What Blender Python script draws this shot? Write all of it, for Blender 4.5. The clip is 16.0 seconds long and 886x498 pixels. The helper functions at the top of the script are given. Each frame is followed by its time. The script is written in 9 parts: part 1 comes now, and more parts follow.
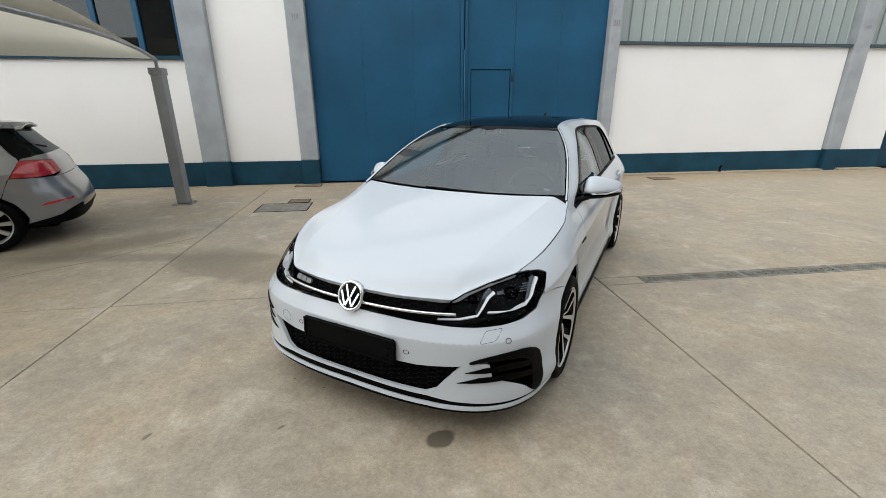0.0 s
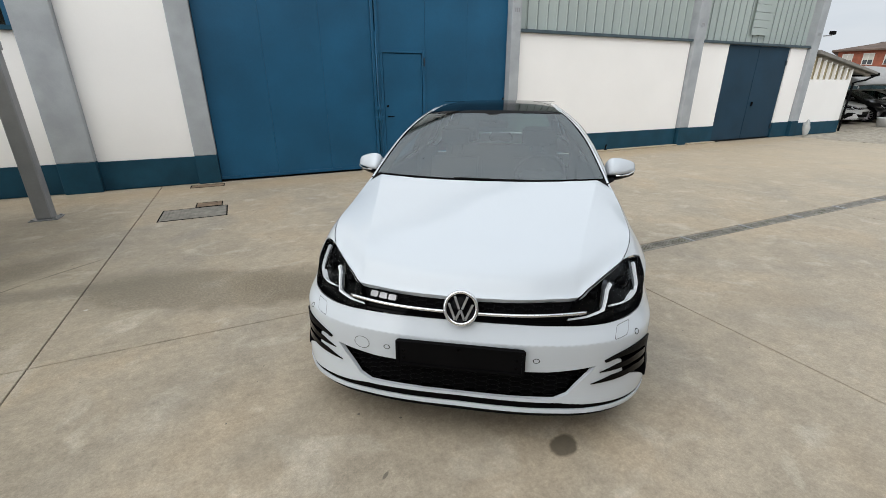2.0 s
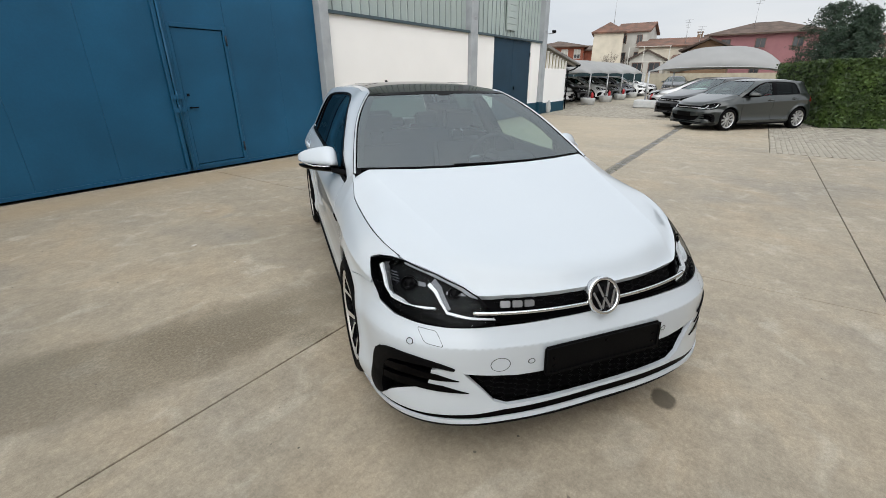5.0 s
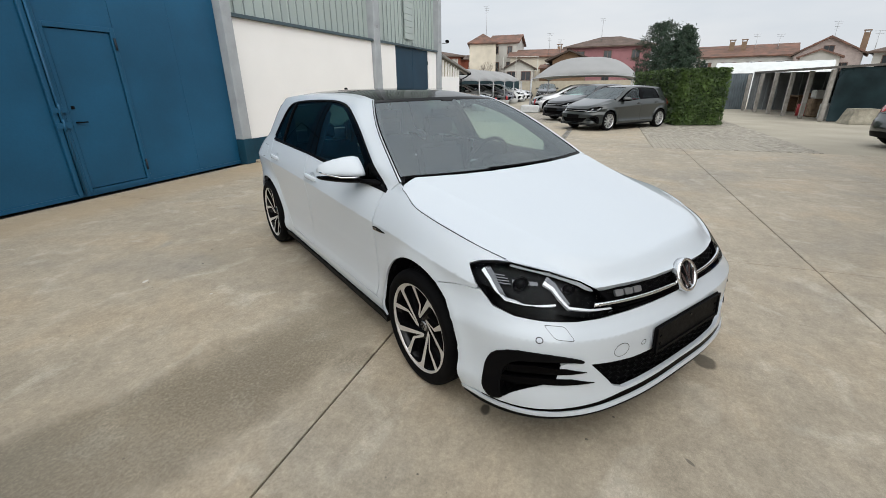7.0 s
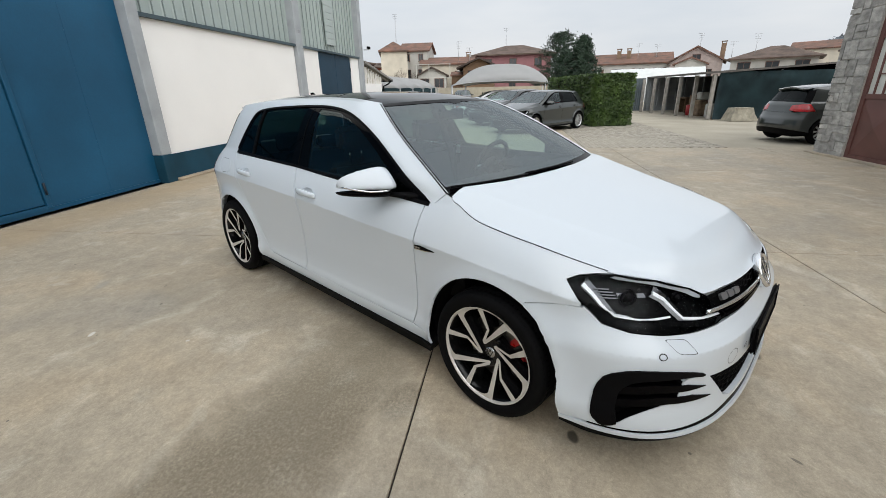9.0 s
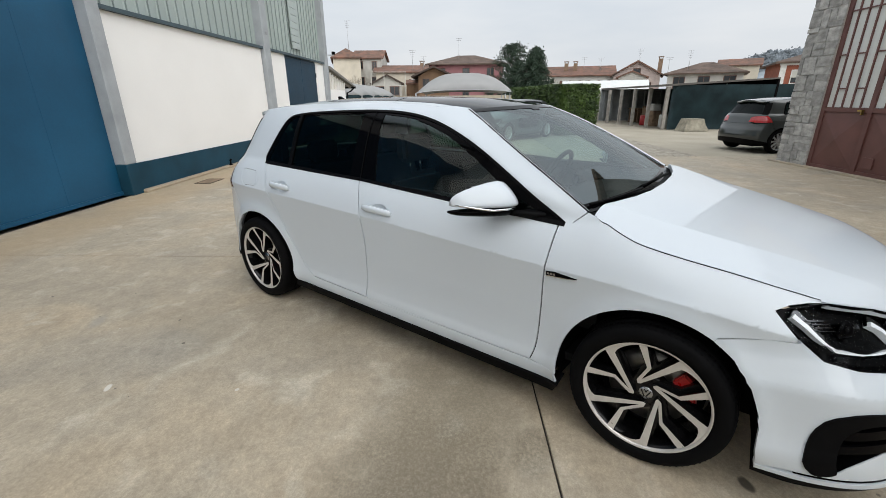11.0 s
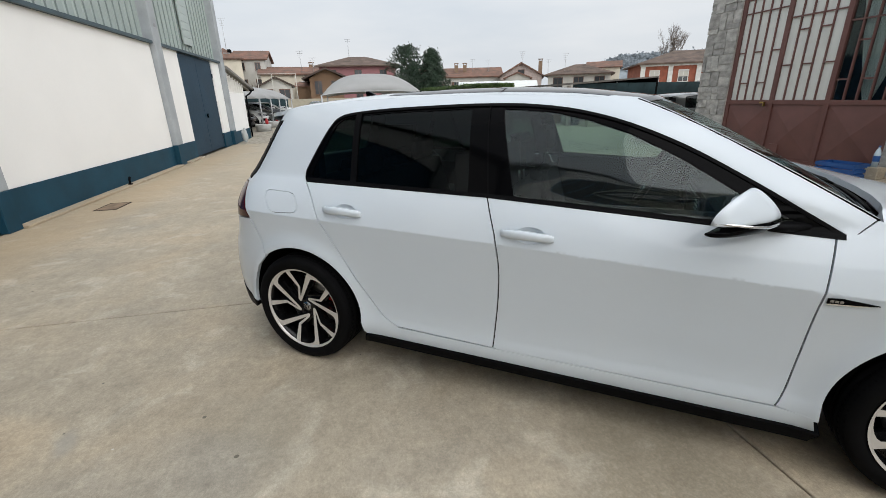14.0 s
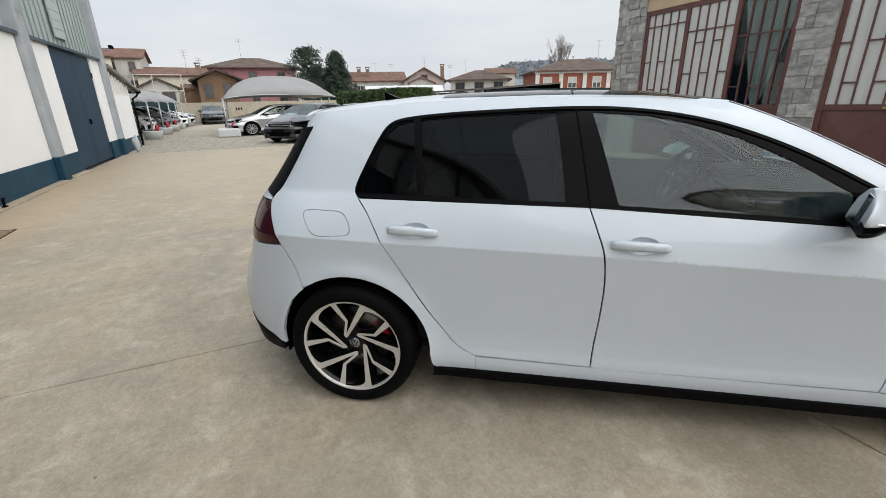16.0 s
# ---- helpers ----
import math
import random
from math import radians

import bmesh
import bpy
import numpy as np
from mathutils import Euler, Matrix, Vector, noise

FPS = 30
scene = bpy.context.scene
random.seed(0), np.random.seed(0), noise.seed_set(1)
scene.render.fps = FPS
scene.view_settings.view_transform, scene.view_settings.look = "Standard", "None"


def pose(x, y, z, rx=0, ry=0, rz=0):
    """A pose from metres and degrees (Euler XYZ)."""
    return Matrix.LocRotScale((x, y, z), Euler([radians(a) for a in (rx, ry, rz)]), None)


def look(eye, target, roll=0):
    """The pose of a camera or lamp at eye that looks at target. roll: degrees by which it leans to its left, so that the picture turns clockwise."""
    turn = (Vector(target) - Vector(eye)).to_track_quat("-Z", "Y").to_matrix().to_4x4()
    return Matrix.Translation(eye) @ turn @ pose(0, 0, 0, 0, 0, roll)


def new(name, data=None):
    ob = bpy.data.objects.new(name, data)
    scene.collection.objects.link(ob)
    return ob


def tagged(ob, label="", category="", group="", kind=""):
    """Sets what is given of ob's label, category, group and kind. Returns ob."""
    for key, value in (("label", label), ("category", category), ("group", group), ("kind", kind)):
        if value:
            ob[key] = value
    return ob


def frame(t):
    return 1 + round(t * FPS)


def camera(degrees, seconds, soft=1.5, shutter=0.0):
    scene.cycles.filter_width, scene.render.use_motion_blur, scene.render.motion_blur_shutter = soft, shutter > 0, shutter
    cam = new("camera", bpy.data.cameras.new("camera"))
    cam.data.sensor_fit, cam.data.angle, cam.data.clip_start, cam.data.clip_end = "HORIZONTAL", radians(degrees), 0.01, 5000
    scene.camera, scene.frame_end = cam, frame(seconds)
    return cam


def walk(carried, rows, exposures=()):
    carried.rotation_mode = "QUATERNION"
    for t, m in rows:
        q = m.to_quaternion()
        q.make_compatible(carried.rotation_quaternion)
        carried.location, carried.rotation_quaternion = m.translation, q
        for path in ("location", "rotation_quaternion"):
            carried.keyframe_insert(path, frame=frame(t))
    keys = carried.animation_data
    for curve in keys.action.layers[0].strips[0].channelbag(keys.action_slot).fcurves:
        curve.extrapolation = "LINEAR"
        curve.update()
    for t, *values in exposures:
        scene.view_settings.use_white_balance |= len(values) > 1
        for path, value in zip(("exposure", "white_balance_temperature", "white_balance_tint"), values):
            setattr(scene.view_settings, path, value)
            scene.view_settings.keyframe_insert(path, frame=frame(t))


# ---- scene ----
cam = camera(92.4, 16.0, soft=0.65)
PATH = [
    (0, (0.181, 0.098, 1.58), (0.117, 1.989, 0.931), -0.3),
    (0.5, (-0.08, 0.17, 1.573), (-0.019, 2.056, 0.908), -0.1),
    (1, (-0.309, 0.337, 1.572), (-0.107, 2.208, 0.893), -0.1),
    (1.5, (-0.555, 0.417, 1.551), (-0.207, 2.261, 0.858), -0.2),
    (2, (-0.84, 0.458, 1.562), (-0.343, 2.263, 0.857), -0.3),
    (2.5, (-1.019, 0.599, 1.528), (-0.372, 2.352, 0.815), -0.5),
    (3, (-1.2, 0.746, 1.519), (-0.403, 2.435, 0.802), -0.6),
    (3.5, (-1.448, 0.882, 1.516), (-0.504, 2.491, 0.794), -0.6),
    (4, (-1.626, 1.011, 1.505), (-0.538, 2.523, 0.775), -0.6),
    (4.5, (-1.742, 1.199, 1.502), (-0.525, 2.6, 0.757), -0.4),
    (7, (-2.387, 2.094, 1.492), (-0.761, 3.007, 0.768), -0.6),
    (7.5, (-2.431, 2.253, 1.474), (-0.75, 3.064, 0.758), -0.6),
    (8, (-2.384, 2.429, 1.467), (-0.659, 3.15, 0.756), -0.8),
    (8.5, (-2.423, 2.607, 1.464), (-0.668, 3.255, 0.758), -1.2),
    (11, (-2.323, 3.652, 1.45), (-0.476, 4.025, 0.78), -0.4),
    (11.5, (-2.208, 3.835, 1.431), (-0.351, 4.158, 0.765), -0.4),
    (12, (-2.131, 4.023, 1.438), (-0.263, 4.293, 0.775), -0.4),
    (12.5, (-2.114, 4.27, 1.438), (-0.238, 4.477, 0.777), -0.6),
    (13, (-2.039, 4.465, 1.425), (-0.155, 4.589, 0.766), -0.9),
    (13.5, (-1.894, 4.661, 1.428), (-0.008, 4.686, 0.764), -1.2),
    (14, (-1.81, 4.891, 1.412), (0.073, 4.81, 0.744), -1.4),
    (14.5, (-1.76, 5.109, 1.421), (0.114, 4.917, 0.75), -1.5),
    (15, (-1.626, 5.251, 1.413), (0.234, 4.95, 0.741), -1.7),
    (15.5, (-1.502, 5.404, 1.416), (0.339, 4.996, 0.748), -1.5),
    (16, (-1.456, 5.627, 1.42), (0.367, 5.133, 0.76), -1.2),
]
walk(cam, [(t, look(eye, target, roll)) for t, eye, target, roll in PATH])

# ---- overcast sky and one wide, weak sun ----
SUN_DIR = Vector((-0.64, -0.575, 0.53)).normalized()      # towards the sun
world = bpy.data.worlds.new("overcast")
scene.world = world
world.use_nodes = True
wn, wl = world.node_tree.nodes, world.node_tree.links
wn.clear()
w_out = wn.new("ShaderNodeOutputWorld")
w_bg = wn.new("ShaderNodeBackground")
w_sky = wn.new("ShaderNodeTexSky")
w_sky.sky_type, w_sky.sun_disc = "NISHITA", False
w_sky.sun_elevation = math.asin(SUN_DIR.z)
w_sky.sun_rotation = math.atan2(SUN_DIR.x, SUN_DIR.y)
w_sky.air_density, w_sky.dust_density = 1.0, 5.0
w_hsv = wn.new("ShaderNodeHueSaturation")
w_hsv.inputs["Saturation"].default_value = 0.15
w_hsv.inputs["Value"].default_value = 0.10
wl.new(w_sky.outputs[0], w_hsv.inputs["Color"])
w_tc = wn.new("ShaderNodeTexCoord")
w_map = wn.new("ShaderNodeMapping")
w_map.inputs["Scale"].default_value = (1.0, 1.0, 4.5)
wl.new(w_tc.outputs["Generated"], w_map.inputs["Vector"])
w_noise = wn.new("ShaderNodeTexNoise")
w_noise.inputs["Scale"].default_value, w_noise.inputs["Detail"].default_value = 1.9, 5.0
wl.new(w_map.outputs[0], w_noise.inputs["Vector"])
w_ramp = wn.new("ShaderNodeValToRGB")
w_ramp.color_ramp.elements[0].position, w_ramp.color_ramp.elements[0].color = 0.35, (0.70, 0.765, 0.835, 1)
w_ramp.color_ramp.elements[1].position, w_ramp.color_ramp.elements[1].color = 0.68, (0.87, 0.90, 0.93, 1)
wl.new(w_noise.outputs["Fac"], w_ramp.inputs["Fac"])
w_mix = wn.new("ShaderNodeMix")
w_mix.data_type = "RGBA"
w_mix.inputs["Factor"].default_value = 0.88
wl.new(w_hsv.outputs[0], w_mix.inputs[6])
wl.new(w_ramp.outputs[0], w_mix.inputs[7])
# an overcast sky is brighter towards the zenith than at the horizon
w_sep = wn.new("ShaderNodeSeparateXYZ")
wl.new(w_tc.outputs["Generated"], w_sep.inputs[0])
w_up = wn.new("ShaderNodeMapRange")
w_up.inputs["To Min"].default_value, w_up.inputs["To Max"].default_value = 0.95, 1.45
wl.new(w_sep.outputs["Z"], w_up.inputs["Value"])
w_lum = wn.new("ShaderNodeVectorMath")
w_lum.operation = "SCALE"
wl.new(w_mix.outputs[2], w_lum.inputs[0])
wl.new(w_up.outputs[0], w_lum.inputs["Scale"])
wl.new(w_lum.outputs[0], w_bg.inputs["Color"])
w_bg.inputs["Strength"].default_value = 0.99
wl.new(w_bg.outputs[0], w_out.inputs["Surface"])
sun = new("sun", bpy.data.lights.new("sun", "SUN"))
sun.data.energy, sun.data.angle, sun.data.color = 3.0, radians(105), (1.0, 0.985, 0.955)
sun.matrix_world = look((0, 0, 30), Vector((0, 0, 30)) - SUN_DIR)
scene.view_settings.exposure = 0.0

# ---- materials ----
MATS = {}


def mat(name, color, rough=0.6, metal=0.0, vary=0.12, scale=3.0, fine=40.0, bump=0.0, bump_scale=80.0, coat=0.0,
        tint=None, spec=0.5, island=0.0, stretch=(1, 1, 1), rough_vary=0.1, emit=0.0, by_object=0.0):
    """A surface with two scales of colour variation, rough patches and fine relief, in the object's own metres."""
    if name in MATS:
        return MATS[name]
    m = bpy.data.materials.new(name)
    m.use_nodes = True
    n, l = m.node_tree.nodes, m.node_tree.links
    b = n["Principled BSDF"]
    b.inputs["Metallic"].default_value, b.inputs["Roughness"].default_value = metal, rough
    b.inputs["Specular IOR Level"].default_value, b.inputs["Coat Weight"].default_value = spec, coat
    b.inputs["Coat Roughness"].default_value = 0.02
    tc = n.new("ShaderNodeTexCoord")
    mp = n.new("ShaderNodeMapping")
    mp.inputs["Scale"].default_value = stretch
    l.new(tc.outputs["Object"], mp.inputs["Vector"])

    def noise_tex(s, detail):
        t = n.new("ShaderNodeTexNoise")
        t.inputs["Scale"].default_value, t.inputs["Detail"].default_value = s, detail
        l.new(mp.outputs[0], t.inputs["Vector"])
        return t

    big, small = noise_tex(scale, 6.0), noise_tex(fine, 4.0)
    c = Vector(color)
    other = Vector(tint) if tint else c * (1 - 2 * vary)
    ramp = n.new("ShaderNodeValToRGB")
    ramp.color_ramp.elements[0].position, ramp.color_ramp.elements[1].position = 0.3, 0.72
    ramp.color_ramp.elements[0].color = (*other, 1)
    ramp.color_ramp.elements[1].color = (*(c * (1 + vary * 0.6)), 1)
    l.new(big.outputs["Fac"], ramp.inputs["Fac"])
    last = ramp.outputs[0]

    def shade(fac_socket, amount, colour):
        mr = n.new("ShaderNodeMapRange")
        mr.inputs["To Min"].default_value, mr.inputs["To Max"].default_value = 1 - amount, 1 + amount
        l.new(fac_socket, mr.inputs["Value"])
        mul = n.new("ShaderNodeVectorMath")
        mul.operation = "SCALE"
        l.new(colour, mul.inputs[0])
        l.new(mr.outputs[0], mul.inputs["Scale"])
        return mul.outputs[0]

    last = shade(small.outputs["Fac"], vary * 0.9, last)
    if island:
        g = n.new("ShaderNodeNewGeometry")
        last = shade(g.outputs["Random Per Island"], island, last)
    if by_object:
        oi = n.new("ShaderNodeObjectInfo")
        last = shade(oi.outputs["Random"], by_object, last)
    l.new(last, b.inputs["Base Color"])
    mr = n.new("ShaderNodeMapRange")
    mr.inputs["To Min"].default_value, mr.inputs["To Max"].default_value = max(0.02, rough - rough_vary), min(1, rough + rough_vary)
    l.new(small.outputs["Fac"], mr.inputs["Value"])
    l.new(mr.outputs[0], b.inputs["Roughness"])
    if bump:
        bt = noise_tex(bump_scale, 5.0)
        bp = n.new("ShaderNodeBump")
        bp.inputs["Strength"].default_value, bp.inputs["Distance"].default_value = 1.0, bump
        l.new(bt.outputs["Fac"], bp.inputs["Height"])
        l.new(bp.outputs[0], b.inputs["Normal"])
    if emit:
        b.inputs["Emission Color"].default_value, b.inputs["Emission Strength"].default_value = (*color, 1), emit
    MATS[name] = m
    return m


def glass_mat(name, tint, gloss=1.0, rough=0.0, ior=1.6, graze=1.0):
    """A thin pane: light passes tinted and a part is mirrored, more so at grazing angles."""
    if name in MATS:
        return MATS[name]
    m = bpy.data.materials.new(name)
    m.use_nodes = True
    n, l = m.node_tree.nodes, m.node_tree.links
    n.clear()
    out, mix, tr, gl, lw = (n.new("ShaderNode" + k) for k in ("OutputMaterial", "MixShader", "BsdfTransparent", "BsdfGlossy", "LayerWeight"))
    tr.inputs["Color"].default_value = (*tint, 1)
    gl.inputs["Roughness"].default_value = rough
    gl.inputs["Color"].default_value = (gloss * 0.93, gloss, gloss * 1.02, 1)
    # gloss grows towards grazing angles, alike from both sides of the pane
    r0 = ((ior - 1) / (ior + 1)) ** 2
    lw.inputs["Blend"].default_value = 0.5
    pw, fr = n.new("ShaderNodeMath"), n.new("ShaderNodeMath")
    pw.operation, fr.operation = "POWER", "MULTIPLY_ADD"
    l.new(lw.outputs["Facing"], pw.inputs[0])
    pw.inputs[1].default_value = 5.0
    l.new(pw.outputs[0], fr.inputs[0])
    fr.inputs[1].default_value, fr.inputs[2].default_value = (1 - r0) * graze, r0
    l.new(fr.outputs[0], mix.inputs["Fac"])
    l.new(tr.outputs[0], mix.inputs[1])
    l.new(gl.outputs[0], mix.inputs[2])
    l.new(mix.outputs[0], out.inputs["Surface"])
    MATS[name] = m
    return m


def concrete_mat():
    """Power-floated yard concrete: warm grey with broad stains, damp darker patches, fine speckle and scratches."""
    m = mat("yard_concrete", (0.425, 0.362, 0.272), rough=0.62, vary=0.07, scale=0.55, fine=55, bump=0.0012, bump_scale=140,
            tint=(0.350, 0.300, 0.228), rough_vary=0.16)
    n, l = m.node_tree.nodes, m.node_tree.links
    b = n["Principled BSDF"]
    tc = n.new("ShaderNodeTexCoord")
    last = b.inputs["Base Color"].links[0].from_socket

    def blot(place, size, low, high, colour, fac, detail=8.0, noise_scale=1.6, warp=0.5, grain=0.0):
        nonlocal last
        mp = n.new("ShaderNodeMapping")
        mp.vector_type = "TEXTURE"
        mp.inputs["Location"].default_value, mp.inputs["Scale"].default_value = (*place[:2], 0), (*size, 1)
        mp.inputs["Rotation"].default_value = (0, 0, radians(place[2] if len(place) > 2 else 0))
        l.new(tc.outputs["Object"], mp.inputs["Vector"])
        nz = n.new("ShaderNodeTexNoise")
        nz.inputs["Scale"].default_value, nz.inputs["Detail"].default_value = noise_scale, detail
        l.new(tc.outputs["Object"], nz.inputs["Vector"])
        ad = n.new("ShaderNodeVectorMath")
        ad.operation = "MULTIPLY_ADD"
        l.new(nz.outputs["Color"], ad.inputs[0])
        ad.inputs[1].default_value = (warp, warp, 0)
        l.new(mp.outputs[0], ad.inputs[2])
        sb = n.new("ShaderNodeVectorMath")
        sb.operation = "SUBTRACT"
        l.new(ad.outputs[0], sb.inputs[0])
        sb.inputs[1].default_value = (warp / 2, warp / 2, 0)
        fl = n.new("ShaderNodeVectorMath")
        fl.operation = "MULTIPLY"
        l.new(sb.outputs[0], fl.inputs[0])
        fl.inputs[1].default_value = (1, 1, 0)
        ln = n.new("ShaderNodeVectorMath")
        ln.operation = "LENGTH"
        l.new(fl.outputs[0], ln.inputs[0])
        mr = n.new("ShaderNodeMapRange")
        mr.interpolation_type = "SMOOTHSTEP"
        mr.inputs["From Min"].default_value, mr.inputs["From Max"].default_value = low, high
        mr.inputs["To Min"].default_value, mr.inputs["To Max"].default_value = fac, 0
        l.new(ln.outputs["Value"], mr.inputs["Value"])
        facs = mr.outputs[0]
        if grain:
            g = n.new("ShaderNodeTexNoise")
            g.inputs["Scale"].default_value, g.inputs["Detail"].default_value = 55.0, 8.0
            g.inputs["Roughness"].default_value = 0.8
            l.new(tc.outputs["Object"], g.inputs["Vector"])
            gm = n.new("ShaderNodeMapRange")
            gm.inputs["From Min"].default_value, gm.inputs["From Max"].default_value = 0.40, 0.58
            gm.inputs["To Min"].default_value = 1 - grain
            l.new(g.outputs["Fac"], gm.inputs["Value"])
            mu = n.new("ShaderNodeMath")
            mu.operation = "MULTIPLY"
            l.new(facs, mu.inputs[0])
            l.new(gm.outputs[0], mu.inputs[1])
            facs = mu.outputs[0]
        mx = n.new("ShaderNodeMix")
        mx.data_type = "RGBA"
        l.new(facs, mx.inputs["Factor"])
        l.new(last, mx.inputs[6])
        mx.inputs[7].default_value = (*colour, 1)
        last = mx.outputs[2]

    def layer(scale, detail, roughness, low, high, floor, ceil):
        """Multiply the colour by a noise, stretched between two levels."""
        nonlocal last
        nz = n.new("ShaderNodeTexNoise")
        nz.inputs["Scale"].default_value, nz.inputs["Detail"].default_value, nz.inputs["Roughness"].default_value = scale, detail, roughness
        l.new(tc.outputs["Object"], nz.inputs["Vector"])
        mr = n.new("ShaderNodeMapRange")
        mr.inputs["From Min"].default_value, mr.inputs["From Max"].default_value = low, high
        mr.inputs["To Min"].default_value, mr.inputs["To Max"].default_value = floor, ceil
        l.new(nz.outputs["Fac"], mr.inputs["Value"])
        mu = n.new("ShaderNodeVectorMath")
        mu.operation = "SCALE"
        l.new(last, mu.inputs[0])
        l.new(mr.outputs[0], mu.inputs["Scale"])
        last = mu.outputs[0]

    def tone(scale, detail, low, high, colour, fac):
        """Blend towards a second tone where a noise is high."""
        nonlocal last
        nz = n.new("ShaderNodeTexNoise")
        nz.inputs["Scale"].default_value, nz.inputs["Detail"].default_value = scale, detail
        nz.inputs["Distortion"].default_value = 0.6
        l.new(tc.outputs["Object"], nz.inputs["Vector"])
        mr = n.new("ShaderNodeMapRange")
        mr.inputs["From Min"].default_value, mr.inputs["From Max"].default_value = low, high
        mr.inputs["To Min"].default_value, mr.inputs["To Max"].default_value = 0.0, fac
        l.new(nz.outputs["Fac"], mr.inputs["Value"])
        mx = n.new("ShaderNodeMix")
        mx.data_type = "RGBA"
        l.new(mr.outputs[0], mx.inputs["Factor"])
        l.new(last, mx.inputs[6])
        mx.inputs[7].default_value = (*colour, 1)
        last = mx.outputs[2]

    tone(1.1, 9, 0.50, 0.72, (0.45, 0.345, 0.225), 0.50)          # ochre washes
    tone(0.8, 9, 0.54, 0.70, (0.29, 0.265, 0.225), 0.60)          # dull grey traffic film
    tone(3.3, 11, 0.56, 0.70, (0.56, 0.51, 0.42), 0.50)          # scoured, paler skin
    layer(9.0, 12, 0.76, 0.3, 0.7, 0.81, 1.16)
    layer(28.0, 8, 0.72, 0.3, 0.7, 0.85, 1.15)
    layer(2.6, 10, 0.62, 0.32, 0.68, 0.90, 1.08)
    layer(75.0, 4, 0.7, 0.3, 0.7, 0.84, 1.15)
    layer(230.0, 2, 0.5, 0.3, 0.7, 0.90, 1.09)
    # damp, open-grained band that crosses the slab beside the car
    blot((-3.05, -4.93, -22), (1.15, 0.42), 0.70, 1.08, (0.170, 0.138, 0.092), 0.72, noise_scale=5.5, warp=0.75, detail=14.0, grain=0.6)
    blot((-2.35, -5.12, -30), (0.62, 0.40), 0.60, 1.12, (0.165, 0.136, 0.092), 0.70, noise_scale=6.0, warp=0.8, detail=14.0, grain=0.66)
    blot((-1.82, -5.22, -8), (0.50, 0.40), 0.45, 1.15, (0.215, 0.178, 0.122), 0.62, noise_scale=6.5, warp=0.9, detail=14.0, grain=0.75)
    blot((-2.12, -5.62, -10), (0.20, 0.10), 0.50, 1.10, (0.165, 0.138, 0.097), 0.66, noise_scale=9.0, warp=0.9, detail=12.0, grain=0.7)
    blot((-4.7, -4.42, -6), (1.5, 0.17), 0.4, 1.1, (0.18, 0.16, 0.125), 0.62, noise_scale=2.2, warp=0.6, grain=0.4)
    blot((-6.5, -4.6, 4), (2.6, 0.9), 0.3, 1.2, (0.24, 0.21, 0.165), 0.30, noise_scale=1.2, grain=0.5)
    blot((-1.15, -3.62, 40), (0.55, 0.26), 0.2, 1.1, (0.25, 0.225, 0.175), 0.45, noise_scale=5.0, warp=0.9, grain=0.95)
    blot((-1.04, -2.79, 15), (0.11, 0.06), 0.3, 1.1, (0.27, 0.26, 0.235), 0.5, noise_scale=7)
    blot((1.0, -7.15, 0), (0.75, 0.42), 0.35, 1.1, (0.24, 0.21, 0.165), 0.45, noise_scale=3.5, warp=0.8, grain=0.7)
    blot((0.1, -7.35, 30), (0.5, 0.15), 0.2, 1.1, (0.26, 0.23, 0.185), 0.35, noise_scale=4.0, warp=0.8, grain=0.6)
    blot((3.6, -6.9, 0), (0.5, 0.35), 0.3, 1.1, (0.22, 0.19, 0.15), 0.30, warp=0.8, grain=0.5)
    # damp, brown ground and a wandering crack by the near canopy
    blot((-5.70, -3.28, 45.8), (1.6, 1), 0.3, 1.2, (0.30, 0.25, 0.185), 0.32, noise_scale=1.3, warp=0.7, grain=0.6)
    blot((-4.95, -3.96, 38.8), (1.15, 0.38), 0.3, 1.1, (0.15, 0.128, 0.095), 0.72, noise_scale=2.6, warp=0.8, grain=0.45)
    blot((-3.51, -4.57, -17.2), (0.68, 0.4), 0.35, 1.1, (0.185, 0.162, 0.122), 0.72, noise_scale=3.4, warp=0.7, grain=0.55)
    blot((-5.74, -1.96, 10.8), (1.3, 0.5), 0.2, 1.1, (0.25, 0.21, 0.16), 0.40, noise_scale=1.8, warp=0.9, grain=0.6)
    blot((-2.63, -6.87, 52.8), (0.42, 0.16), 0.2, 1.1, (0.26, 0.225, 0.17), 0.5, noise_scale=5, warp=0.8, grain=0.8)
    blot((-5.27, -4.80, 37.9211), (0.239, 0.012), 0.5, 1.05, (0.075, 0.064, 0.048), 0.8, noise_scale=2.0, warp=0.0, grain=0.3)
    blot((-4.95, -4.58, 32.6779), (0.243, 0.012), 0.5, 1.05, (0.075, 0.064, 0.048), 0.8, noise_scale=2.0, warp=0.0, grain=0.3)
    blot((-4.64, -4.29, 49.8362), (0.292, 0.012), 0.5, 1.05, (0.075, 0.064, 0.048), 0.8, noise_scale=2.0, warp=0.0, grain=0.3)
    blot((-4.25, -3.91, 41.7061), (0.387, 0.012), 0.5, 1.05, (0.075, 0.064, 0.048), 0.8, noise_scale=2.0, warp=0.0, grain=0.3)
    # oil spots and pale splashes
    blot((-1.465, -7.52, 20), (0.085, 0.066), 0.72, 1.0, (0.085, 0.070, 0.048), 0.85, warp=0.6, noise_scale=12)
    blot((-2.25, -6.44, 10), (0.045, 0.030), 0.6, 1.0, (0.055, 0.047, 0.036), 0.9, warp=0.7, noise_scale=18)
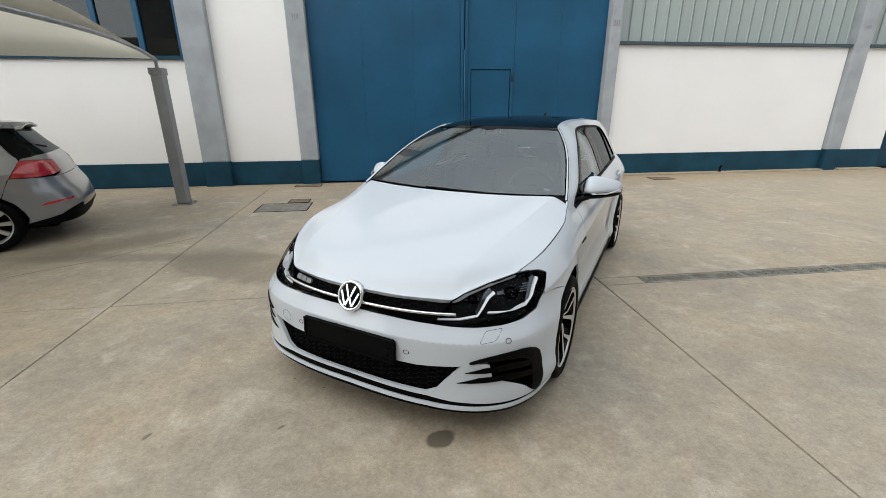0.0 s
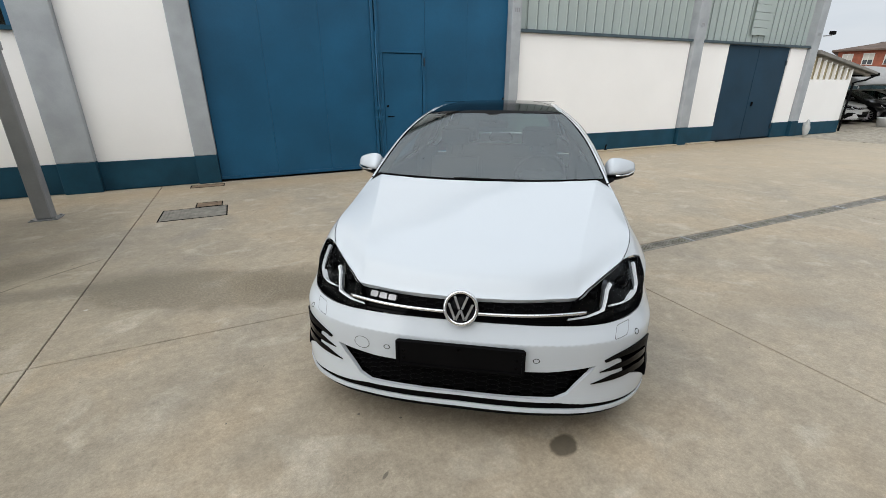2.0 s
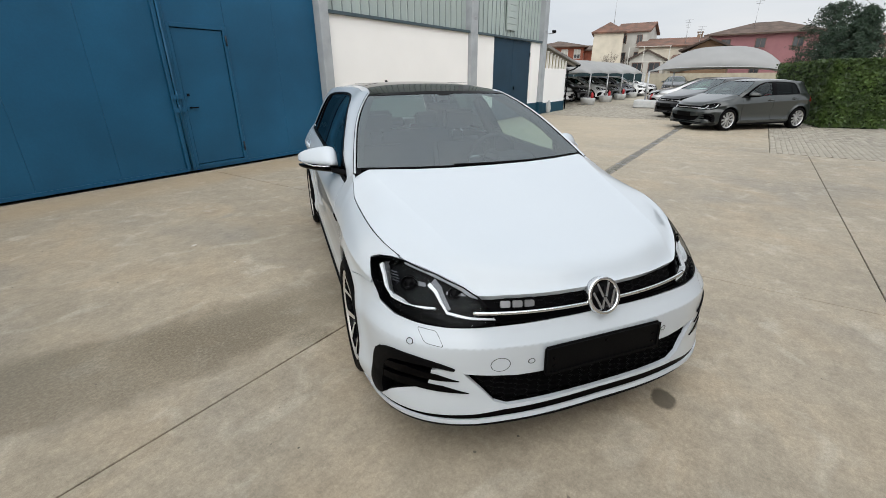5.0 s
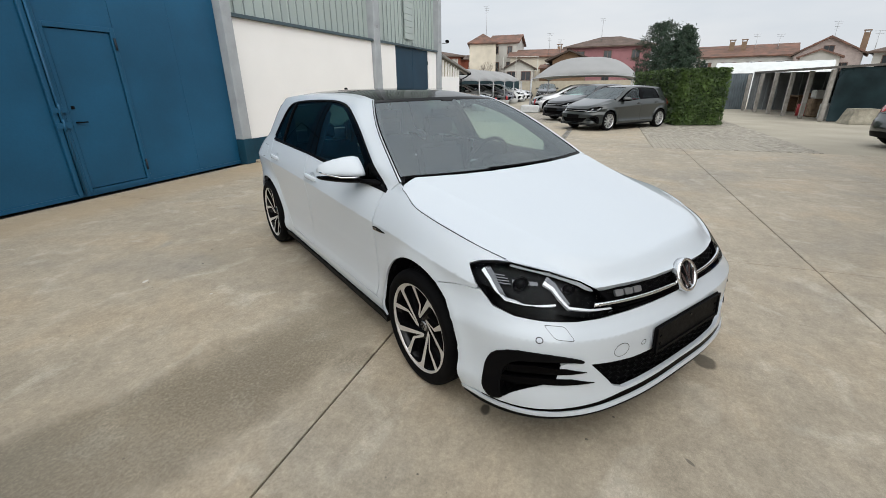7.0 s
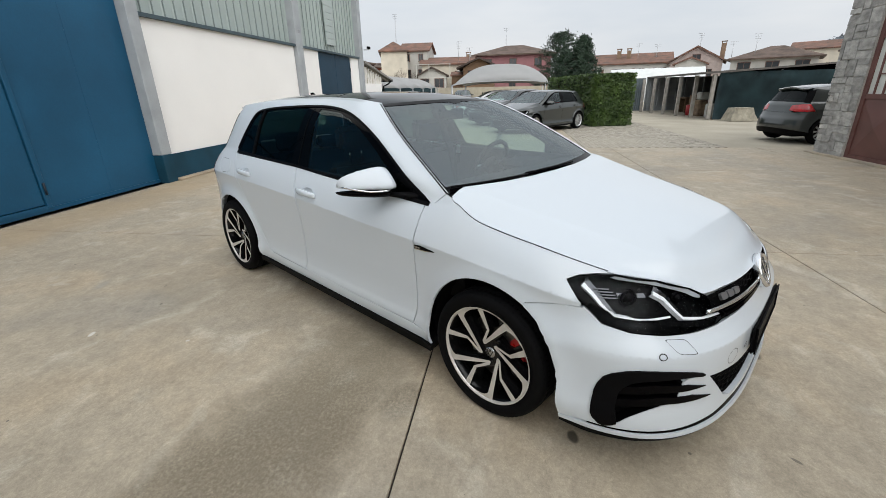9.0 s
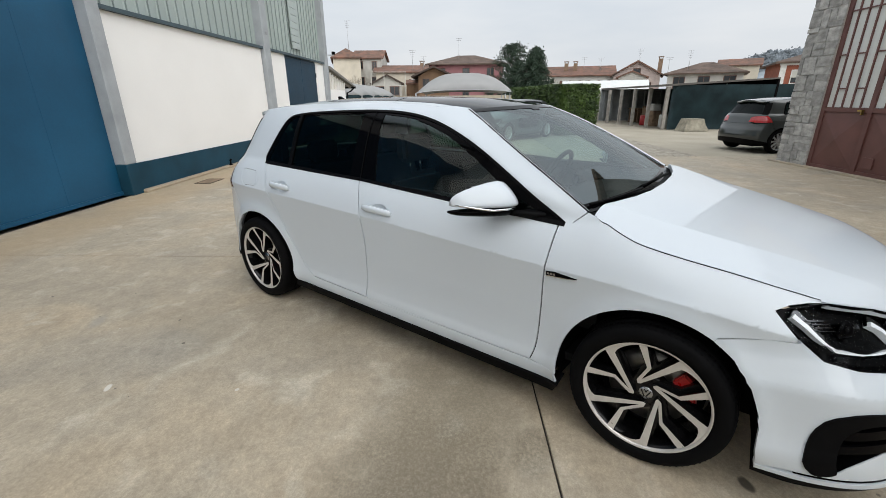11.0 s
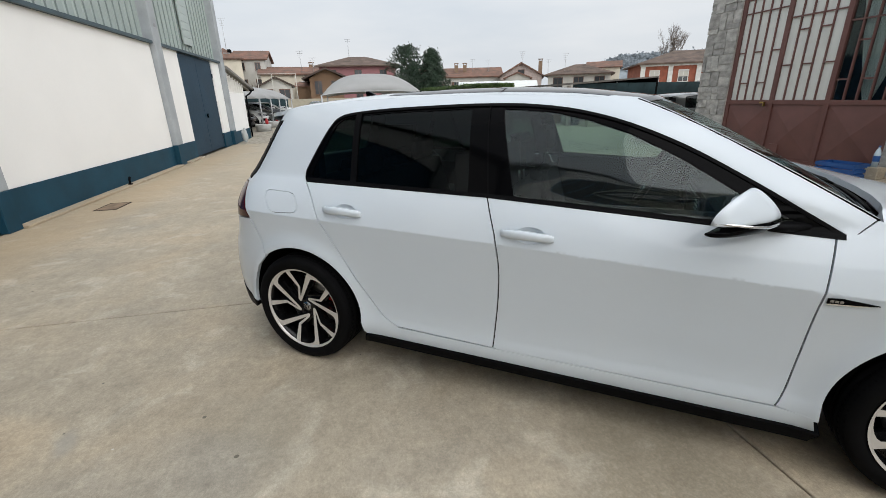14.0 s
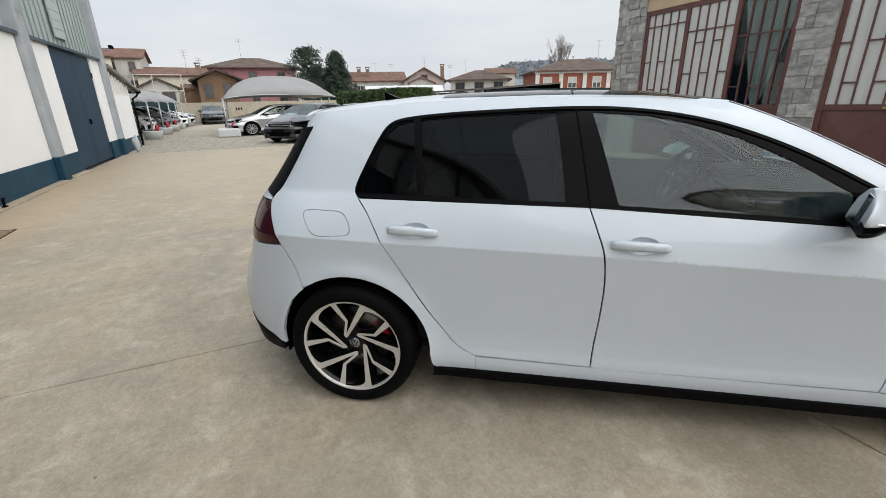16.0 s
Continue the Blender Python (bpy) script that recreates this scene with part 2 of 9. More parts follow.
    blot((-2.93, -7.31, 60), (0.035, 0.016), 0.6, 1.0, (0.14, 0.125, 0.10), 0.8, warp=0.7, noise_scale=20)
    blot((-2.27, -7.33, 40), (0.030, 0.010), 0.6, 1.0, (0.12, 0.105, 0.085), 0.8, warp=0.7, noise_scale=20)
    blot((-1.74, -3.425, 20), (0.040, 0.018), 0.6, 1.0, (0.62, 0.60, 0.55), 0.9, warp=0.7, noise_scale=22)
    # scattered grit and pits
    for vs, lim, colour, seed in ((3.1, 0.020, (0.13, 0.11, 0.085), 0.0), (5.3, 0.024, (0.16, 0.14, 0.11), 7.0), (2.3, 0.022, (0.55, 0.52, 0.46), 3.0)):
        of = n.new("ShaderNodeVectorMath")
        of.inputs[1].default_value = (seed, seed * 0.7, 0)
        l.new(tc.outputs["Object"], of.inputs[0])
        fl2 = n.new("ShaderNodeVectorMath")
        fl2.operation = "MULTIPLY"
        l.new(of.outputs[0], fl2.inputs[0])
        fl2.inputs[1].default_value = (1, 1, 0)
        vo = n.new("ShaderNodeTexVoronoi")
        vo.inputs["Scale"].default_value = vs
        l.new(fl2.outputs[0], vo.inputs["Vector"])
        sp = n.new("ShaderNodeSeparateColor")
        l.new(vo.outputs["Color"], sp.inputs[0])
        th = n.new("ShaderNodeMath")
        th.operation = "MULTIPLY"
        l.new(sp.outputs[0], th.inputs[0])
        th.inputs[1].default_value = lim * 1.6
        lt = n.new("ShaderNodeMath")
        lt.operation = "LESS_THAN"
        l.new(vo.outputs["Distance"], lt.inputs[0])
        l.new(th.outputs[0], lt.inputs[1])
        mx = n.new("ShaderNodeMix")
        mx.data_type = "RGBA"
        l.new(lt.outputs[0], mx.inputs["Factor"])
        l.new(last, mx.inputs[6])
        mx.inputs[7].default_value = (*colour, 1)
        last = mx.outputs[2]
    # rusty, ochre run-off along the hall wall
    blot((4.0, -0.55, 0), (14.0, 0.6), 0.3, 1.3, (0.42, 0.31, 0.185), 0.55, noise_scale=0.9)
    blot((10.0, -3.0, 0), (6.0, 3.0), 0.2, 1.3, (0.47, 0.39, 0.28), 0.55, noise_scale=0.7)
    l.new(last, b.inputs["Base Color"])
    return m


M_WHITE = mat("white_render", (0.86, 0.85, 0.835), rough=0.85, vary=0.018, scale=0.8, bump=0.0008, bump_scale=160)
M_TEAL = mat("teal_plinth_paint", (0.0105, 0.056, 0.092), spec=0.2, rough=0.55, vary=0.14, scale=2.2, bump=0.0006, bump_scale=90)
M_GATE = mat("blue_gate_paint", (0.0105, 0.086, 0.172), spec=0.3, rough=0.42, vary=0.13, scale=0.9, bump=0.0006, bump_scale=25, rough_vary=0.12)
# Near-black: seam shade put into the backing's colour; the dark hinges share it.
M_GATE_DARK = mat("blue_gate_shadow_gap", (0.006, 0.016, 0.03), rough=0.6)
M_NAVY = mat("navy_gate_paint", (0.0125, 0.042, 0.074), spec=0.2, rough=0.5, vary=0.1, scale=1.2)
M_PILLAR = mat("precast_grey", (0.36, 0.385, 0.405), rough=0.8, vary=0.09, scale=3.0, fine=60, bump=0.0015, bump_scale=45)
M_RIB = mat("ribbed_translucent_sheet", (0.36, 0.415, 0.40), rough=0.34, vary=0.05, scale=0.8, stretch=(1, 1, 0.25), rough_vary=0.05)
M_SEAM = mat("dark_sheet_seam", (0.22, 0.26, 0.255), rough=0.5, vary=0.1, scale=4)
M_ASPHALT = mat("far_ground", (0.30, 0.275, 0.23), rough=0.9, vary=0.15, scale=0.3, bump=0.002, bump_scale=60)
M_SLAB = concrete_mat()
M_STEEL = mat("galvanised_steel", (0.42, 0.43, 0.44), rough=0.42, metal=0.8, vary=0.12, scale=12)
M_GRATE = mat("grate_steel", (0.34, 0.32, 0.28), rough=0.6, metal=0.5, vary=0.2, scale=9, bump=0.001)
M_RUST = mat("rusty_plate", (0.25, 0.175, 0.115), rough=0.85, vary=0.25, scale=7, bump=0.002)
M_GREYPAINT = mat("grey_post_paint", (0.25, 0.255, 0.265), rough=0.45, vary=0.06, scale=5)
M_MEMBRANE = mat("grey_canopy_fabric", (0.335, 0.335, 0.335), rough=0.7, vary=0.06, scale=1.5, bump=0.002, bump_scale=6)
# Paler copy for the near canopy, made to brighten the wall and ground under it.
M_MEMBRANE_NEAR = mat("pale_canopy_fabric", (0.46, 0.455, 0.45), rough=0.7, vary=0.05, scale=1.5, bump=0.002, bump_scale=6)
M_BLACKNET = mat("dark_green_net", (0.022, 0.050, 0.058), rough=0.9, vary=0.25, scale=1.5, fine=120, bump=0.004, bump_scale=9)
M_MOSS = mat("moss", (0.10, 0.13, 0.03), rough=1.0, vary=0.3, scale=15)
M_DARK = mat("dark_void", (0.005, 0.005, 0.0056), rough=0.9, spec=0.05)
M_PAVER = mat("grey_block_paver", (0.37, 0.335, 0.275), rough=0.85, vary=0.12, scale=5, bump=0.0015, bump_scale=90, island=0.16, by_object=0.08)
M_STONE = mat("grey_luserna_stone", (0.41, 0.405, 0.39), rough=0.85, vary=0.22, scale=7, fine=45, bump=0.012, bump_scale=20, by_object=0.24, stretch=(1, 1, 1.6))
M_MORTAR = mat("mortar", (0.40, 0.385, 0.355), rough=0.95, vary=0.12, scale=8, bump=0.003)
M_BROWN = mat("brown_gate_paint", (0.125, 0.052, 0.045), rough=0.5, vary=0.1, scale=3, bump=0.0005)
M_BEIGE = mat("beige_render", (0.55, 0.42, 0.29), rough=0.9, vary=0.06)
M_FROST = mat("frosted_pane", (0.62, 0.64, 0.62), rough=0.35, vary=0.05, scale=2, stretch=(6, 6, 0.3))
M_CURTAIN = mat("white_curtain", (0.62, 0.63, 0.61), rough=0.9, vary=0.08, scale=3, stretch=(8, 8, 0.4))
G_WINDOW = glass_mat("hall_window_glass", (0.10, 0.12, 0.12))
G_PANE = glass_mat("gate_pane_glass", (0.75, 0.80, 0.80))

M_DUST = mat("dusty_ground", (0.40, 0.36, 0.285), rough=0.9, vary=0.10, scale=0.7, fine=30, bump=0.002, bump_scale=60)
# Far fabric passes a little light; the near share is raised to brighten below.
for _m, _f in ((M_MEMBRANE, 0.16), (M_MEMBRANE_NEAR, 0.80)):
    _n, _l = _m.node_tree.nodes, _m.node_tree.links
    _tr, _mx = _n.new("ShaderNodeBsdfTranslucent"), _n.new("ShaderNodeMixShader")
    _tr.inputs["Color"].default_value, _mx.inputs["Fac"].default_value = (0.88, 0.86, 0.78, 1), _f
    _l.new(_n["Principled BSDF"].outputs[0], _mx.inputs[1])
    _l.new(_tr.outputs[0], _mx.inputs[2])
    _l.new(_mx.outputs[0], _n["Material Output"].inputs["Surface"])

# ---- mesh helpers ----
SITE = pose(0.35, 9.45, 0, 0, 0, 9.2)       # the hall's wall: u along it, d away from the yard


def link_mesh(name, bm, material, parent=None, label="", smooth=False):
    me = bpy.data.meshes.new(name)
    bm.to_mesh(me)
    bm.free()
    for m in (material if isinstance(material, (list, tuple)) else [material]):
        me.materials.append(m)
    if smooth:
        me.shade_smooth()
    ob = new(name, me)
    if parent is not None:
        ob.parent = parent
    if label:
        ob["label"] = label
    return ob


def part(name, bm, material, parent, label="", smooth=False):
    return link_mesh(name, bm, material, parent, label, smooth)


def thing(name, label, category, m=None, group="", kind=""):
    """An empty that carries the parts of one thing."""
    ob = tagged(new(name), label, category, group, kind)
    ob.empty_display_size = 0.2
    if m is not None:
        ob.matrix_world = m
    return ob


def box(bm, x0, x1, y0, y1, z0, z1, bevel=0.0, mi=0):
    v = [bm.verts.new(p) for p in ((x0, y0, z0), (x1, y0, z0), (x1, y1, z0), (x0, y1, z0), (x0, y0, z1), (x1, y0, z1), (x1, y1, z1), (x0, y1, z1))]
    fs = [bm.faces.new([v[i] for i in q]) for q in ((3, 2, 1, 0), (4, 5, 6, 7), (0, 1, 5, 4), (1, 2, 6, 5), (2, 3, 7, 6), (3, 0, 4, 7))]
    for f in fs:
        f.material_index = mi
    if bevel:
        es = list({e for f in fs for e in f.edges})
        bmesh.ops.bevel(bm, geom=es, offset=bevel, segments=1, affect="EDGES")
    return v


def boxes(*specs, bevel=0.0):
    bm = bmesh.new()
    for s in specs:
        box(bm, *s, bevel=bevel)
    return bm


def tube(bm, pts, r, n=10, r_end=None, mi=0, cap=True):
    """A round bar along a polyline."""
    pts = [Vector(p) for p in pts]
    rings = []
    for i, p in enumerate(pts):
        a, b = pts[max(0, i - 1)], pts[min(len(pts) - 1, i + 1)]
        q = (b - a).to_track_quat("Z", "Y")
        rr = r if r_end is None else r + (r_end - r) * i / (len(pts) - 1)
        rings.append([bm.verts.new(p + q @ Vector((rr * math.cos(2 * math.pi * k / n), rr * math.sin(2 * math.pi * k / n), 0))) for k in range(n)])
    for A, B in zip(rings, rings[1:]):
        for k in range(n):
            f = bm.faces.new((A[k], A[(k + 1) % n], B[(k + 1) % n], B[k]))
            f.material_index, f.smooth = mi, True
    if cap:
        bm.faces.new(rings[0][::-1]).material_index = mi
        bm.faces.new(rings[-1]).material_index = mi


def prism(bm, poly, axis, a, b, mi=0):
    """A polygon (2D, in the two other axes) pushed from a to b along an axis."""
    def at(p, w):
        q = list(p)
        q.insert(axis, w)
        return q
    A, B = [bm.verts.new(at(p, a)) for p in poly], [bm.verts.new(at(p, b)) for p in poly]
    n = len(poly)
    fs = [bm.faces.new(A[::-1]), bm.faces.new(B)]
    fs += [bm.faces.new((A[i], A[(i + 1) % n], B[(i + 1) % n], B[i])) for i in range(n)]
    for f in fs:
        f.material_index = mi
    bmesh.ops.recalc_face_normals(bm, faces=fs)
    return fs


def lathe(bm, prof, n=48, axis=1, mi=0, smooth=True, closed=False):
    """Turn (radius, along) round the given axis (0 x, 1 y, 2 z)."""
    rings = []
    for k in range(n):
        c, s = math.cos(2 * math.pi * k / n), math.sin(2 * math.pi * k / n)
        ring = []
        for r, w in prof:
            p = [r * c, r * s]
            p.insert(axis, w)
            ring.append(bm.verts.new(p))
        rings.append(ring)
    m = len(prof)
    fs = []
    for k in range(n):
        A, B = rings[k], rings[(k + 1) % n]
        for i in range(m if closed else m - 1):
            j = (i + 1) % m
            f = bm.faces.new((A[i], B[i], B[j], A[j]))
            f.smooth, f.material_index = smooth, mi
            fs.append(f)
    bmesh.ops.recalc_face_normals(bm, faces=fs)
    return fs


def structure(name, bm, material, label, m=None, smooth=False):
    ob = link_mesh(name, bm, material, None, "", smooth)
    tagged(ob, label, kind="structure")
    if m is not None:
        ob.matrix_world = m
    return ob

# ---- ground ----
bm = bmesh.new()
R, N = 900.0, 48
c0 = bm.verts.new((0, 0, -0.045))
rim = [bm.verts.new((R * math.cos(2 * math.pi * k / N), R * math.sin(2 * math.pi * k / N), -0.045)) for k in range(N)]
for k in range(N):
    bm.faces.new((c0, rim[k], rim[(k + 1) % N]))
structure("ground", bm, M_ASPHALT, "dusty grey-brown ground reaching the horizon")

# ---- hall facade, in the wall's own frame: x along the wall, y away from the yard ----
PIL = [(-11.6, -11.1), (-5.32, -4.82), (-3.42, -3.07), (2.97, 3.21), (8.76, 9.14), (14.24, 14.62)]
TOP = 6.6
bm = boxes((-17.0, 14.68, 0.30, 0.45, 0, TOP))
structure("wall_hall_core", bm, M_MORTAR, "plain core of the tall hall wall", SITE)
bm = boxes((14.50, 14.68, 0.45, 18.0, 0, TOP), (-17.0, 14.68, 18.0, 18.2, 0, TOP), (-17.0, -16.8, 0.45, 18.0, 0, TOP))
structure("wall_hall_end", bm, M_WHITE, "plain end walls of the hall", SITE)
bm = boxes((-17.2, 14.9, -0.25, 18.3, TOP, TOP + 0.2))
structure("roof_hall", bm, M_PILLAR, "flat grey roof slab of the hall", SITE)
BAYS = [(-17.0, -11.6), (-11.1, -5.32), (-4.82, -3.42), (3.21, 8.74), (9.2, 10.38), (13.36, 14.22)]
for i, (a, b) in enumerate(BAYS):
    top = 2.38 if b <= -5.3 else (TOP if b < 0 else 2.72)
    structure(f"wall_bay_{i + 1}", boxes((a, b, 0.03, 0.30, 0.47, top), bevel=0.004), M_WHITE, "white rendered wall panel of the hall", SITE)
    structure(f"plinth_{i + 1}", boxes((a, b, 0.015, 0.30, 0, 0.47), bevel=0.004), M_TEAL, "dark teal painted plinth of the hall wall", SITE)
for i, (a, b) in enumerate(PIL):
    proud = 0.08 if b - a < 0.4 else 0.10
    structure(f"pilaster_{i + 1}", boxes((a, b, -proud, 0.30, 0.49, TOP), bevel=0.012), M_PILLAR, "grey precast concrete pilaster of the hall", SITE)
    structure(f"pilaster_foot_{i + 1}", boxes((a - 0.003, b + 0.003, -proud - 0.004, 0.30, 0, 0.49), bevel=0.01), M_TEAL, "teal painted foot of a hall pilaster", SITE)
    if i < 2:
        continue
    # small raised maker's plate, its writing reduced to bars
    plate = thing("pilaster_plate", "small raised grey plate with worn bars on a pilaster", "plate", SITE @ pose((a + b) / 2, -proud, 3.12), group="pilaster plates")
    part("plate", boxes((-0.09, 0.09, -0.008, 0.0, -0.06, 0.06)), M_PILLAR, plate)
    for k in range(3):
        part("bar", boxes((-0.06 + 0.045 * k, -0.035 + 0.045 * k, -0.013, -0.008, -0.04, 0.04)), M_GREYPAINT, plate)
structure("trim_sill", boxes((3.21, 8.74, -0.05, 0.04, 2.72, 2.78), (9.2, 14.22, -0.05, 0.04, 2.72, 2.78)), mat("sill_paint", (0.045, 0.075, 0.092), rough=0.55, vary=0.1), "dark blue-grey steel sill under the ribbed sheets", SITE)
for i, (a, b) in enumerate([(3.21, 8.74), (9.2, 14.22)]):
    sheet = thing("cladding_" + str(i + 1), "pale green ribbed translucent sheets above the white wall", "cladding", SITE, kind="structure")
    part("backing", boxes((a, b, 0.16, 0.20, 2.78, TOP)), M_SEAM, sheet)
    n = int((b - a) / 0.268)
    w = (b - a) / n
    for k in range(n):
        bm = bmesh.new()
        x = a + k * w
        # a shallow tray with upturned edges, and the dark standing seam that joins it to the next
        prism(bm, [(x + 0.014, 0.120), (x + 0.030, 0.140), (x + w - 0.022, 0.140), (x + w - 0.006, 0.120), (x + w - 0.006, 0.159), (x + 0.014, 0.159)], 2, 2.78, TOP - 0.01)
        part("panel", bm, M_RIB, sheet)
        part("seam", boxes((x - 0.004, x + 0.008, 0.098, 0.158, 2.78, TOP - 0.012)), M_SEAM, sheet)
    if i:
        for k in range(14):
            part("louvre", boxes((11.3, 12.05, 0.07, 0.098, 3.0 + 0.2 * k, 3.188 + 0.2 * k)), M_RIB, sheet)
cam_box = thing("wall_camera", "small dark wall camera on the hall corner", "camera", SITE @ pose(14.66, -0.3, 3.15))
part("housing", boxes((-0.05, 0.16, -0.05, 0.05, -0.05, 0.05), bevel=0.012), M_DARK, cam_box)
part("bracket", boxes((-0.04, 0.0, -0.03, 0.2, -0.09, -0.06)), M_STEEL, cam_box)
bag = thing("plastic_bag", "crumpled pale plastic bag hung on the downpipe foot", "bag", SITE @ pose(14.62, -0.36, 0.02))
bm = bmesh.new()
bmesh.ops.create_icosphere(bm, subdivisions=3, radius=0.15)
for v in bm.verts:
    v.co = Vector((v.co.x * 0.7, v.co.y * 0.7, v.co.z * 1.7 + 0.26)) * (1 + 0.25 * noise.noise(v.co * 9))
part("body", bm, mat("pale_plastic", (0.5, 0.52, 0.52), rough=0.35, vary=0.1), bag, smooth=True)

# upper strip windows of the left bays
for i, (a, b) in enumerate([(-11.1, -5.32), (-17.0, -11.6)]):
    win = tagged(new(f"window_{i + 1}"), "blue steel strip window with dark panes", "window", kind="structure")
    win.matrix_world = SITE
    part("window_sill", boxes((a, b, -0.03, 0.14, 2.38, 2.44)), M_TEAL, win)
    part("window_head", boxes((a, b, 0.02, 0.14, 5.2, 5.28)), M_GATE, win)
    n = 8
    for k in range(n + 1):
        x = a + (b - a) * k / n
        x = min(max(x, a + 0.045), b - 0.045)
        part("mullion", boxes((x - 0.045, x + 0.045, 0.03, 0.12, 2.44, 5.2)), M_GATE, win)
    for k in range(n):
        xa, xb = a + (b - a) * k / n + 0.046, a + (b - a) * (k + 1) / n - 0.046
        part("pane", boxes((xa, xb, 0.075, 0.081, 2.445, 5.195)), G_WINDOW, win)
    structure(f"wall_over_window_{i + 1}", boxes((a, b, 0.03, 0.30, 5.28, TOP)), M_WHITE, "white wall above the strip window", SITE)

# ---- tall blue gate with a wicket door ----
gate = tagged(new("door_1"), "tall blue sheet-steel hall gate with a closed wicket door", "gate", kind="structure")
gate.matrix_world = SITE
part("lintel", boxes((-3.07, 2.97, 0.05, 0.30, 5.0, TOP)), M_WHITE, gate)
# Sheet behind the leaves, coloured near-black for the shade in the seams.
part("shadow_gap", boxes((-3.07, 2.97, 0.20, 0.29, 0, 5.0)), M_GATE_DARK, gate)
SHEETS = [(-3.06, -2.0585), (-2.0565, -1.0485), (-1.0465, -0.10), (1.03, 1.9815), (1.9835, 2.96)]
for a, b in SHEETS:
    part("sheet", boxes((a, b, 0.09, 0.14, 0.05, 5.0), bevel=0.0012), M_GATE, gate)
part("sheet", boxes((0.03, 1.025, 0.09, 0.14, 2.30, 5.0), bevel=0.003), M_GATE, gate, "sheet above the wicket door")
part("bottom_rail", boxes((-3.06, -0.05, 0.07, 0.16, 0.02, 0.075)), M_GATE, gate)
part("bottom_rail", boxes((-0.03, 2.96, 0.07, 0.16, 0.02, 0.075)), M_GATE, gate)
for x in (-0.095, -0.012):
    part("meeting_stile", boxes((x, x + 0.06, 0.045, 0.16, 0.03, 5.0), bevel=0.008), M_GATE, gate)
for x0, x1, z0, z1 in ((0.05, 0.11, 0.06, 2.30), (0.955, 1.02, 0.06, 2.30), (0.11, 0.955, 2.235, 2.30)):
    part("wicket_frame", boxes((x0, x1, 0.06, 0.15, z0, z1), bevel=0.005), M_GATE, gate)
wicket = part("wicket_door", boxes((0.12, 0.945, 0.085, 0.13, 0.12, 2.225), bevel=0.004), M_GATE, gate)
part("threshold", boxes((0.11, 0.955, 0.06, 0.15, 0.06, 0.11)), M_GATE, gate)
part("door_handle", boxes((0.17, 0.30, 0.035, 0.05, 1.03, 1.05), (0.17, 0.19, 0.05, 0.086, 1.03, 1.05)), M_DARK, wicket)
part("lock", boxes((0.165, 0.205, 0.075, 0.086, 1.22, 1.26)), M_DARK, wicket)
for z in (0.25, 2.0):
    bm = bmesh.new()
    tube(bm, [(0.985, 0.045, z), (0.985, 0.045, z + 0.16)], 0.014, 8)
    part("hinge", bm, M_GATE_DARK, wicket)
for z in (0.98, 1.18):
    bm = boxes((-0.11, 0.07, 0.02, 0.046, z, z + 0.07))
    tube(bm, [(-0.015, 0.02, z - 0.04), (-0.015, 0.02, z + 0.12)], 0.013, 8)
    part("gate_latch", bm, M_GATE, gate)
bm = bmesh.new()
tube(bm, [(-0.02, 0.03, 0.05), (-0.02, 0.03, 2.6)], 0.016, 8)
part("bolt_rod", bm, M_GATE, gate)

# ---- navy gate further along ----
gate2 = tagged(new("door_2"), "dark navy double-leaf steel door in the hall wall", "gate", kind="structure")
gate2.matrix_world = SITE
part("leaf", boxes((10.40, 11.84, 0.06, 0.12, 0.04, 2.71), bevel=0.004), M_NAVY, gate2)
part("leaf", boxes((11.855, 13.34, 0.06, 0.12, 0.04, 2.71), bevel=0.004), M_NAVY, gate2)
# The same shade colour backs the navy leaves.
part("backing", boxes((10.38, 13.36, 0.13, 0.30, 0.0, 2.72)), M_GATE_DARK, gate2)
part("door_handle", boxes((12.0, 12.05, 0.02, 0.06, 1.02, 1.14)), M_DARK, gate2)
for z in (0.3, 2.2):
    part("hinge", boxes((13.27, 13.33, 0.035, 0.06, z, z + 0.14)), M_GATE_DARK, gate2)

# ---- low annex beyond the hall ----
structure("wall_annex", boxes((14.70, 17.3, 0.0, 3.5, 0.42, 1.80)), M_WHITE, "low white annex wall", SITE)
structure("plinth_annex", boxes((14.69, 17.32, -0.02, 3.5, 0, 0.42)), M_TEAL, "teal plinth of the annex", SITE)
for k in range(8):
    structure(f"annex_mullion_{k + 1}", boxes((14.72 + 0.36 * k, 14.78 + 0.36 * k, 0.0, 0.08, 1.80, 2.52 - 0.055 * k)), M_WHITE, "white mullion of the annex clerestory", SITE)
bm = bmesh.new()
prism(bm, [(14.70, 1.80), (17.3, 1.80), (17.3, 2.16), (14.70, 2.56)], 1, 0.10, 3.5)
structure("annex_clerestory", bm, mat("yellowed_panes", (0.42, 0.36, 0.22), rough=0.4, vary=0.15, scale=3), "yellowed clerestory panes of the annex", SITE)
bm = bmesh.new()
prism(bm, [(14.70, 2.58), (18.75, 1.98), (18.75, 2.06), (14.70, 2.68)], 1, -0.12, 3.7)
structure("roof_annex", bm, mat("annex_roof", (0.22, 0.21, 0.19), rough=0.8, vary=0.15), "sloping overhanging roof of the annex", SITE)
for k in range(5):
    bm = bmesh.new()
    prism(bm, [(15.2, 2.42), (18.6, 1.91), (18.6, 1.99), (15.2, 2.50)], 1, 0.02 + 0.85 * k, 0.10 + 0.85 * k)
    structure(f"annex_rafter_{k + 1}", bm, mat("rafter_timber", (0.30, 0.27, 0.22), rough=0.85, vary=0.15), "pale timber rafter under the annex roof", SITE)
gut = thing("gutter", "dark gutter with a bent downpipe under the annex eave", "gutter", SITE)
bm = bmesh.new()
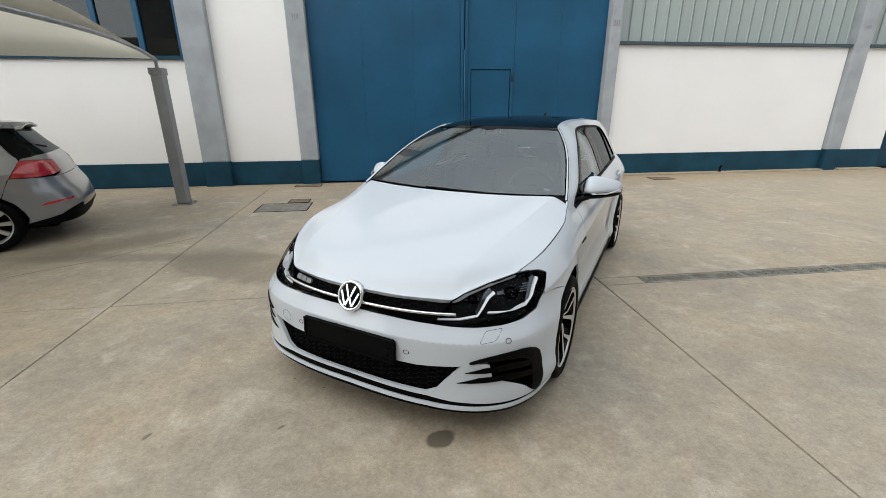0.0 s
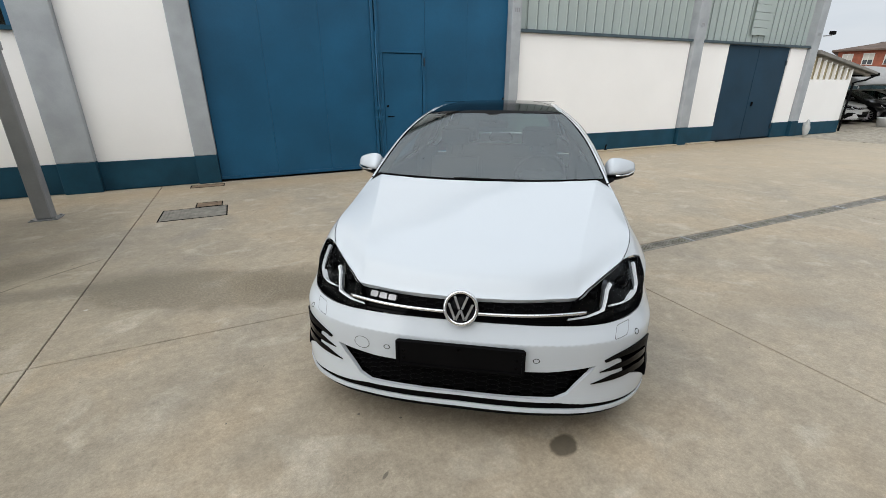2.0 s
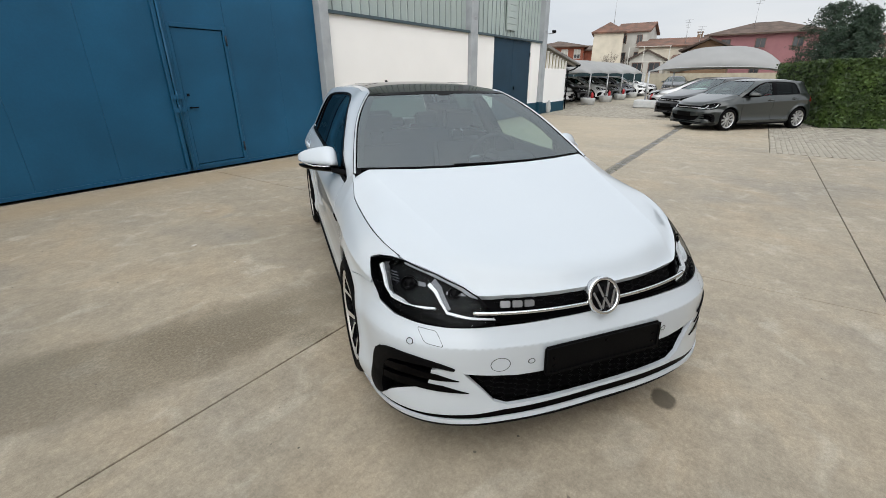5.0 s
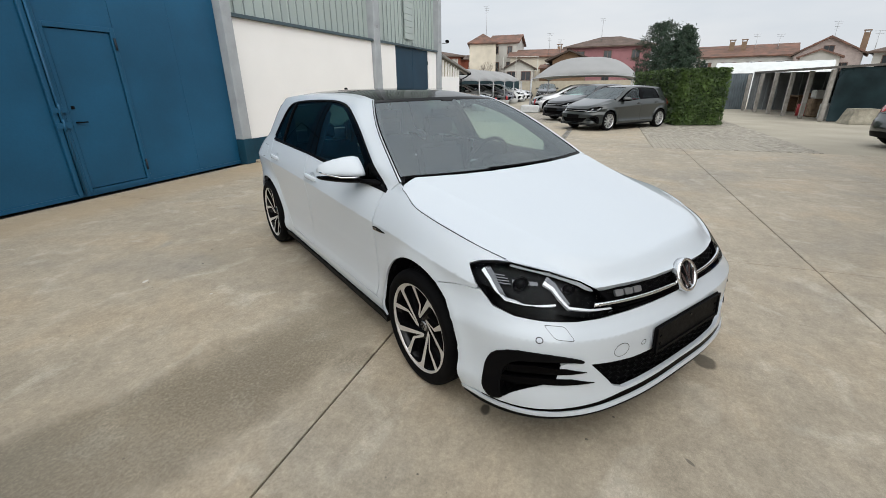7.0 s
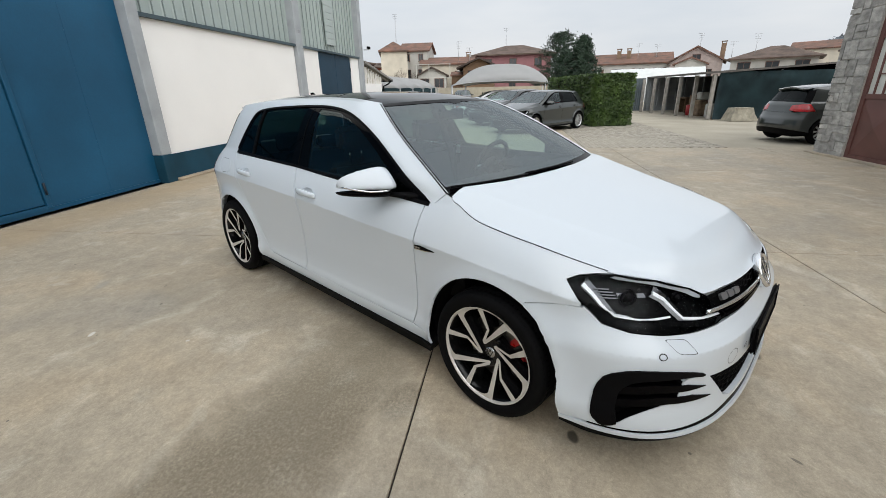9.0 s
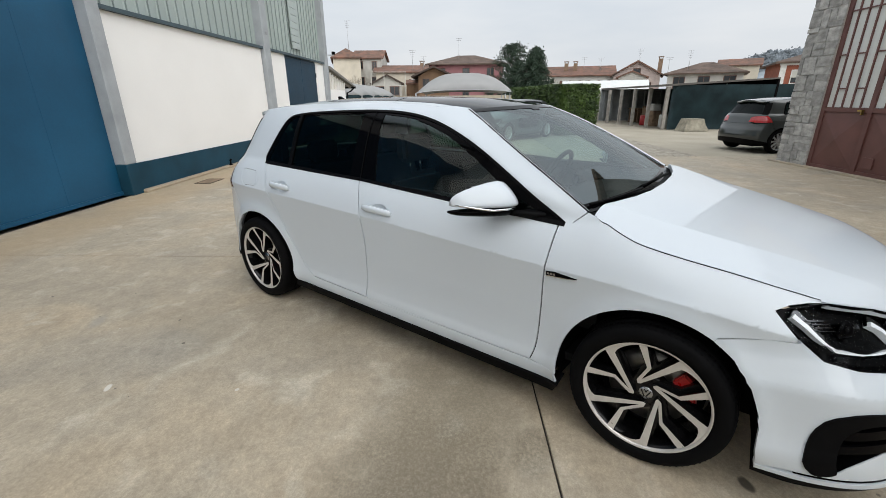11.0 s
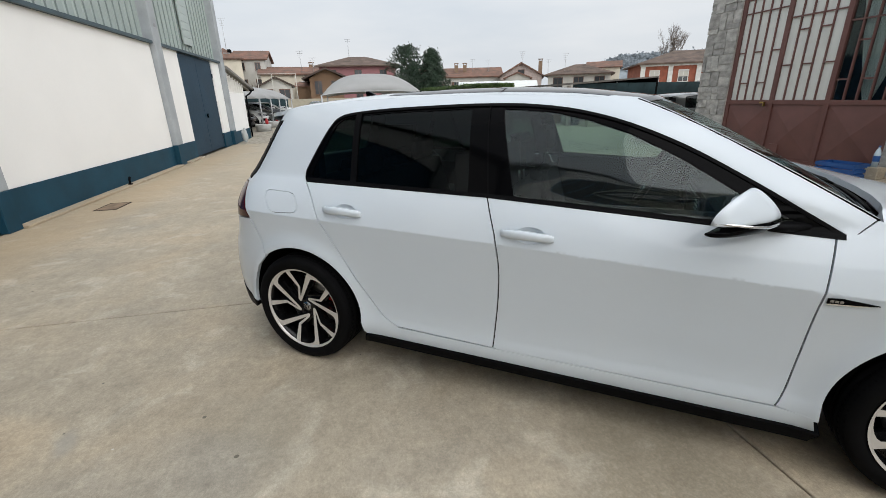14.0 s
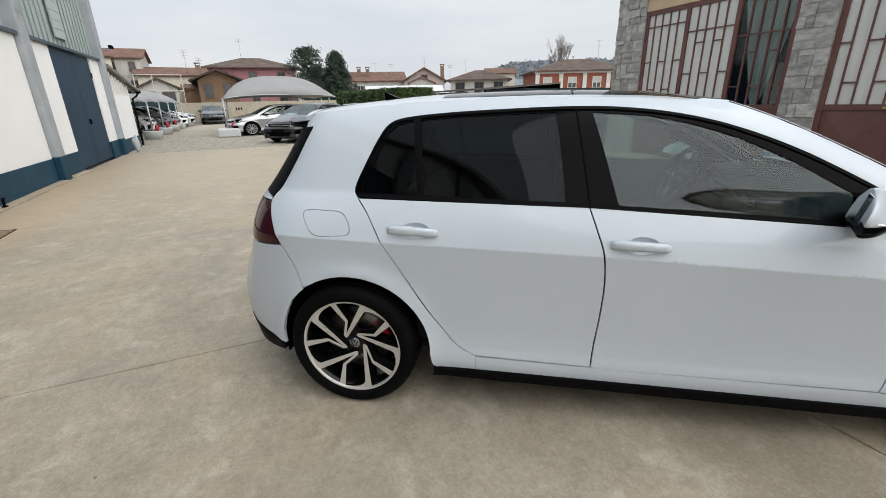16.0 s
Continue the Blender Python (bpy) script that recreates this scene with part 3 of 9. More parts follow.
tube(bm, [(18.80, -0.14, 1.98), (18.80, 3.7, 1.98)], 0.06, 8)
part("channel", bm, M_DARK, gut)
bm = bmesh.new()
tube(bm, [(18.75, -0.06, 1.94), (18.2, -0.06, 1.80), (17.40, -0.06, 1.70), (17.36, -0.06, 0.05)], 0.035, 8)
part("pipe", bm, M_DARK, gut)
kerb = boxes((3.21, 8.74, -0.14, 0.012, 0.0, 0.035), (9.2, 10.38, -0.14, 0.012, 0.0, 0.035), bevel=0.006)
structure("kerb_hall", kerb, M_SLAB, "narrow worn concrete ledge along the foot of the hall wall", SITE)
stub = thing("pipe_stub", "short dark pipe stub standing on the ledge by the wall", "pipe", SITE @ pose(6.05, -0.09, 0.035))
bm = bmesh.new()
tube(bm, [(0, 0, 0), (0, 0, 0.10), (0.03, 0, 0.13)], 0.022, 10)
part("pipe", bm, M_DARK, stub, smooth=True)
bm = bmesh.new()
tube(bm, [(0, 0, 0), (0, 0, 0.02)], 0.038, 10)
part("collar", bm, M_DARK, stub)

# ---- concrete yard: slabs with open joints ----
DR0, DR1 = -5.86, -5.70                         # the drain's strip
yard = tagged(new("concrete_yard"), "worn warm-grey concrete slabs with dark open joints", "yard", kind="structure")
yard.matrix_world = SITE
UJ = [-16.8, -12.6, -8.35, -4.0, 0.25, 4.5, 8.8, 13.1]
DJ = [(-19.5, -15.6), (-15.6, -12.0), (-12.0, -8.65), (-8.65, -5.70), (-5.70, -0.02)]


def slab(x0, x1, y0, y1, g=0.0048):
    bm = bmesh.new()
    box(bm, x0 + g, x1 - g, y0 + g, y1 - g, -0.04, 0.0, bevel=0.003)
    part("slab", bm, M_SLAB, yard)


for a, b in zip(UJ, UJ[1:]):
    for c, d in DJ:
        if a >= 8.8 and d <= -8.64:
            continue
        if c == -5.70 and a >= 0.25:
            slab(a, b, c, d)
        elif c == -8.65 and a >= 0.25:
            slab(a, b, -8.02, DR0) if a >= 8.8 else (slab(a, 7.7, -8.65, DR0), slab(7.7, b, -8.02, DR0)) if a > 4 else slab(a, b, -8.65, DR0)
        elif c == -12.0 and a >= 4.5 and a < 8:
            slab(a, 7.7, c, d)
        elif c < -12.0 and a > 4:
            slab(a, 7.7, c, d) if a < 8 else None
        else:
            slab(a, b, c, d)
slab(13.1, 14.24, -5.70, -0.02)
slab(13.1, 14.24, -8.02, DR0)
slab(0.25, 0.66, DR0, DR1)

part("joint_filler", boxes((-16.7, 0.25, -19.4, -0.05, -0.034, -0.013), (0.25, 13.1, DR1 + 0.006, -0.05, -0.034, -0.013), (0.25, 7.6, -19.4, DR0 - 0.006, -0.034, -0.013), (7.6, 13.1, -8.0, DR0 - 0.006, -0.034, -0.013)), mat("joint_dirt", (0.035, 0.03, 0.024), rough=0.95), yard)

# ---- drain ----
drain = tagged(new("drain_channel"), "slotted steel drain grates, mossy, set flush in the concrete", "drain", kind="structure")
drain.matrix_world = SITE
part("channel", boxes((0.66, 13.1, DR0, DR1, -0.042, -0.03)), M_DARK, drain)
for k in range(12):
    x0, x1 = 0.68 + 1.03 * k, 0.68 + 1.03 * k + 0.99
    bm = boxes((x0, x1, DR0 + 0.006, DR0 + 0.03, -0.03, -0.003), (x0, x1, DR1 - 0.03, DR1 - 0.006, -0.03, -0.003))
    for j in range(34):
        xs = x0 + (x1 - x0) * j / 33
        box(bm, xs - 0.0075, xs + 0.0075, DR0 + 0.03, DR1 - 0.03, -0.022, -0.004)
    part("grate", bm, M_GRATE, drain)
    part("grate_clip", boxes((x1 + 0.004, x1 + 0.036, DR0 - 0.004, DR1 + 0.004, -0.03, 0.004), bevel=0.003), M_STEEL, drain, "pale cross clip between grates")
rng = random.Random(4)
bm = bmesh.new()
for k in range(420):
    x = 0.7 + 4.2 * rng.random() ** 1.4
    y = rng.uniform(DR0 + 0.01, DR1 - 0.01)
    r = rng.uniform(0.004, 0.013)
    bmesh.ops.create_icosphere(bm, subdivisions=1, radius=r, matrix=Matrix.Translation((x, y, -0.012)))
moss = link_mesh("moss", bm, M_MOSS)
moss.matrix_world = SITE
tagged(moss, "green moss tufts in the drain slots", "moss", kind="stuff")

# ---- manhole plates ----
def plate(name, label, u0, u1, d0, d1, m, ribs=True):
    t = thing(name, label, "manhole cover", SITE @ pose((u0 + u1) / 2, (d0 + d1) / 2, 0))
    w, h = (u1 - u0) / 2, (d1 - d0) / 2
    part("frame", boxes((-w, w, -h, -h + 0.014, -0.01, 0.005), (-w, w, h - 0.014, h, -0.01, 0.005), (-w, -w + 0.014, -h + 0.014, h - 0.014, -0.01, 0.005), (w - 0.014, w, -h + 0.014, h - 0.014, -0.01, 0.005)), M_DARK, t)
    bm = boxes((-w + 0.016, w - 0.016, -h + 0.016, h - 0.016, -0.01, 0.004))
    if ribs:
        for k in range(int(2 * w / 0.045) - 1):
            x = -w + 0.045 + 0.045 * k
            part("rib", boxes((x - 0.008, x + 0.008, -h + 0.05, h - 0.05, 0.0035, 0.0085)), m, t)
    part("cover", bm, m, t)


plate("manhole_cover", "ribbed grey steel manhole cover flush in the concrete", -3.76, -2.95, -2.5, -1.92, M_GRATE)
plate("inspection_cover", "small brownish inspection cover beside the manhole", -3.37, -3.02, -1.90, -1.62, M_RUST)
plate("rusty_cover", "small rusty steel plate at the foot of the wall", -3.55, -3.02, -0.42, -0.18, M_RUST, False)
plate("rusty_cover", "small rusty steel plate at the foot of the wall", 4.0, 4.5, -0.75, -0.45, M_RUST, False)

# Added wall out of view: closes the yard and darkens the car's side reflections.
structure("wall_west", boxes((-13.3, -13.0, -26.0, -0.02, 0, 1.9)), mat("plain_grey_render", (0.38, 0.38, 0.36), rough=0.9, vary=0.1), "plain grey wall out of view, added to shape the car's reflections", SITE)

# ---- the body surface of a hatchback: x ahead, y to its left, z up, origin on the ground between the axles ----
def curve(xs, ys):
    """A smooth curve through points (monotone cubic), for numbers or arrays."""
    xs, ys = np.array(xs, float), np.array(ys, float)
    h, d = np.diff(xs), np.diff(ys) / np.diff(xs)
    m = np.zeros(len(xs))
    m[0], m[-1] = d[0], d[-1]
    for i in range(1, len(xs) - 1):
        if d[i - 1] * d[i] > 0:
            w1, w2 = 2 * h[i] + h[i - 1], h[i] + 2 * h[i - 1]
            m[i] = (w1 + w2) / (w1 / d[i - 1] + w2 / d[i])

    def f(x):
        x = np.clip(np.asarray(x, float), xs[0], xs[-1])
        i = np.clip(np.searchsorted(xs, x) - 1, 0, len(xs) - 2)
        t = (x - xs[i]) / h[i]
        return ((1 + 2 * t) * (1 - t) ** 2 * ys[i] + t * (1 - t) ** 2 * h[i] * m[i]
                + t * t * (3 - 2 * t) * ys[i + 1] + t * t * (t - 1) * h[i] * m[i + 1])
    return f


def smooth01(a, b, x):
    t = np.clip((x - a) / (b - a), 0, 1)
    return t * t * (3 - 2 * t)


FRONT_AXLE, REAR_AXLE = 1.320, -1.390
XS, XR = 1.40, -1.45                      # where the plan begins to close to nose and tail
crease_z = curve([-2.0, -1.15, -0.3, 0.58, 0.9, 1.4, 1.8, 2.2], [0.868, 0.842, 0.818, 0.780, 0.768, 0.745, 0.69, 0.60])
edge_z = curve([-2.1, -1.6, -1.3, -0.35, 0.5, 0.88, 1.04, 1.12, 1.2, 1.35, 1.515, 1.68, 1.80, 1.916, 2.016, 2.09, 2.2], [1.03, 1.040, 1.036, 1.008, 0.966, 0.955, 0.975, 0.945, 0.917, 0.890, 0.867, 0.832, 0.800, 0.778, 0.748, 0.705, 0.66])
edge_y = curve([-2.1, -1.6, -1.3, -0.35, 0.5, 0.88, 1.04, 1.2, 1.5, 2.2], [0.765, 0.772, 0.790, 0.812, 0.815, 0.806, 0.790, 0.810, 0.802, 0.800])
low_h = curve([0.10, 0.20, 0.27, 0.30, 0.345, 0.42, 0.55, 0.70], [0.862, 0.876, 0.886, 0.885, 0.876, 0.872, 0.878, 0.890])
nose_x = curve([0.15, 0.20, 0.25, 0.33, 0.45, 0.548, 0.560, 0.605, 0.64, 0.70, 0.745, 0.80, 0.9], [2.20, 2.235, 2.225, 2.215, 2.213, 2.213, 2.206, 2.181, 2.168, 2.150, 2.130, 2.10, 2.05])
nose_n = curve([0.15, 0.25, 0.45, 0.55, 0.60, 0.70, 0.80, 1.0], [3.9, 3.9, 3.8, 3.6, 3.2, 2.5, 2.4, 2.4])
nose_m = curve([0.15, 0.25, 0.45, 0.55, 0.60, 0.70, 0.80, 1.0], [2.75, 2.8, 2.8, 2.75, 2.65, 2.5, 2.4, 2.4])
tail_x = curve([0.15, 0.32, 0.38, 0.45, 0.55, 0.62, 0.70, 0.80, 0.88, 0.95, 1.02, 1.10, 1.20, 1.30, 1.45], [-2.08, -2.15, -2.178, -2.182, -2.162, -2.14, -2.095, -2.055, -2.03, -2.01, -1.965, -1.895, -1.82, -1.755, -1.67])
tail_n = curve([0.15, 0.6, 1.0, 1.1, 1.4], [3.2, 3.2, 3.2, 3.3, 3.6])


def arch_bump(x, z, ax):
    r = np.sqrt((x - ax) ** 2 + (z - 0.315) ** 2)
    return 0.024 * np.exp(-((r - 0.362) / 0.055) ** 2) * smooth01(0.12, 0.3, z)


def half_width(x, z):
    """Half of the body's width at length x and height z: sills, doors, shoulders and greenhouse in one."""
    x, z = np.asarray(x, float), np.asarray(z, float)
    zc, ze, ye = crease_z(x), edge_z(x), edge_y(x)
    low = low_h(z) - 0.004
    h_c = 0.897
    zz = np.clip((z - 0.55) / np.maximum(zc - 0.55, 0.02), 0, 1)
    h = np.where(z < 0.55, low, 0.874 + (h_c - 0.874) * zz ** 1.3)
    t = np.clip((z - zc) / np.maximum(ze - zc, 0.02), 0, 1.0)
    up = h_c - (h_c - ye) * (0.66 * t + 0.34 * t ** 2.4)
    h = np.where(z > zc, up, h)
    dz = np.maximum(z - ze, 0)
    h = np.where(z > ze, ye - 0.485 * dz - 0.05 * (dz / 0.365) ** 5, h)
    h = h + arch_bump(x, z, FRONT_AXLE) + arch_bump(x, z, REAR_AXLE)
    # rounded windscreen pillars: the screen's edge lies inside the line of the door frames
    gap = 1.392 - 0.5091 * (x - 0.215) - 0.108 * (x - 0.215) * (x - 0.985) - z
    h = h + 0.028 * smooth01(-0.012, 0.085, gap) * smooth01(0.0, 0.12, z - ze) * smooth01(-0.25, 0.25, x) * smooth01(1.02, 0.90, x)
    h = h + 0.034 * smooth01(1.45, 1.74, x) * smooth01(0.66, 0.52, z)          # flared bumper corners
    n, L = nose_n(z), nose_x(z) - XS
    q = np.clip((x - XS) / L, 0, 0.99999)
    h = h * (1 - q ** n) ** (1 / nose_m(z))
    n, L = tail_n(z), XR - tail_x(z)
    q = np.clip((XR - x) / L, 0, 0.99999)
    return h * (1 - q ** n) ** (1 / n)


hood_c = curve([0.9, 1.05, 1.2, 1.5, 1.8, 2.0, 2.08, 2.135, 2.2], [1.052, 1.033, 1.003, 0.938, 0.872, 0.818, 0.790, 0.760, 0.73])
roof_c = curve([-1.95, -1.75, -1.4, -1.0, -0.5, -0.1, 0.2, 0.32], [1.375, 1.393, 1.427, 1.454, 1.462, 1.450, 1.418, 1.403])
roof_ez = curve([-1.95, -1.75, -1.4, -1.0, -0.5, -0.1, 0.15, 0.3], [1.340, 1.358, 1.392, 1.416, 1.424, 1.414, 1.390, 1.36])


def roof_ey(x):
    return half_width(x, roof_ez(x))


def roof_z(x, y):
    e = np.maximum(roof_ey(x), 0.3)
    t = np.clip(np.abs(y) / e, 0, 1.05)
    return roof_c(x) - (roof_c(x) - roof_ez(x)) * (0.45 * t ** 2 + 0.55 * t ** 4)


def hood_edge_y(x):
    return half_width(x, edge_z(x))


def hood_raw(x, y):
    """The bonnet before its leading edge turns down: a gentle crown between two creases, steeper facets outside them."""
    x = np.asarray(x, float)
    e = np.maximum(hood_edge_y(x), 0.76)
    t = np.clip(np.abs(y) / e, 0, 1.02)
    tr = np.clip((0.475 + 0.215 * (2.05 - x)) / e, 0.3, 0.97)
    part_in = 0.27 - 0.08 * smooth01(1.6, 1.1, x)
    inner = part_in * (t / tr) ** 2
    w = np.clip((t - tr) / (1 - tr), 0, 1.2)
    outer = part_in + (1 - part_in) * (0.90 * w + 0.10 * w ** 2)
    return hood_c(x) - (hood_c(x) - edge_z(x)) * np.where(t < tr, inner, outer)


front_x = curve([0, 0.1, 0.18, 0.29, 0.40, 0.492, 0.541, 0.624, 0.716], [2.140, 2.139, 2.133, 2.115, 2.083, 2.050, 2.005, 1.912, 1.789])
front_z = curve([0, 0.1, 0.18, 0.29, 0.40, 0.492, 0.541, 0.624, 0.716], [0.722, 0.722, 0.721, 0.719, 0.717, 0.714, 0.741, 0.775, 0.797])


def hood_z(x, y):
    x = np.asarray(x, float)
    a = np.minimum(np.abs(y), 0.716)
    d = np.maximum(front_x(a) - x, 0.0)          # the leading edge rolls down to grille and lamps
    return hood_raw(x, y) + (front_z(a) - hood_raw(front_x(a), a)) * np.exp(-(d / (0.055 + 0.10 * a * a)) ** 2)


def nose_table(sign=1, n=220):
    """The closing plan curves of nose (sign 1) or tail (-1), by height: metres along the skin from the middle -> place."""
    zs = np.linspace(0.12, 0.90 if sign > 0 else 1.42, 70)
    rows = []
    for z in zs:
        xe = float(nose_x(z) if sign > 0 else tail_x(z))
        nn = float(nose_n(z) if sign > 0 else tail_n(z))
        xs0 = XS if sign > 0 else XR
        ph = np.linspace(0, math.pi / 2, 500)
        x = xs0 + (xe - xs0) * np.cos(ph) ** (2 / nn)
        x = np.concatenate([x, np.linspace(xs0, xs0 - sign * 0.25, 40)[1:]])
        y = half_width(x, z)
        y[0] = 0
        s = np.concatenate([[0], np.cumsum(np.hypot(np.diff(x), np.diff(y)))])
        g = np.linspace(0, 1, n)
        rows.append((np.interp(g * s[-1], s, x), np.interp(g * s[-1], s, y), s[-1]))
    return zs, np.array([r[0] for r in rows]), np.array([r[1] for r in rows])


NOSE, TAIL = nose_table(1), nose_table(-1)
A_LEN = 1.35


def end_map(table, p):
    """(along, height) on nose or tail -> places; along is counted to the car's left."""
    zs, X, Y = table
    p = np.asarray(p, float)
    n = X.shape[1]
    a = np.clip(np.abs(p[:, 0]) / A_LEN, 0, 0.99999) * (n - 1)
    b = np.clip((p[:, 1] - zs[0]) / (zs[-1] - zs[0]), 0, 0.99999) * (len(zs) - 1)
    i, j = a.astype(int), b.astype(int)
    u, v = a - i, b - j

    def bil(T):
        return (T[j, i] * (1 - u) + T[j, i + 1] * u) * (1 - v) + (T[j + 1, i] * (1 - u) + T[j + 1, i + 1] * u) * v
    return np.stack([bil(X), bil(Y) * np.sign(p[:, 0] + 1e-12), p[:, 1]], 1)


def nose_map(p):
    return end_map(NOSE, p)


def tail_map(p):
    return end_map(TAIL, p)


def on_end(table, x, y, z):
    """The along-value nearest to a place at height z."""
    zs, X, Y = table
    f = (z - zs[0]) / (zs[-1] - zs[0]) * (len(zs) - 1)
    j = int(min(max(f, 0), len(zs) - 2))
    v = f - j
    gx, gy = X[j] * (1 - v) + X[j + 1] * v, Y[j] * (1 - v) + Y[j + 1] * v
    k = int(np.argmin((gx - x) ** 2 + (gy - abs(y)) ** 2))
    return (k / (len(gx) - 1) * A_LEN * (1 if y >= 0 else -1), z)


def side_map(p):
    p = np.asarray(p, float)
    return np.stack([p[:, 0], -half_width(p[:, 0], p[:, 1]), p[:, 1]], 1)


def hood_map(p):
    p = np.asarray(p, float)
    return np.stack([p[:, 0], p[:, 1], hood_z(p[:, 0], p[:, 1])], 1)


def roof_map(p):
    p = np.asarray(p, float)
    return np.stack([p[:, 0], p[:, 1], roof_z(p[:, 0], p[:, 1])], 1)


SCREEN_EDGE = [(0.985, 1.007), (0.80, 1.112), (0.60, 1.219), (0.40, 1.320), (0.30, 1.365), (0.215, 1.399)]
pillar_z = curve([p[0] for p in SCREEN_EDGE[::-1]], [p[1] for p in SCREEN_EDGE[::-1]])


def screen_map(p):
    """Windscreen: across -1..1, up 0..1; its sides run along the pillars."""
    p = np.asarray(p, float)
    u, v = p[:, 0], p[:, 1]
    ex = 0.985 - 0.770 * v
    ez = pillar_z(ex) - 0.007
    ey = half_width(ex, ez) - 0.003
    cx = 1.075 - 0.763 * v + 0.024 * v * (1 - v)
    cz = 0.996 + 0.410 * v + 0.060 * v * (1 - v)
    w = np.abs(u) ** 2.2
    return np.stack([cx + (ex - cx) * w, ey * u, cz + (ez - cz) * w], 1)


def spl(pts, step=0.02):
    """A smooth open curve through points."""
    P = [Vector((*p, 0)) for p in pts]
    out = []
    for i in range(len(P) - 1):
        a, b, c, d = P[max(i - 1, 0)], P[i], P[i + 1], P[min(i + 2, len(P) - 1)]
        n = max(2, int((c - b).length / step))
        for k in range(n):
            t = k / n
            q = 0.5 * (2 * b + (c - a) * t + (2 * a - 5 * b + 4 * c - d) * t * t + (3 * b - a - 3 * c + d) * t ** 3)
            out.append((q.x, q.y))
    out.append((P[-1].x, P[-1].y))
    return out


def arc(cx, cz, r, a0, a1, n=24):
    return [(cx + r * math.cos(radians(a0 + (a1 - a0) * k / n)), cz + r * math.sin(radians(a0 + (a1 - a0) * k / n))) for k in range(n + 1)]


def dense(poly, step):
    out = []
    for i, p in enumerate(poly):
        q = poly[(i + 1) % len(poly)]
        d = math.hypot(q[0] - p[0], q[1] - p[1])
        if d < 1e-6:
            continue
        n = max(1, int(math.ceil(d / step)))
        out += [(p[0] + (q[0] - p[0]) * k / n, p[1] + (q[1] - p[1]) * k / n) for k in range(n)]
    return out


def within(poly, P):
    poly = np.asarray(poly, float)
    x, y = P[:, 0], P[:, 1]
    ins = np.zeros(len(P), bool)
    xj, yj = poly[-1]
    for xi, yi in poly:
        c = ((yi > y) != (yj > y)) & (x < (xj - xi) * (y - yi) / (yj - yi + 1e-15) + xi)
        ins ^= c
        xj, yj = xi, yi
    return ins


def round_poly(poly, r=0.015, n=4):
    """Soften the corners of a closed outline."""
    out = []
    m = len(poly)
    for i in range(m):
        p, a, b = Vector(poly[i]), Vector(poly[i - 1]), Vector(poly[(i + 1) % m])
        da, db = a - p, b - p
        ra, rb = min(r, da.length * 0.45), min(r, db.length * 0.45)
        s, e = p + da.normalized() * ra, p + db.normalized() * rb
        for k in range(n + 1):
            t = k / n
            q = s * (1 - t) ** 2 + p * 2 * t * (1 - t) + e * t * t
            out.append((q.x, q.y))
    return out


def skin(outline, surf, step=0.03, holes=(), rows=(), depth=0.012, lift=0.0, edge_step=None, flip=False, scale=(1, 1)):
    """A sheet cut to an outline and laid on a surface, with turned-in edges: (verts, faces, normals)."""
    from mathutils.geometry import delaunay_2d_cdt
    es = edge_step or step * 0.7
    S = np.array(scale, float)
    loops = [dense([(p[0] * S[0], p[1] * S[1]) for p in o], es) for o in (outline, *holes)]
    pts, edges = [], []
    for lo in loops:
        b = len(pts)
        pts += lo
        edges += [(b + i, b + (i + 1) % len(lo)) for i in range(len(lo))]
    o = np.array(loops[0])
    (x0, y0), (x1, y1) = o.min(0), o.max(0)
    gx, gy = np.meshgrid(np.arange(x0 + step / 2, x1, step), np.arange(y0 + step / 2, y1, step))
    G = np.stack([gx.ravel(), gy.ravel()], 1)
    if len(rows):
        G = np.concatenate([G, np.asarray(rows, float) * S])
    keep = within(loops[0], G)
    for h in loops[1:]:
        keep &= ~within(h, G)
    G = G[keep]
    if len(G):
        E = np.array(pts)
        near = np.min(np.abs(G[:, None, 0] - E[None, :, 0]) + np.abs(G[:, None, 1] - E[None, :, 1]), 1)
        G = G[near > es * 0.45]
    allp = [Vector(p) for p in pts] + [Vector(p) for p in G]
    V, _, F, *_ = delaunay_2d_cdt(allp, edges, [], 0, 1e-6)
    V = np.array([(v.x, v.y) for v in V])
    F = np.array([f for f in F if len(f) == 3])
    cen = V[F].mean(1)
    keep = within(loops[0], cen)
    for h in loops[1:]:
        keep &= ~within(h, cen)
    F = F[keep]
    D = V / S
    P = surf(D)
    h = 0.002
    du = surf(D + (h / S[0], 0)) - surf(D - (h / S[0], 0))
    dv = surf(D + (0, h / S[1])) - surf(D - (0, h / S[1]))
    N = np.cross(du, dv)
    N /= np.linalg.norm(N, axis=1)[:, None] + 1e-12
    if flip:
        N = -N
    P = P + N * lift
    fn = np.cross(P[F[:, 1]] - P[F[:, 0]], P[F[:, 2]] - P[F[:, 0]])
    turn = (fn * N[F].mean(1)).sum(1) < 0
    F[turn] = F[turn][:, ::-1]
    verts, norms, faces = [*map(tuple, P)], [*map(tuple, N)], [tuple(map(int, f)) for f in F]
    if depth:
        count = {}
        for f in F:
            for a, b in ((f[0], f[1]), (f[1], f[2]), (f[2], f[0])):
                count[(int(a), int(b))] = 1
        for a, b in list(count):
            if (b, a) in count:
                continue
            pa, pb = P[a], P[b]
            qa, qb = pa - N[a] * depth, pb - N[b] * depth
            nn = np.cross(pb - pa, N[a])
            nn = nn / (np.linalg.norm(nn) + 1e-12)
            k = len(verts)
            verts += [tuple(pa), tuple(pb), tuple(qb), tuple(qa)]
            norms += [tuple(nn)] * 4
            faces.append((k, k + 3, k + 2, k + 1))
    return verts, faces, norms


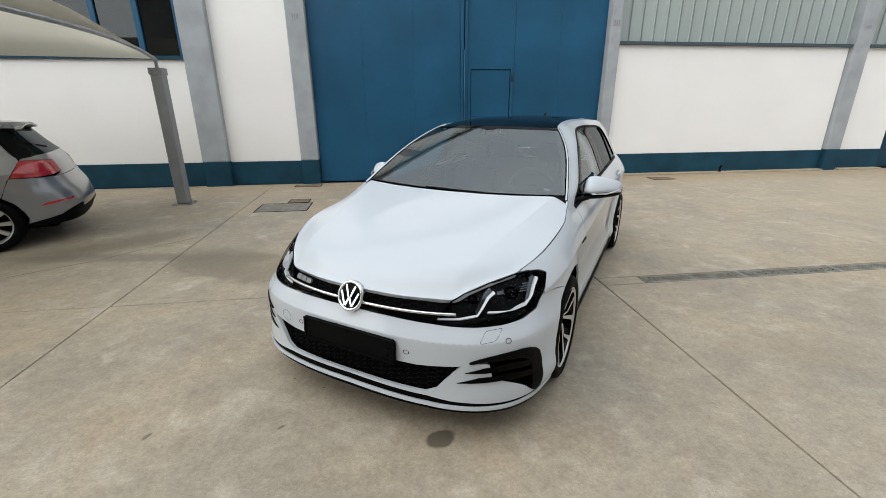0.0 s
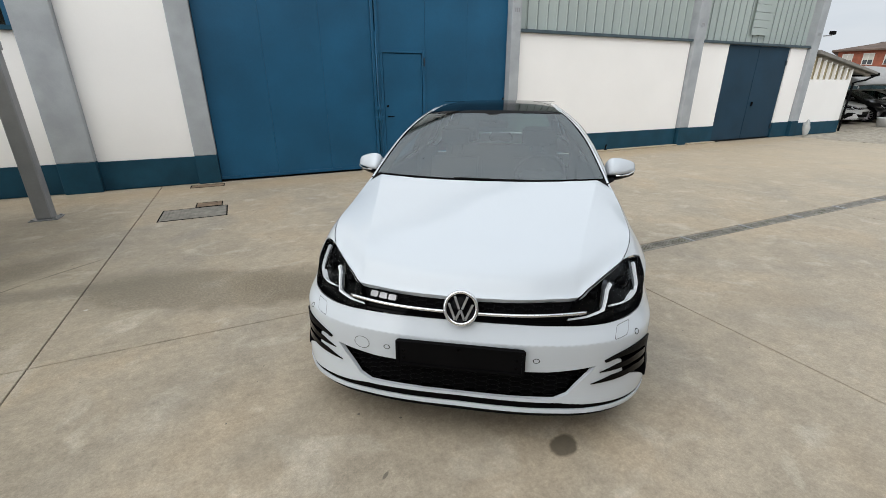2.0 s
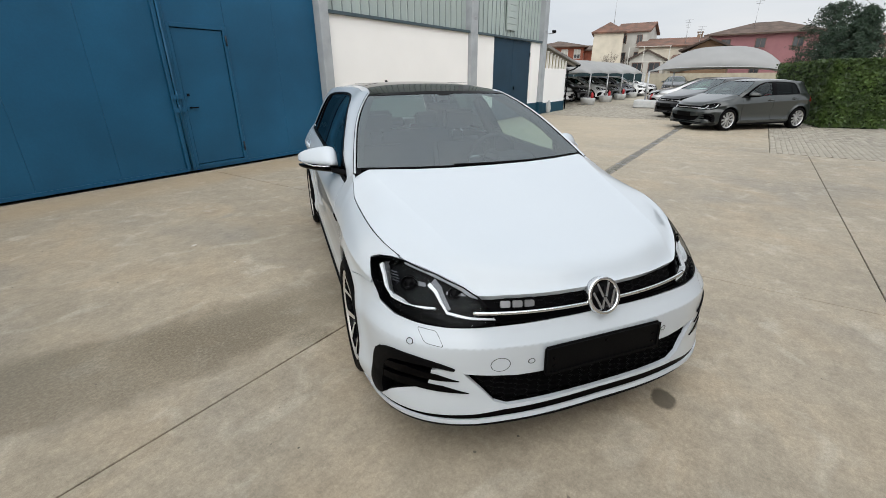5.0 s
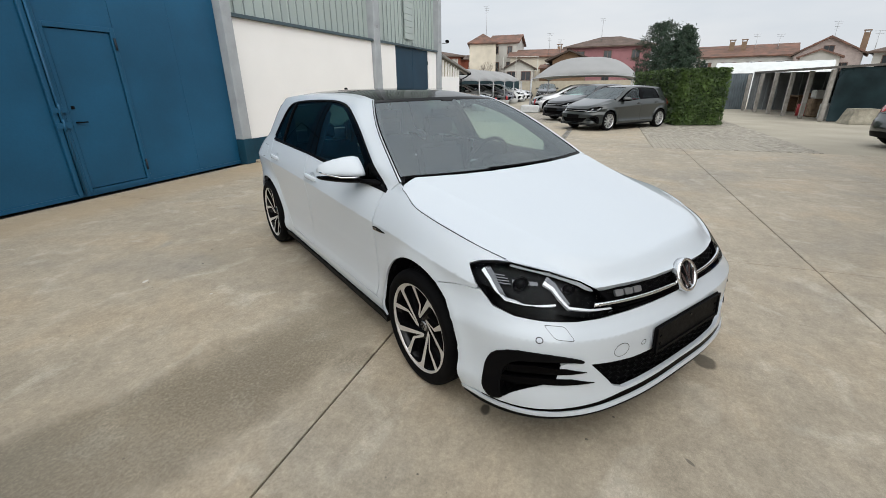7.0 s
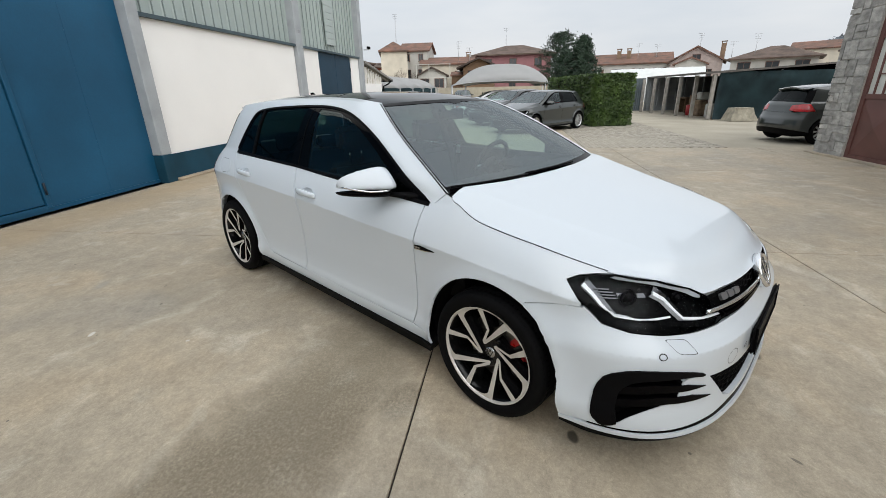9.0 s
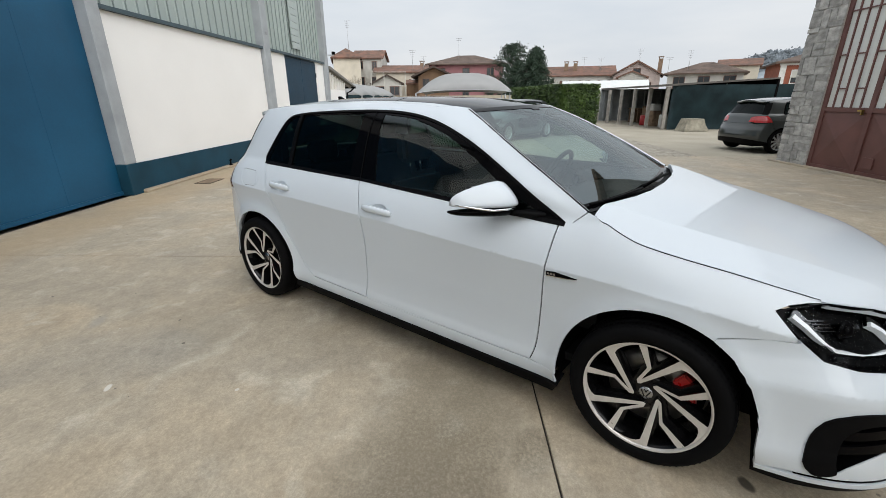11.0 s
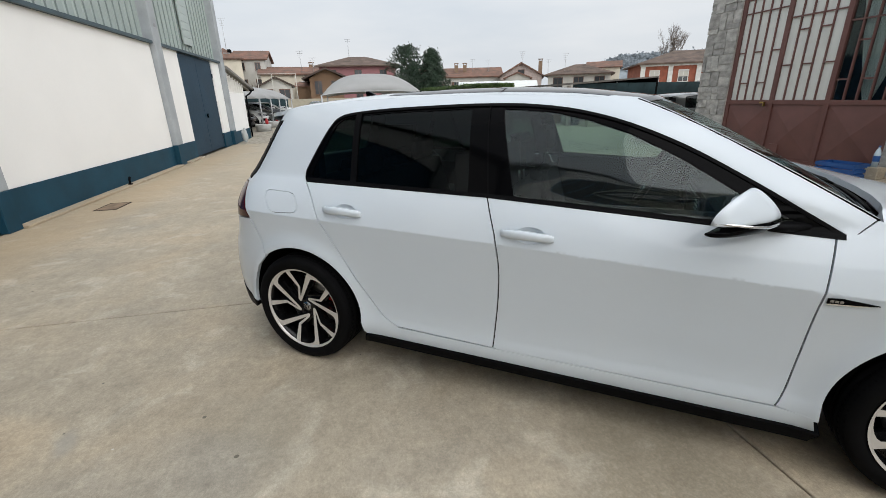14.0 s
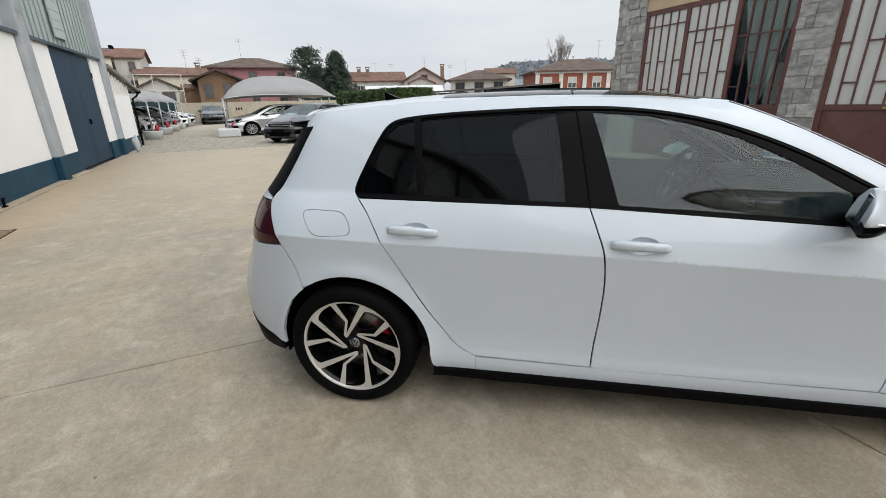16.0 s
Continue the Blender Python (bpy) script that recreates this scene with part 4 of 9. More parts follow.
def sheet(name, made, material, parent, label="", mirror=False):
    verts, faces, norms = made
    if mirror:
        verts = [(x, -y, z) for x, y, z in verts]
        norms = [(x, -y, z) for x, y, z in norms]
        faces = [f[::-1] for f in faces]
    me = bpy.data.meshes.new(name)
    me.from_pydata(verts, [], faces)
    me.materials.append(material)
    me.shade_smooth()
    me.normals_split_custom_set_from_vertices(norms)
    ob = new(name, me)
    ob.parent = parent
    if label:
        ob["label"] = label
    return ob

# ---- the white hatchback ----
CAR = pose(0.590, 3.953, 0, 0, 0, -115.37)
P_WHITE = mat("pearl_white_paint", (0.582, 0.630, 0.680), rough=0.30, vary=0.006, scale=2, fine=900, coat=0.85, rough_vary=0.03, spec=0.08)
P_GLOSS = mat("gloss_black_trim", (0.0016, 0.0016, 0.0020), rough=0.03, vary=0.05, scale=4, rough_vary=0.01, spec=0.05)
P_MATTE = mat("matte_black_plastic", (0.0036, 0.0036, 0.0042), spec=0.05, rough=0.5, vary=0.1, scale=9, bump=0.0003, bump_scale=400)
P_RUBBER = mat("tyre_rubber", (0.0045, 0.0045, 0.005), spec=0.06, rough=0.7, vary=0.12, scale=12, bump=0.0005, bump_scale=150)
P_CHROME = mat("chrome", (0.80, 0.81, 0.83), rough=0.20, metal=1.0, vary=0.02, rough_vary=0.04)
P_ALLOY = mat("machined_alloy", (0.66, 0.635, 0.61), rough=0.30, metal=0.45, vary=0.04, scale=30, rough_vary=0.06)
P_RIMBLACK = mat("rim_black_lacquer", (0.005, 0.005, 0.0055), rough=0.22, vary=0.1, spec=0.3)
P_RED = mat("red_caliper_lacquer", (0.50, 0.014, 0.014), rough=0.3, vary=0.08)
P_DISC = mat("brake_disc_steel", (0.22, 0.21, 0.20), rough=0.4, metal=0.9, vary=0.1, scale=20)
P_CABIN = mat("charcoal_cabin", (0.013, 0.013, 0.0145), rough=0.85, vary=0.04, scale=2, fine=8, spec=0.15, rough_vary=0.0)
P_CLOTH = mat("dark_seat_cloth", (0.020, 0.020, 0.022), rough=1.0, vary=0.05, scale=3, fine=9, spec=0.1, rough_vary=0.0)
P_HEADLINER = mat("dark_headliner", (0.022, 0.022, 0.023), rough=1.0, vary=0.03, scale=2, fine=8, spec=0.1, rough_vary=0.0)
P_LETTER = mat("pale_satin_metal", (0.34, 0.345, 0.36), rough=0.35, metal=0.8, vary=0.03)
P_DRL = mat("drl_light_guide", (0.82, 0.85, 0.88), rough=0.25, vary=0.02, coat=0.4, emit=0.12)
P_LAMPCHROME = mat("lamp_reflector", (0.40, 0.41, 0.43), rough=0.22, metal=1.0, vary=0.1)
P_LAMPDIM = mat("smoked_reflector", (0.12, 0.124, 0.132), rough=0.15, metal=1.0, vary=0.1)
P_LAMPBLACK = mat("lamp_housing", (0.003, 0.0033, 0.0036), rough=0.25, spec=0.08, vary=0.15, scale=20)
P_TAIL = mat("smoked_red_lens", (0.045, 0.003, 0.006), rough=0.08, vary=0.1, spec=0.25, coat=0.08, rough_vary=0.02)
G_LAMP = glass_mat("lamp_cover", (0.93, 0.94, 0.95), gloss=0.11, ior=1.4)
G_SCREEN = glass_mat("windscreen_glass", (0.74, 0.87, 0.85), ior=2.45, graze=0.4)
G_FRONT = glass_mat("front_door_glass", (0.47, 0.60, 0.56), gloss=0.95, ior=1.58)
G_REAR = glass_mat("privacy_glass", (0.05, 0.09, 0.08), gloss=0.45, ior=1.42)

car = thing("car", "pearl white five-door hatchback with black roof and black wheels", "car", CAR)
DOOR_F = spl([(0.875, 0.945), (0.862, 0.80), (0.853, 0.69), (0.845, 0.50), (0.835, 0.36), (0.815, 0.287)])
DOOR_B = spl([(-0.345, 0.999), (-0.312, 0.91), (-0.286, 0.83), (-0.270, 0.70), (-0.272, 0.55), (-0.283, 0.40), (-0.290, 0.296)])
DOOR_R = spl([(-1.332, 1.017), (-1.275, 0.95), (-1.197, 0.817), (-1.055, 0.581), (-0.96, 0.44), (-0.885, 0.350), (-0.80, 0.306)])
DLO_BOT = [(-1.332, 1.021), (-0.86, 1.011), (-0.354, 0.998), (0.10, 0.976), (0.571, 0.950), (0.90, 0.934)]
DLO_TOP = spl([(0.925, 0.938), (0.80, 1.010), (0.63, 1.108), (0.41, 1.222), (0.20, 1.304), (0.0, 1.354), (-0.215, 1.380), (-0.44, 1.386), (-0.70, 1.380), (-0.95, 1.369), (-1.12, 1.354), (-1.20, 1.335), (-1.245, 1.29), (-1.315, 1.15), (-1.350, 1.065), (-1.348, 1.035), (-1.332, 1.021)])


def side_pair(name, outline, material, label="", owner=None, **kw):
    """The same sheet on the right-hand and the left-hand side."""
    made = skin(outline, side_map, **kw)
    out = []
    for mir in (False, True):
        par = owner[mir] if owner else car
        out.append(sheet(name, made, material, par, label, mir))
    return out


def shrink_x(pts, d):
    return [(x + d, z) for x, z in pts]


xs_row = np.arange(-1.9, 1.9, 0.022)
CREASE = [(x, float(crease_z(x)) + o) for x in xs_row for o in (-0.010, -0.004, 0.0, 0.004, 0.012)]
LOWROW = [(x, z) for x in np.arange(-1.0, 1.0, 0.03) for z in (0.27, 0.29, 0.31, 0.33, 0.35)]

# doors, with a scooped cup behind each handle
def cup_line(cx, cz, rx=0.066, rz=0.034):
    return [(cx + rx * math.cos(2 * math.pi * k / 28), cz + rz * math.sin(2 * math.pi * k / 28)) for k in range(28)]


CUP_F, CUP_R = (-0.140, 0.864), (-1.060, 0.896)
G = 0.0032
door_f_out = shrink_x(DOOR_F, -G) + [(-0.27, 0.291)] + shrink_x(DOOR_B[::-1], G) + [(x, z - 0.002) for x, z in DLO_BOT if -0.33 < x < 0.86]
doors_f = side_pair("front_door", door_f_out, P_WHITE, "closed white front door", step=0.028, rows=CREASE + LOWROW, holes=[cup_line(*CUP_F)])
door_r_out = shrink_x(DOOR_B, -G) + [(-0.55, 0.301), (-0.79, 0.307)] + shrink_x(DOOR_R[::-1], G * 1.3) + [(x, z - 0.002) for x, z in DLO_BOT if -1.32 < x < -0.36]
doors_r = side_pair("rear_door", door_r_out, P_WHITE, "closed white rear door", step=0.028, rows=CREASE + LOWROW, holes=[cup_line(*CUP_R)])
# sill below the doors and the black skirt under it
sill_top = [(0.93, 0.272), (0.812, 0.281), (-0.28, 0.290), (-0.55, 0.295), (-0.797, 0.300)]
side_pair("sill", sill_top + [(-0.797, 0.232), (0.95, 0.212)], P_WHITE, step=0.03, rows=LOWROW, lift=0.001)
side_pair("side_skirt", [(0.965, 0.211), (-0.99, 0.231), (-1.0, 0.19), (0.94, 0.162)], P_MATTE, "matte black side skirt", step=0.05, lift=0.014, depth=0.08)
# body side frame: pillars, roof rail and rear quarter
ARCH_R = arc(-1.380, 0.305, 0.373, 0, 176, 44)
ARCH_F = arc(1.319, 0.315, 0.376, 188, 60, 40)
tail_edge = [(-1.640, 1.290), (-1.695, 1.17), (-1.755, 1.04), (-1.775, 1.000), (-1.780, 0.985), (-1.755, 0.93), (-1.694, 0.815), (-1.675, 0.79)]
FLAP = round_poly([(-1.600, 0.972), (-1.382, 0.966), (-1.340, 0.868), (-1.535, 0.860)], 0.05, 5)
PILLAR = [(x, float(pillar_z(x)) - o) for x in np.arange(0.24, 0.96, 0.024) for o in (0.010, 0.022, 0.036, 0.052, 0.068)]
frame_out = [(x, float(pillar_z(x))) for x in np.linspace(0.985, 0.215, 40)] + [(0.12, 1.408)] + [(x, float(roof_ez(x))) for x in np.arange(0.05, -1.64, -0.08)] + [(-1.66, 1.365)] + tail_edge
frame_out += [(-1.635, 0.70), (-1.600, 0.612)] + [q for q in ARCH_R[::-1] if q[0] > -1.585] + [(-0.998, 0.25), (-0.985, 0.233), (-0.798, 0.232), (-0.798, 0.302)]
frame_out += [(x - 0.002, z) for x, z in DOOR_R[::-1][1:]]
frame_out += [(x, z) for x, z in DLO_TOP[::-1]] + [(0.93, 0.955)]
side_pair("side_frame", frame_out, P_WHITE, "white pillars, roof rail and rear quarter in one pressing", step=0.028, holes=[FLAP], rows=CREASE + PILLAR)
side_pair("fuel_flap", [(x * 0.974 - 1.465 * 0.026, z * 0.955 + 0.916 * 0.045) for x, z in FLAP], P_WHITE, step=0.03)
side_pair("flap_recess", FLAP, P_MATTE, step=0.06, lift=-0.011, depth=0)
# front wing
wing = [(0.878, 0.947)] + shrink_x(DOOR_F, G) + [(0.935, 0.262)] + ARCH_F + [(1.513, 0.655), (1.605, 0.676), (1.672, 0.686), (1.722, 0.689), (1.726, 0.700), (1.658, 0.766), (1.650, 0.776), (1.684, 0.793), (1.735, 0.800), (1.770, 0.799)]
HOODLINE = [(1.015, 0.992), (1.03, 0.984)] + [(x, float(edge_z(x))) for x in np.arange(1.045, 1.785, 0.02)]
wing += [(x - 0.001, z - 0.003) for x, z in HOODLINE[::-1][1:]] + [(0.985, 1.000), (0.935, 0.955)]
wings = side_pair("front_wing", wing, P_WHITE, "white front wing", step=0.026, rows=CREASE)
# The shut line's shade is drawn as a dark strip laid on the wing.
side_pair("bonnet_gap", [(x, z - 0.0020) for x, z in HOODLINE[1:]] + [(x, z - 0.0042) for x, z in HOODLINE[:0:-1]], M_DARK, "", step=0.03, lift=0.0012, depth=0)
# lined wheel housings
for ax in (FRONT_AXLE, REAR_AXLE):
    for s in (-1, 1):
        bm = bmesh.new()
        prof = [(0.385, 0.835), (0.388, 0.80), (0.375, 0.58), (0.05, 0.56)]
        rings = []
        for k in range(25):
            a = radians(-15 + 210 * k / 24)
            rings.append([bm.verts.new((ax + r * math.cos(a), s * w, 0.315 + r * math.sin(a))) for r, w in prof])
        for A, B in zip(rings, rings[1:]):
            for i in range(3):
                bm.faces.new((A[i], A[i + 1], B[i + 1], B[i]))
        part("wheel_housing", bm, M_DARK, car)
# dark inner shell that closes the gaps from within
for s in (-1, 1):
    bm = bmesh.new()
    rows_ = []
    for x in np.linspace(-1.78, 1.62, 60):
        rows_.append([bm.verts.new((x, s * (float(half_width(x, z)) - 0.022), z)) for z in np.linspace(0.22, 1.0 if x < 0.9 else float(edge_z(x)) - 0.03, 9)])
    for A, B in zip(rows_, rows_[1:]):
        for i in range(8):
            mx, mz = (A[i].co.x + B[i].co.x) / 2, (A[i].co.z + A[i + 1].co.z) / 2
            if min(math.hypot(mx - FRONT_AXLE, mz - 0.315), math.hypot(mx - REAR_AXLE, mz - 0.315)) > 0.42 and (mz < 0.93 or mx > 0.9):
                bm.faces.new((A[i], A[i + 1], B[i + 1], B[i]))
    part("inner_shell", bm, M_DARK, car)
part("underbody", boxes((-1.9, 2.02, -0.55, 0.55, 0.17, 0.24), (-0.93, 0.90, -0.84, 0.84, 0.19, 0.24)), M_DARK, car)

# window surrounds and panes
REAR_Q = round_poly([(-1.315, 1.045), (-1.296, 1.105), (-1.214, 1.292), (-1.180, 1.322), (-1.100, 1.338), (-1.058, 1.038)], 0.012)
REAR_G = round_poly([(-1.034, 1.034), (-1.076, 1.341), (-0.90, 1.354), (-0.485, 1.368), (-0.447, 1.100), (-0.440, 1.017)], 0.010)
FRONT_G = round_poly([(-0.335, 1.366), (-0.107, 1.349), (0.05, 1.315), (0.202, 1.268), (0.394, 1.178), (0.592, 1.064), (0.587, 0.965), (0.15, 0.990), (-0.232, 1.008)], 0.010)
FRONT_Q = round_poly([(0.645, 1.038), (0.80, 0.965), (0.645, 0.968)], 0.008)
surround_out = DLO_TOP[:-1] + [(-1.332, 1.023)] + [(x, z + 0.002) for x, z in DLO_BOT[1:]]
side_pair("window_surround", surround_out, P_GLOSS, "gloss black window surround", step=0.03, holes=[REAR_Q, REAR_G, FRONT_G, FRONT_Q], lift=-0.004)
belt = [(x, z + 0.001) for x, z in DLO_BOT] + [(x, z + 0.017) for x, z in DLO_BOT[::-1]]
side_pair("belt_strip", belt, P_MATTE, "matte black sealing strip", step=0.02, lift=0.003)
rail_seal = [(x, z - 0.001) for x, z in DLO_TOP[4:-4]]
rail_in = [(x - 0.004 * (1 if z < 1.3 and x > 0 else -0.5), z - 0.012) for x, z in DLO_TOP[4:-4]]
side_pair("roof_seal", rail_seal + rail_in[::-1], P_MATTE, "matte black door seal", step=0.02, lift=0.002)
side_pair("quarter_divider", [(-1.062, 1.03), (-1.030, 1.03), (-1.074, 1.345), (-1.104, 1.345)], P_MATTE, step=0.02, lift=0.002)
side_pair("pillar_gap", [(-0.345, 1.0), (-0.339, 1.0), (-0.400, 1.384), (-0.406, 1.384)], M_DARK, "", step=0.02, lift=0.0, depth=0)
for nm, poly, m in (("quarter_pane", REAR_Q, G_REAR), ("rear_door_pane", REAR_G, G_REAR), ("front_door_pane", FRONT_G, G_FRONT), ("mirror_triangle_pane", FRONT_Q, G_REAR)):
    for o in side_pair(nm, poly, m, step=0.05, lift=-0.007, depth=0):
        o.visible_shadow = False

# windscreen with its dark border, scuttle and wipers
SC = (0.75, 0.85)
full = [(-1, 0), (-0.75, 0), (-0.5, 0), (0, 0), (0.5, 0), (0.75, 0), (1, 0), (1, 1), (0, 1), (-1, 1)]
clear = [(-0.978, 0.055), (-0.5, 0.048), (0, 0.045), (0.5, 0.048), (0.978, 0.055), (0.972, 0.955), (0.10, 0.955), (0.07, 0.93), (-0.07, 0.93), (-0.10, 0.955), (-0.972, 0.955)]
sheet("windscreen_border", skin(full, screen_map, step=0.06, holes=[clear], depth=0.006, scale=SC, flip=False), P_GLOSS, car, "black printed windscreen border")
ws = sheet("windscreen", skin(clear, screen_map, step=0.06, depth=0, lift=-0.002, scale=SC), G_SCREEN, car, "clear, faintly green windscreen")
ws.visible_shadow = False
for s in (-1, 1):
    bm = bmesh.new()
    pts = [screen_map([(s * 1.0, v)])[0] for v in np.linspace(0, 1, 9)]
    tube(bm, [Vector(p) + Vector((0.002, 0, -0.001)) for p in pts], 0.005, 6)
    part("screen_seal", bm, P_MATTE, car, smooth=True)
bm = bmesh.new()
cow = []
for u in np.linspace(-1, 1, 25):
    a = screen_map([(u, 0.02)])[0]
    cow.append([bm.verts.new(a + np.array(o)) for o in ((0.0, 0, -0.006), (0.022, 0, -0.016), (0.055, 0, -0.026), (0.09, 0, -0.06))])
for A, B in zip(cow, cow[1:]):
    for i in range(3):
        bm.faces.new((A[i], A[i + 1], B[i + 1], B[i])).smooth = True
part("scuttle", bm, P_MATTE, car, "black plastic scuttle panel")
for y0, y1, v1 in ((0.52, -0.10, 0.075), (-0.02, -0.62, 0.075)):
    wiper_ = part("wiper", boxes((1.075, 1.115, y0 - 0.02, y0 + 0.02, 0.975, 0.998), bevel=0.005), P_MATTE, car)
    a, b = screen_map([(y0 / 0.75, 0.0)])[0] + (0.014, 0, -0.008), screen_map([(y1 / 0.75, v1 * 0.45)])[0] + (0.008, 0, 0.010)
    bm = bmesh.new()
    tube(bm, [a, (np.array(a) + b) / 2 + (0.004, 0, 0.004), b], 0.008, 6, 0.005)
    part("arm", bm, P_MATTE, wiper_, smooth=True)
    bm = bmesh.new()
    c = [screen_map([((y1 + (y0 - y1) * t - 0.02) / 0.75, 0.022 + 0.015 * (1 - t))])[0] + (0.005, 0, 0.007) for t in np.linspace(-0.12, 0.75, 7)]
    tube(bm, c, 0.006, 5)
    part("blade", bm, P_MATTE, wiper_, smooth=True)

# bonnet
right_edge = [(x, -float(half_width(x, z)) - 0.0005) for x, z in HOODLINE]
front_edge = [(float(front_x(a)), -a) for a in (0.716, 0.67, 0.624, 0.58, 0.541, 0.515, 0.492, 0.45, 0.40, 0.345, 0.29, 0.235, 0.18, 0.1, 0.05, 0.0)]
half = right_edge + front_edge[:-1]
rear_edge = [(1.122, 0.0), (1.112, -0.25), (1.085, -0.45), (1.045, -0.62), (1.012, -0.72), (1.005, -0.765)]
hood_out = half + [(2.140, 0)] + [(x, -y) for x, y in half[::-1]] + [(x, -y) for x, y in rear_edge[::-1]] + rear_edge[1:]
ridge_rows = [(x, s * (0.475 + 0.215 * (2.05 - x) + o)) for x in np.arange(1.08, 2.03, 0.02) for s in (-1, 1) for o in (-0.016, -0.005, 0.0, 0.005, 0.016)]
ridge_rows += [(float(front_x(a)) - o, s * a) for a in np.arange(0.0, 0.70, 0.012) for s in (-1, 1) for o in (0.007, 0.016, 0.027, 0.042, 0.06, 0.085)]
sheet("bonnet", skin(hood_out, hood_map, step=0.03, rows=ridge_rows, depth=0.025, edge_step=0.014), P_WHITE, car, "white bonnet with two long creases")

# roof: dark glass between white rails
RX = np.arange(-1.60, 0.20, 0.1)
edge_r = [(x, -float(roof_ey(x)) + 0.003) for x in (*RX, 0.19, 0.212)]
roof_rear = [(-1.775, -0.47), (-1.765, -0.505), (-1.72, -0.535), (-1.66, -0.555)]
glass_r = [(x, -float(roof_ey(x)) + 0.055 + 0.02 * (x < -0.8)) for x in np.arange(-1.0, 0.15, 0.1)] + [(0.18, -float(roof_ey(0.18)) + 0.045), (0.230, -0.505)]
pane = glass_r + [(0.255, -0.42), (0.297, -0.2), (0.306, 0), (0.297, 0.2), (0.255, 0.42)] + [(x, -y) for x, y in glass_r[::-1]]
roof_white = roof_rear + edge_r + [(0.213, -0.54)]
gr = [(x, y - 0.002) for x, y in glass_r]
roof_white = roof_rear + edge_r + [(0.222, -0.55)] + gr[::-1] + [(x, -y) for x, y in gr] + [(0.222, 0.55)] + [(x, -y) for x, y in edge_r[::-1]] + [(x, -y) for x, y in roof_rear[::-1]] + [(-1.79, 0.25), (-1.795, 0), (-1.79, -0.25)]
sheet("roof", skin(roof_white, roof_map, step=0.04, depth=0.02), P_WHITE, car, "white roof rails and rear roof edge")
rp = sheet("roof_pane", skin(pane, roof_map, step=0.045, depth=0.01, lift=0.001), P_GLOSS, car, "black panoramic glass roof")
sheet("headliner", skin([(-1.6, -0.48), (0.2, -0.48), (0.2, 0.48), (-1.6, 0.48)], lambda p: roof_map(p) - (0, 0, 0.035), step=0.2, depth=0), P_HEADLINER, car)
part("roof_joint", boxes((-0.402, -0.397, -0.5, 0.5, 1.4515, 1.4535)), M_DARK, car)
# roof fin antenna
bm = bmesh.new()
prism(bm, [(-1.42, 1.408), (-1.27, 1.421), (-1.36, 1.446), (-1.405, 1.468), (-1.425, 1.466)], 1, -0.010, 0.010)
part("antenna_fin", bm, P_GLOSS, car, "black shark-fin antenna")
# rear spoiler lip
bm = bmesh.new()
lip = []
for y in np.linspace(-0.50, 0.50, 21):
    xb = -1.795 + 0.025 * (abs(y) / 0.50) ** 3
    zt = float(roof_z(xb + 0.02, y))
    lip.append([bm.verts.new(p) for p in ((xb + 0.03, y, zt - 0.006), (xb - 0.010, y, zt - 0.016), (xb - 0.006, y, zt - 0.034), (xb + 0.10, y, zt - 0.055))])
for A, B in zip(lip, lip[1:]):
    for i in range(3):
        bm.faces.new((A[i], A[i + 1], B[i + 1], B[i]))
part("rear_spoiler", bm, P_WHITE, car, "white roof spoiler lip")

# ---- nose ----
def na(x, y, z):
    return on_end(NOSE, x, y, z)


def both(half):
    """Right-hand half outline, from the middle outwards and back to the middle, made whole."""
    return half + [(-a, z) for a, z in half[::-1] if abs(a) > 1e-6]


def mirrored(name, outline, surf, material, label="", owner=None, **kw):
    made = skin(outline, surf, **kw)
    return [sheet(name, made, material, owner[m] if owner else car, label, bool(m)) for m in (0, 1)]


LAMP = [na(*p) for p in ((1.655, -0.837, 0.771), (1.686, -0.808, 0.786), (1.740, -0.762, 0.795), (1.789, -0.718, 0.797), (1.912, -0.626, 0.775), (2.005, -0.541, 0.741), (2.050, -0.492, 0.710), (2.122, -0.440, 0.632), (2.108, -0.510, 0.617), (2.060, -0.622, 0.614), (1.980, -0.722, 0.616), (1.893, -0.792, 0.622), (1.800, -0.832, 0.642), (1.729, -0.842, 0.705))]
top_line = [(0, 0.628), na(2.165, -0.2, 0.627)] + [(LAMP[7][0], 0.621), LAMP[8], LAMP[9], LAMP[10], LAMP[11], LAMP[12], (LAMP[13][0] + 0.004, 0.696), (LAMP[13][0] - 0.003, 0.690)]
top_line = [(a, z - 0.004) for a, z in top_line]
arch_n = []
for x, z in arc(1.318, 0.315, 0.374, 60, -4, 20):
    arch_n.append(na(x, -float(half_width(x, z)), z))
seam = [na(x, -float(half_width(x, z)), z) for x, z in ((1.66, 0.683), (1.605, 0.671), (1.513, 0.651))]
low_line = [na(*p) for p in ((1.695, -0.868, 0.222), (1.80, -0.845, 0.232), (1.90, -0.815, 0.236), (2.03, -0.70, 0.242), (2.155, -0.545, 0.252), (2.19, -0.44, 0.264))] + [(0, 0.270)]
bumper_half = top_line + seam + arch_n + low_line
FOG_RAW = [na(*p) for p in ((1.842, -0.836, 0.460), (1.918, -0.807, 0.496), (2.014, -0.745, 0.498), (2.081, -0.671, 0.483), (2.116, -0.616, 0.460), (2.112, -0.622, 0.450), (2.065, -0.692, 0.452), (2.060, -0.700, 0.41), (2.055, -0.705, 0.375), (2.02, -0.745, 0.348), (1.974, -0.785, 0.324), (1.93, -0.815, 0.294), (1.90, -0.83, 0.258), (1.853, -0.846, 0.236), (1.818, -0.858, 0.272), (1.809, -0.852, 0.327), (1.817, -0.843, 0.401))]


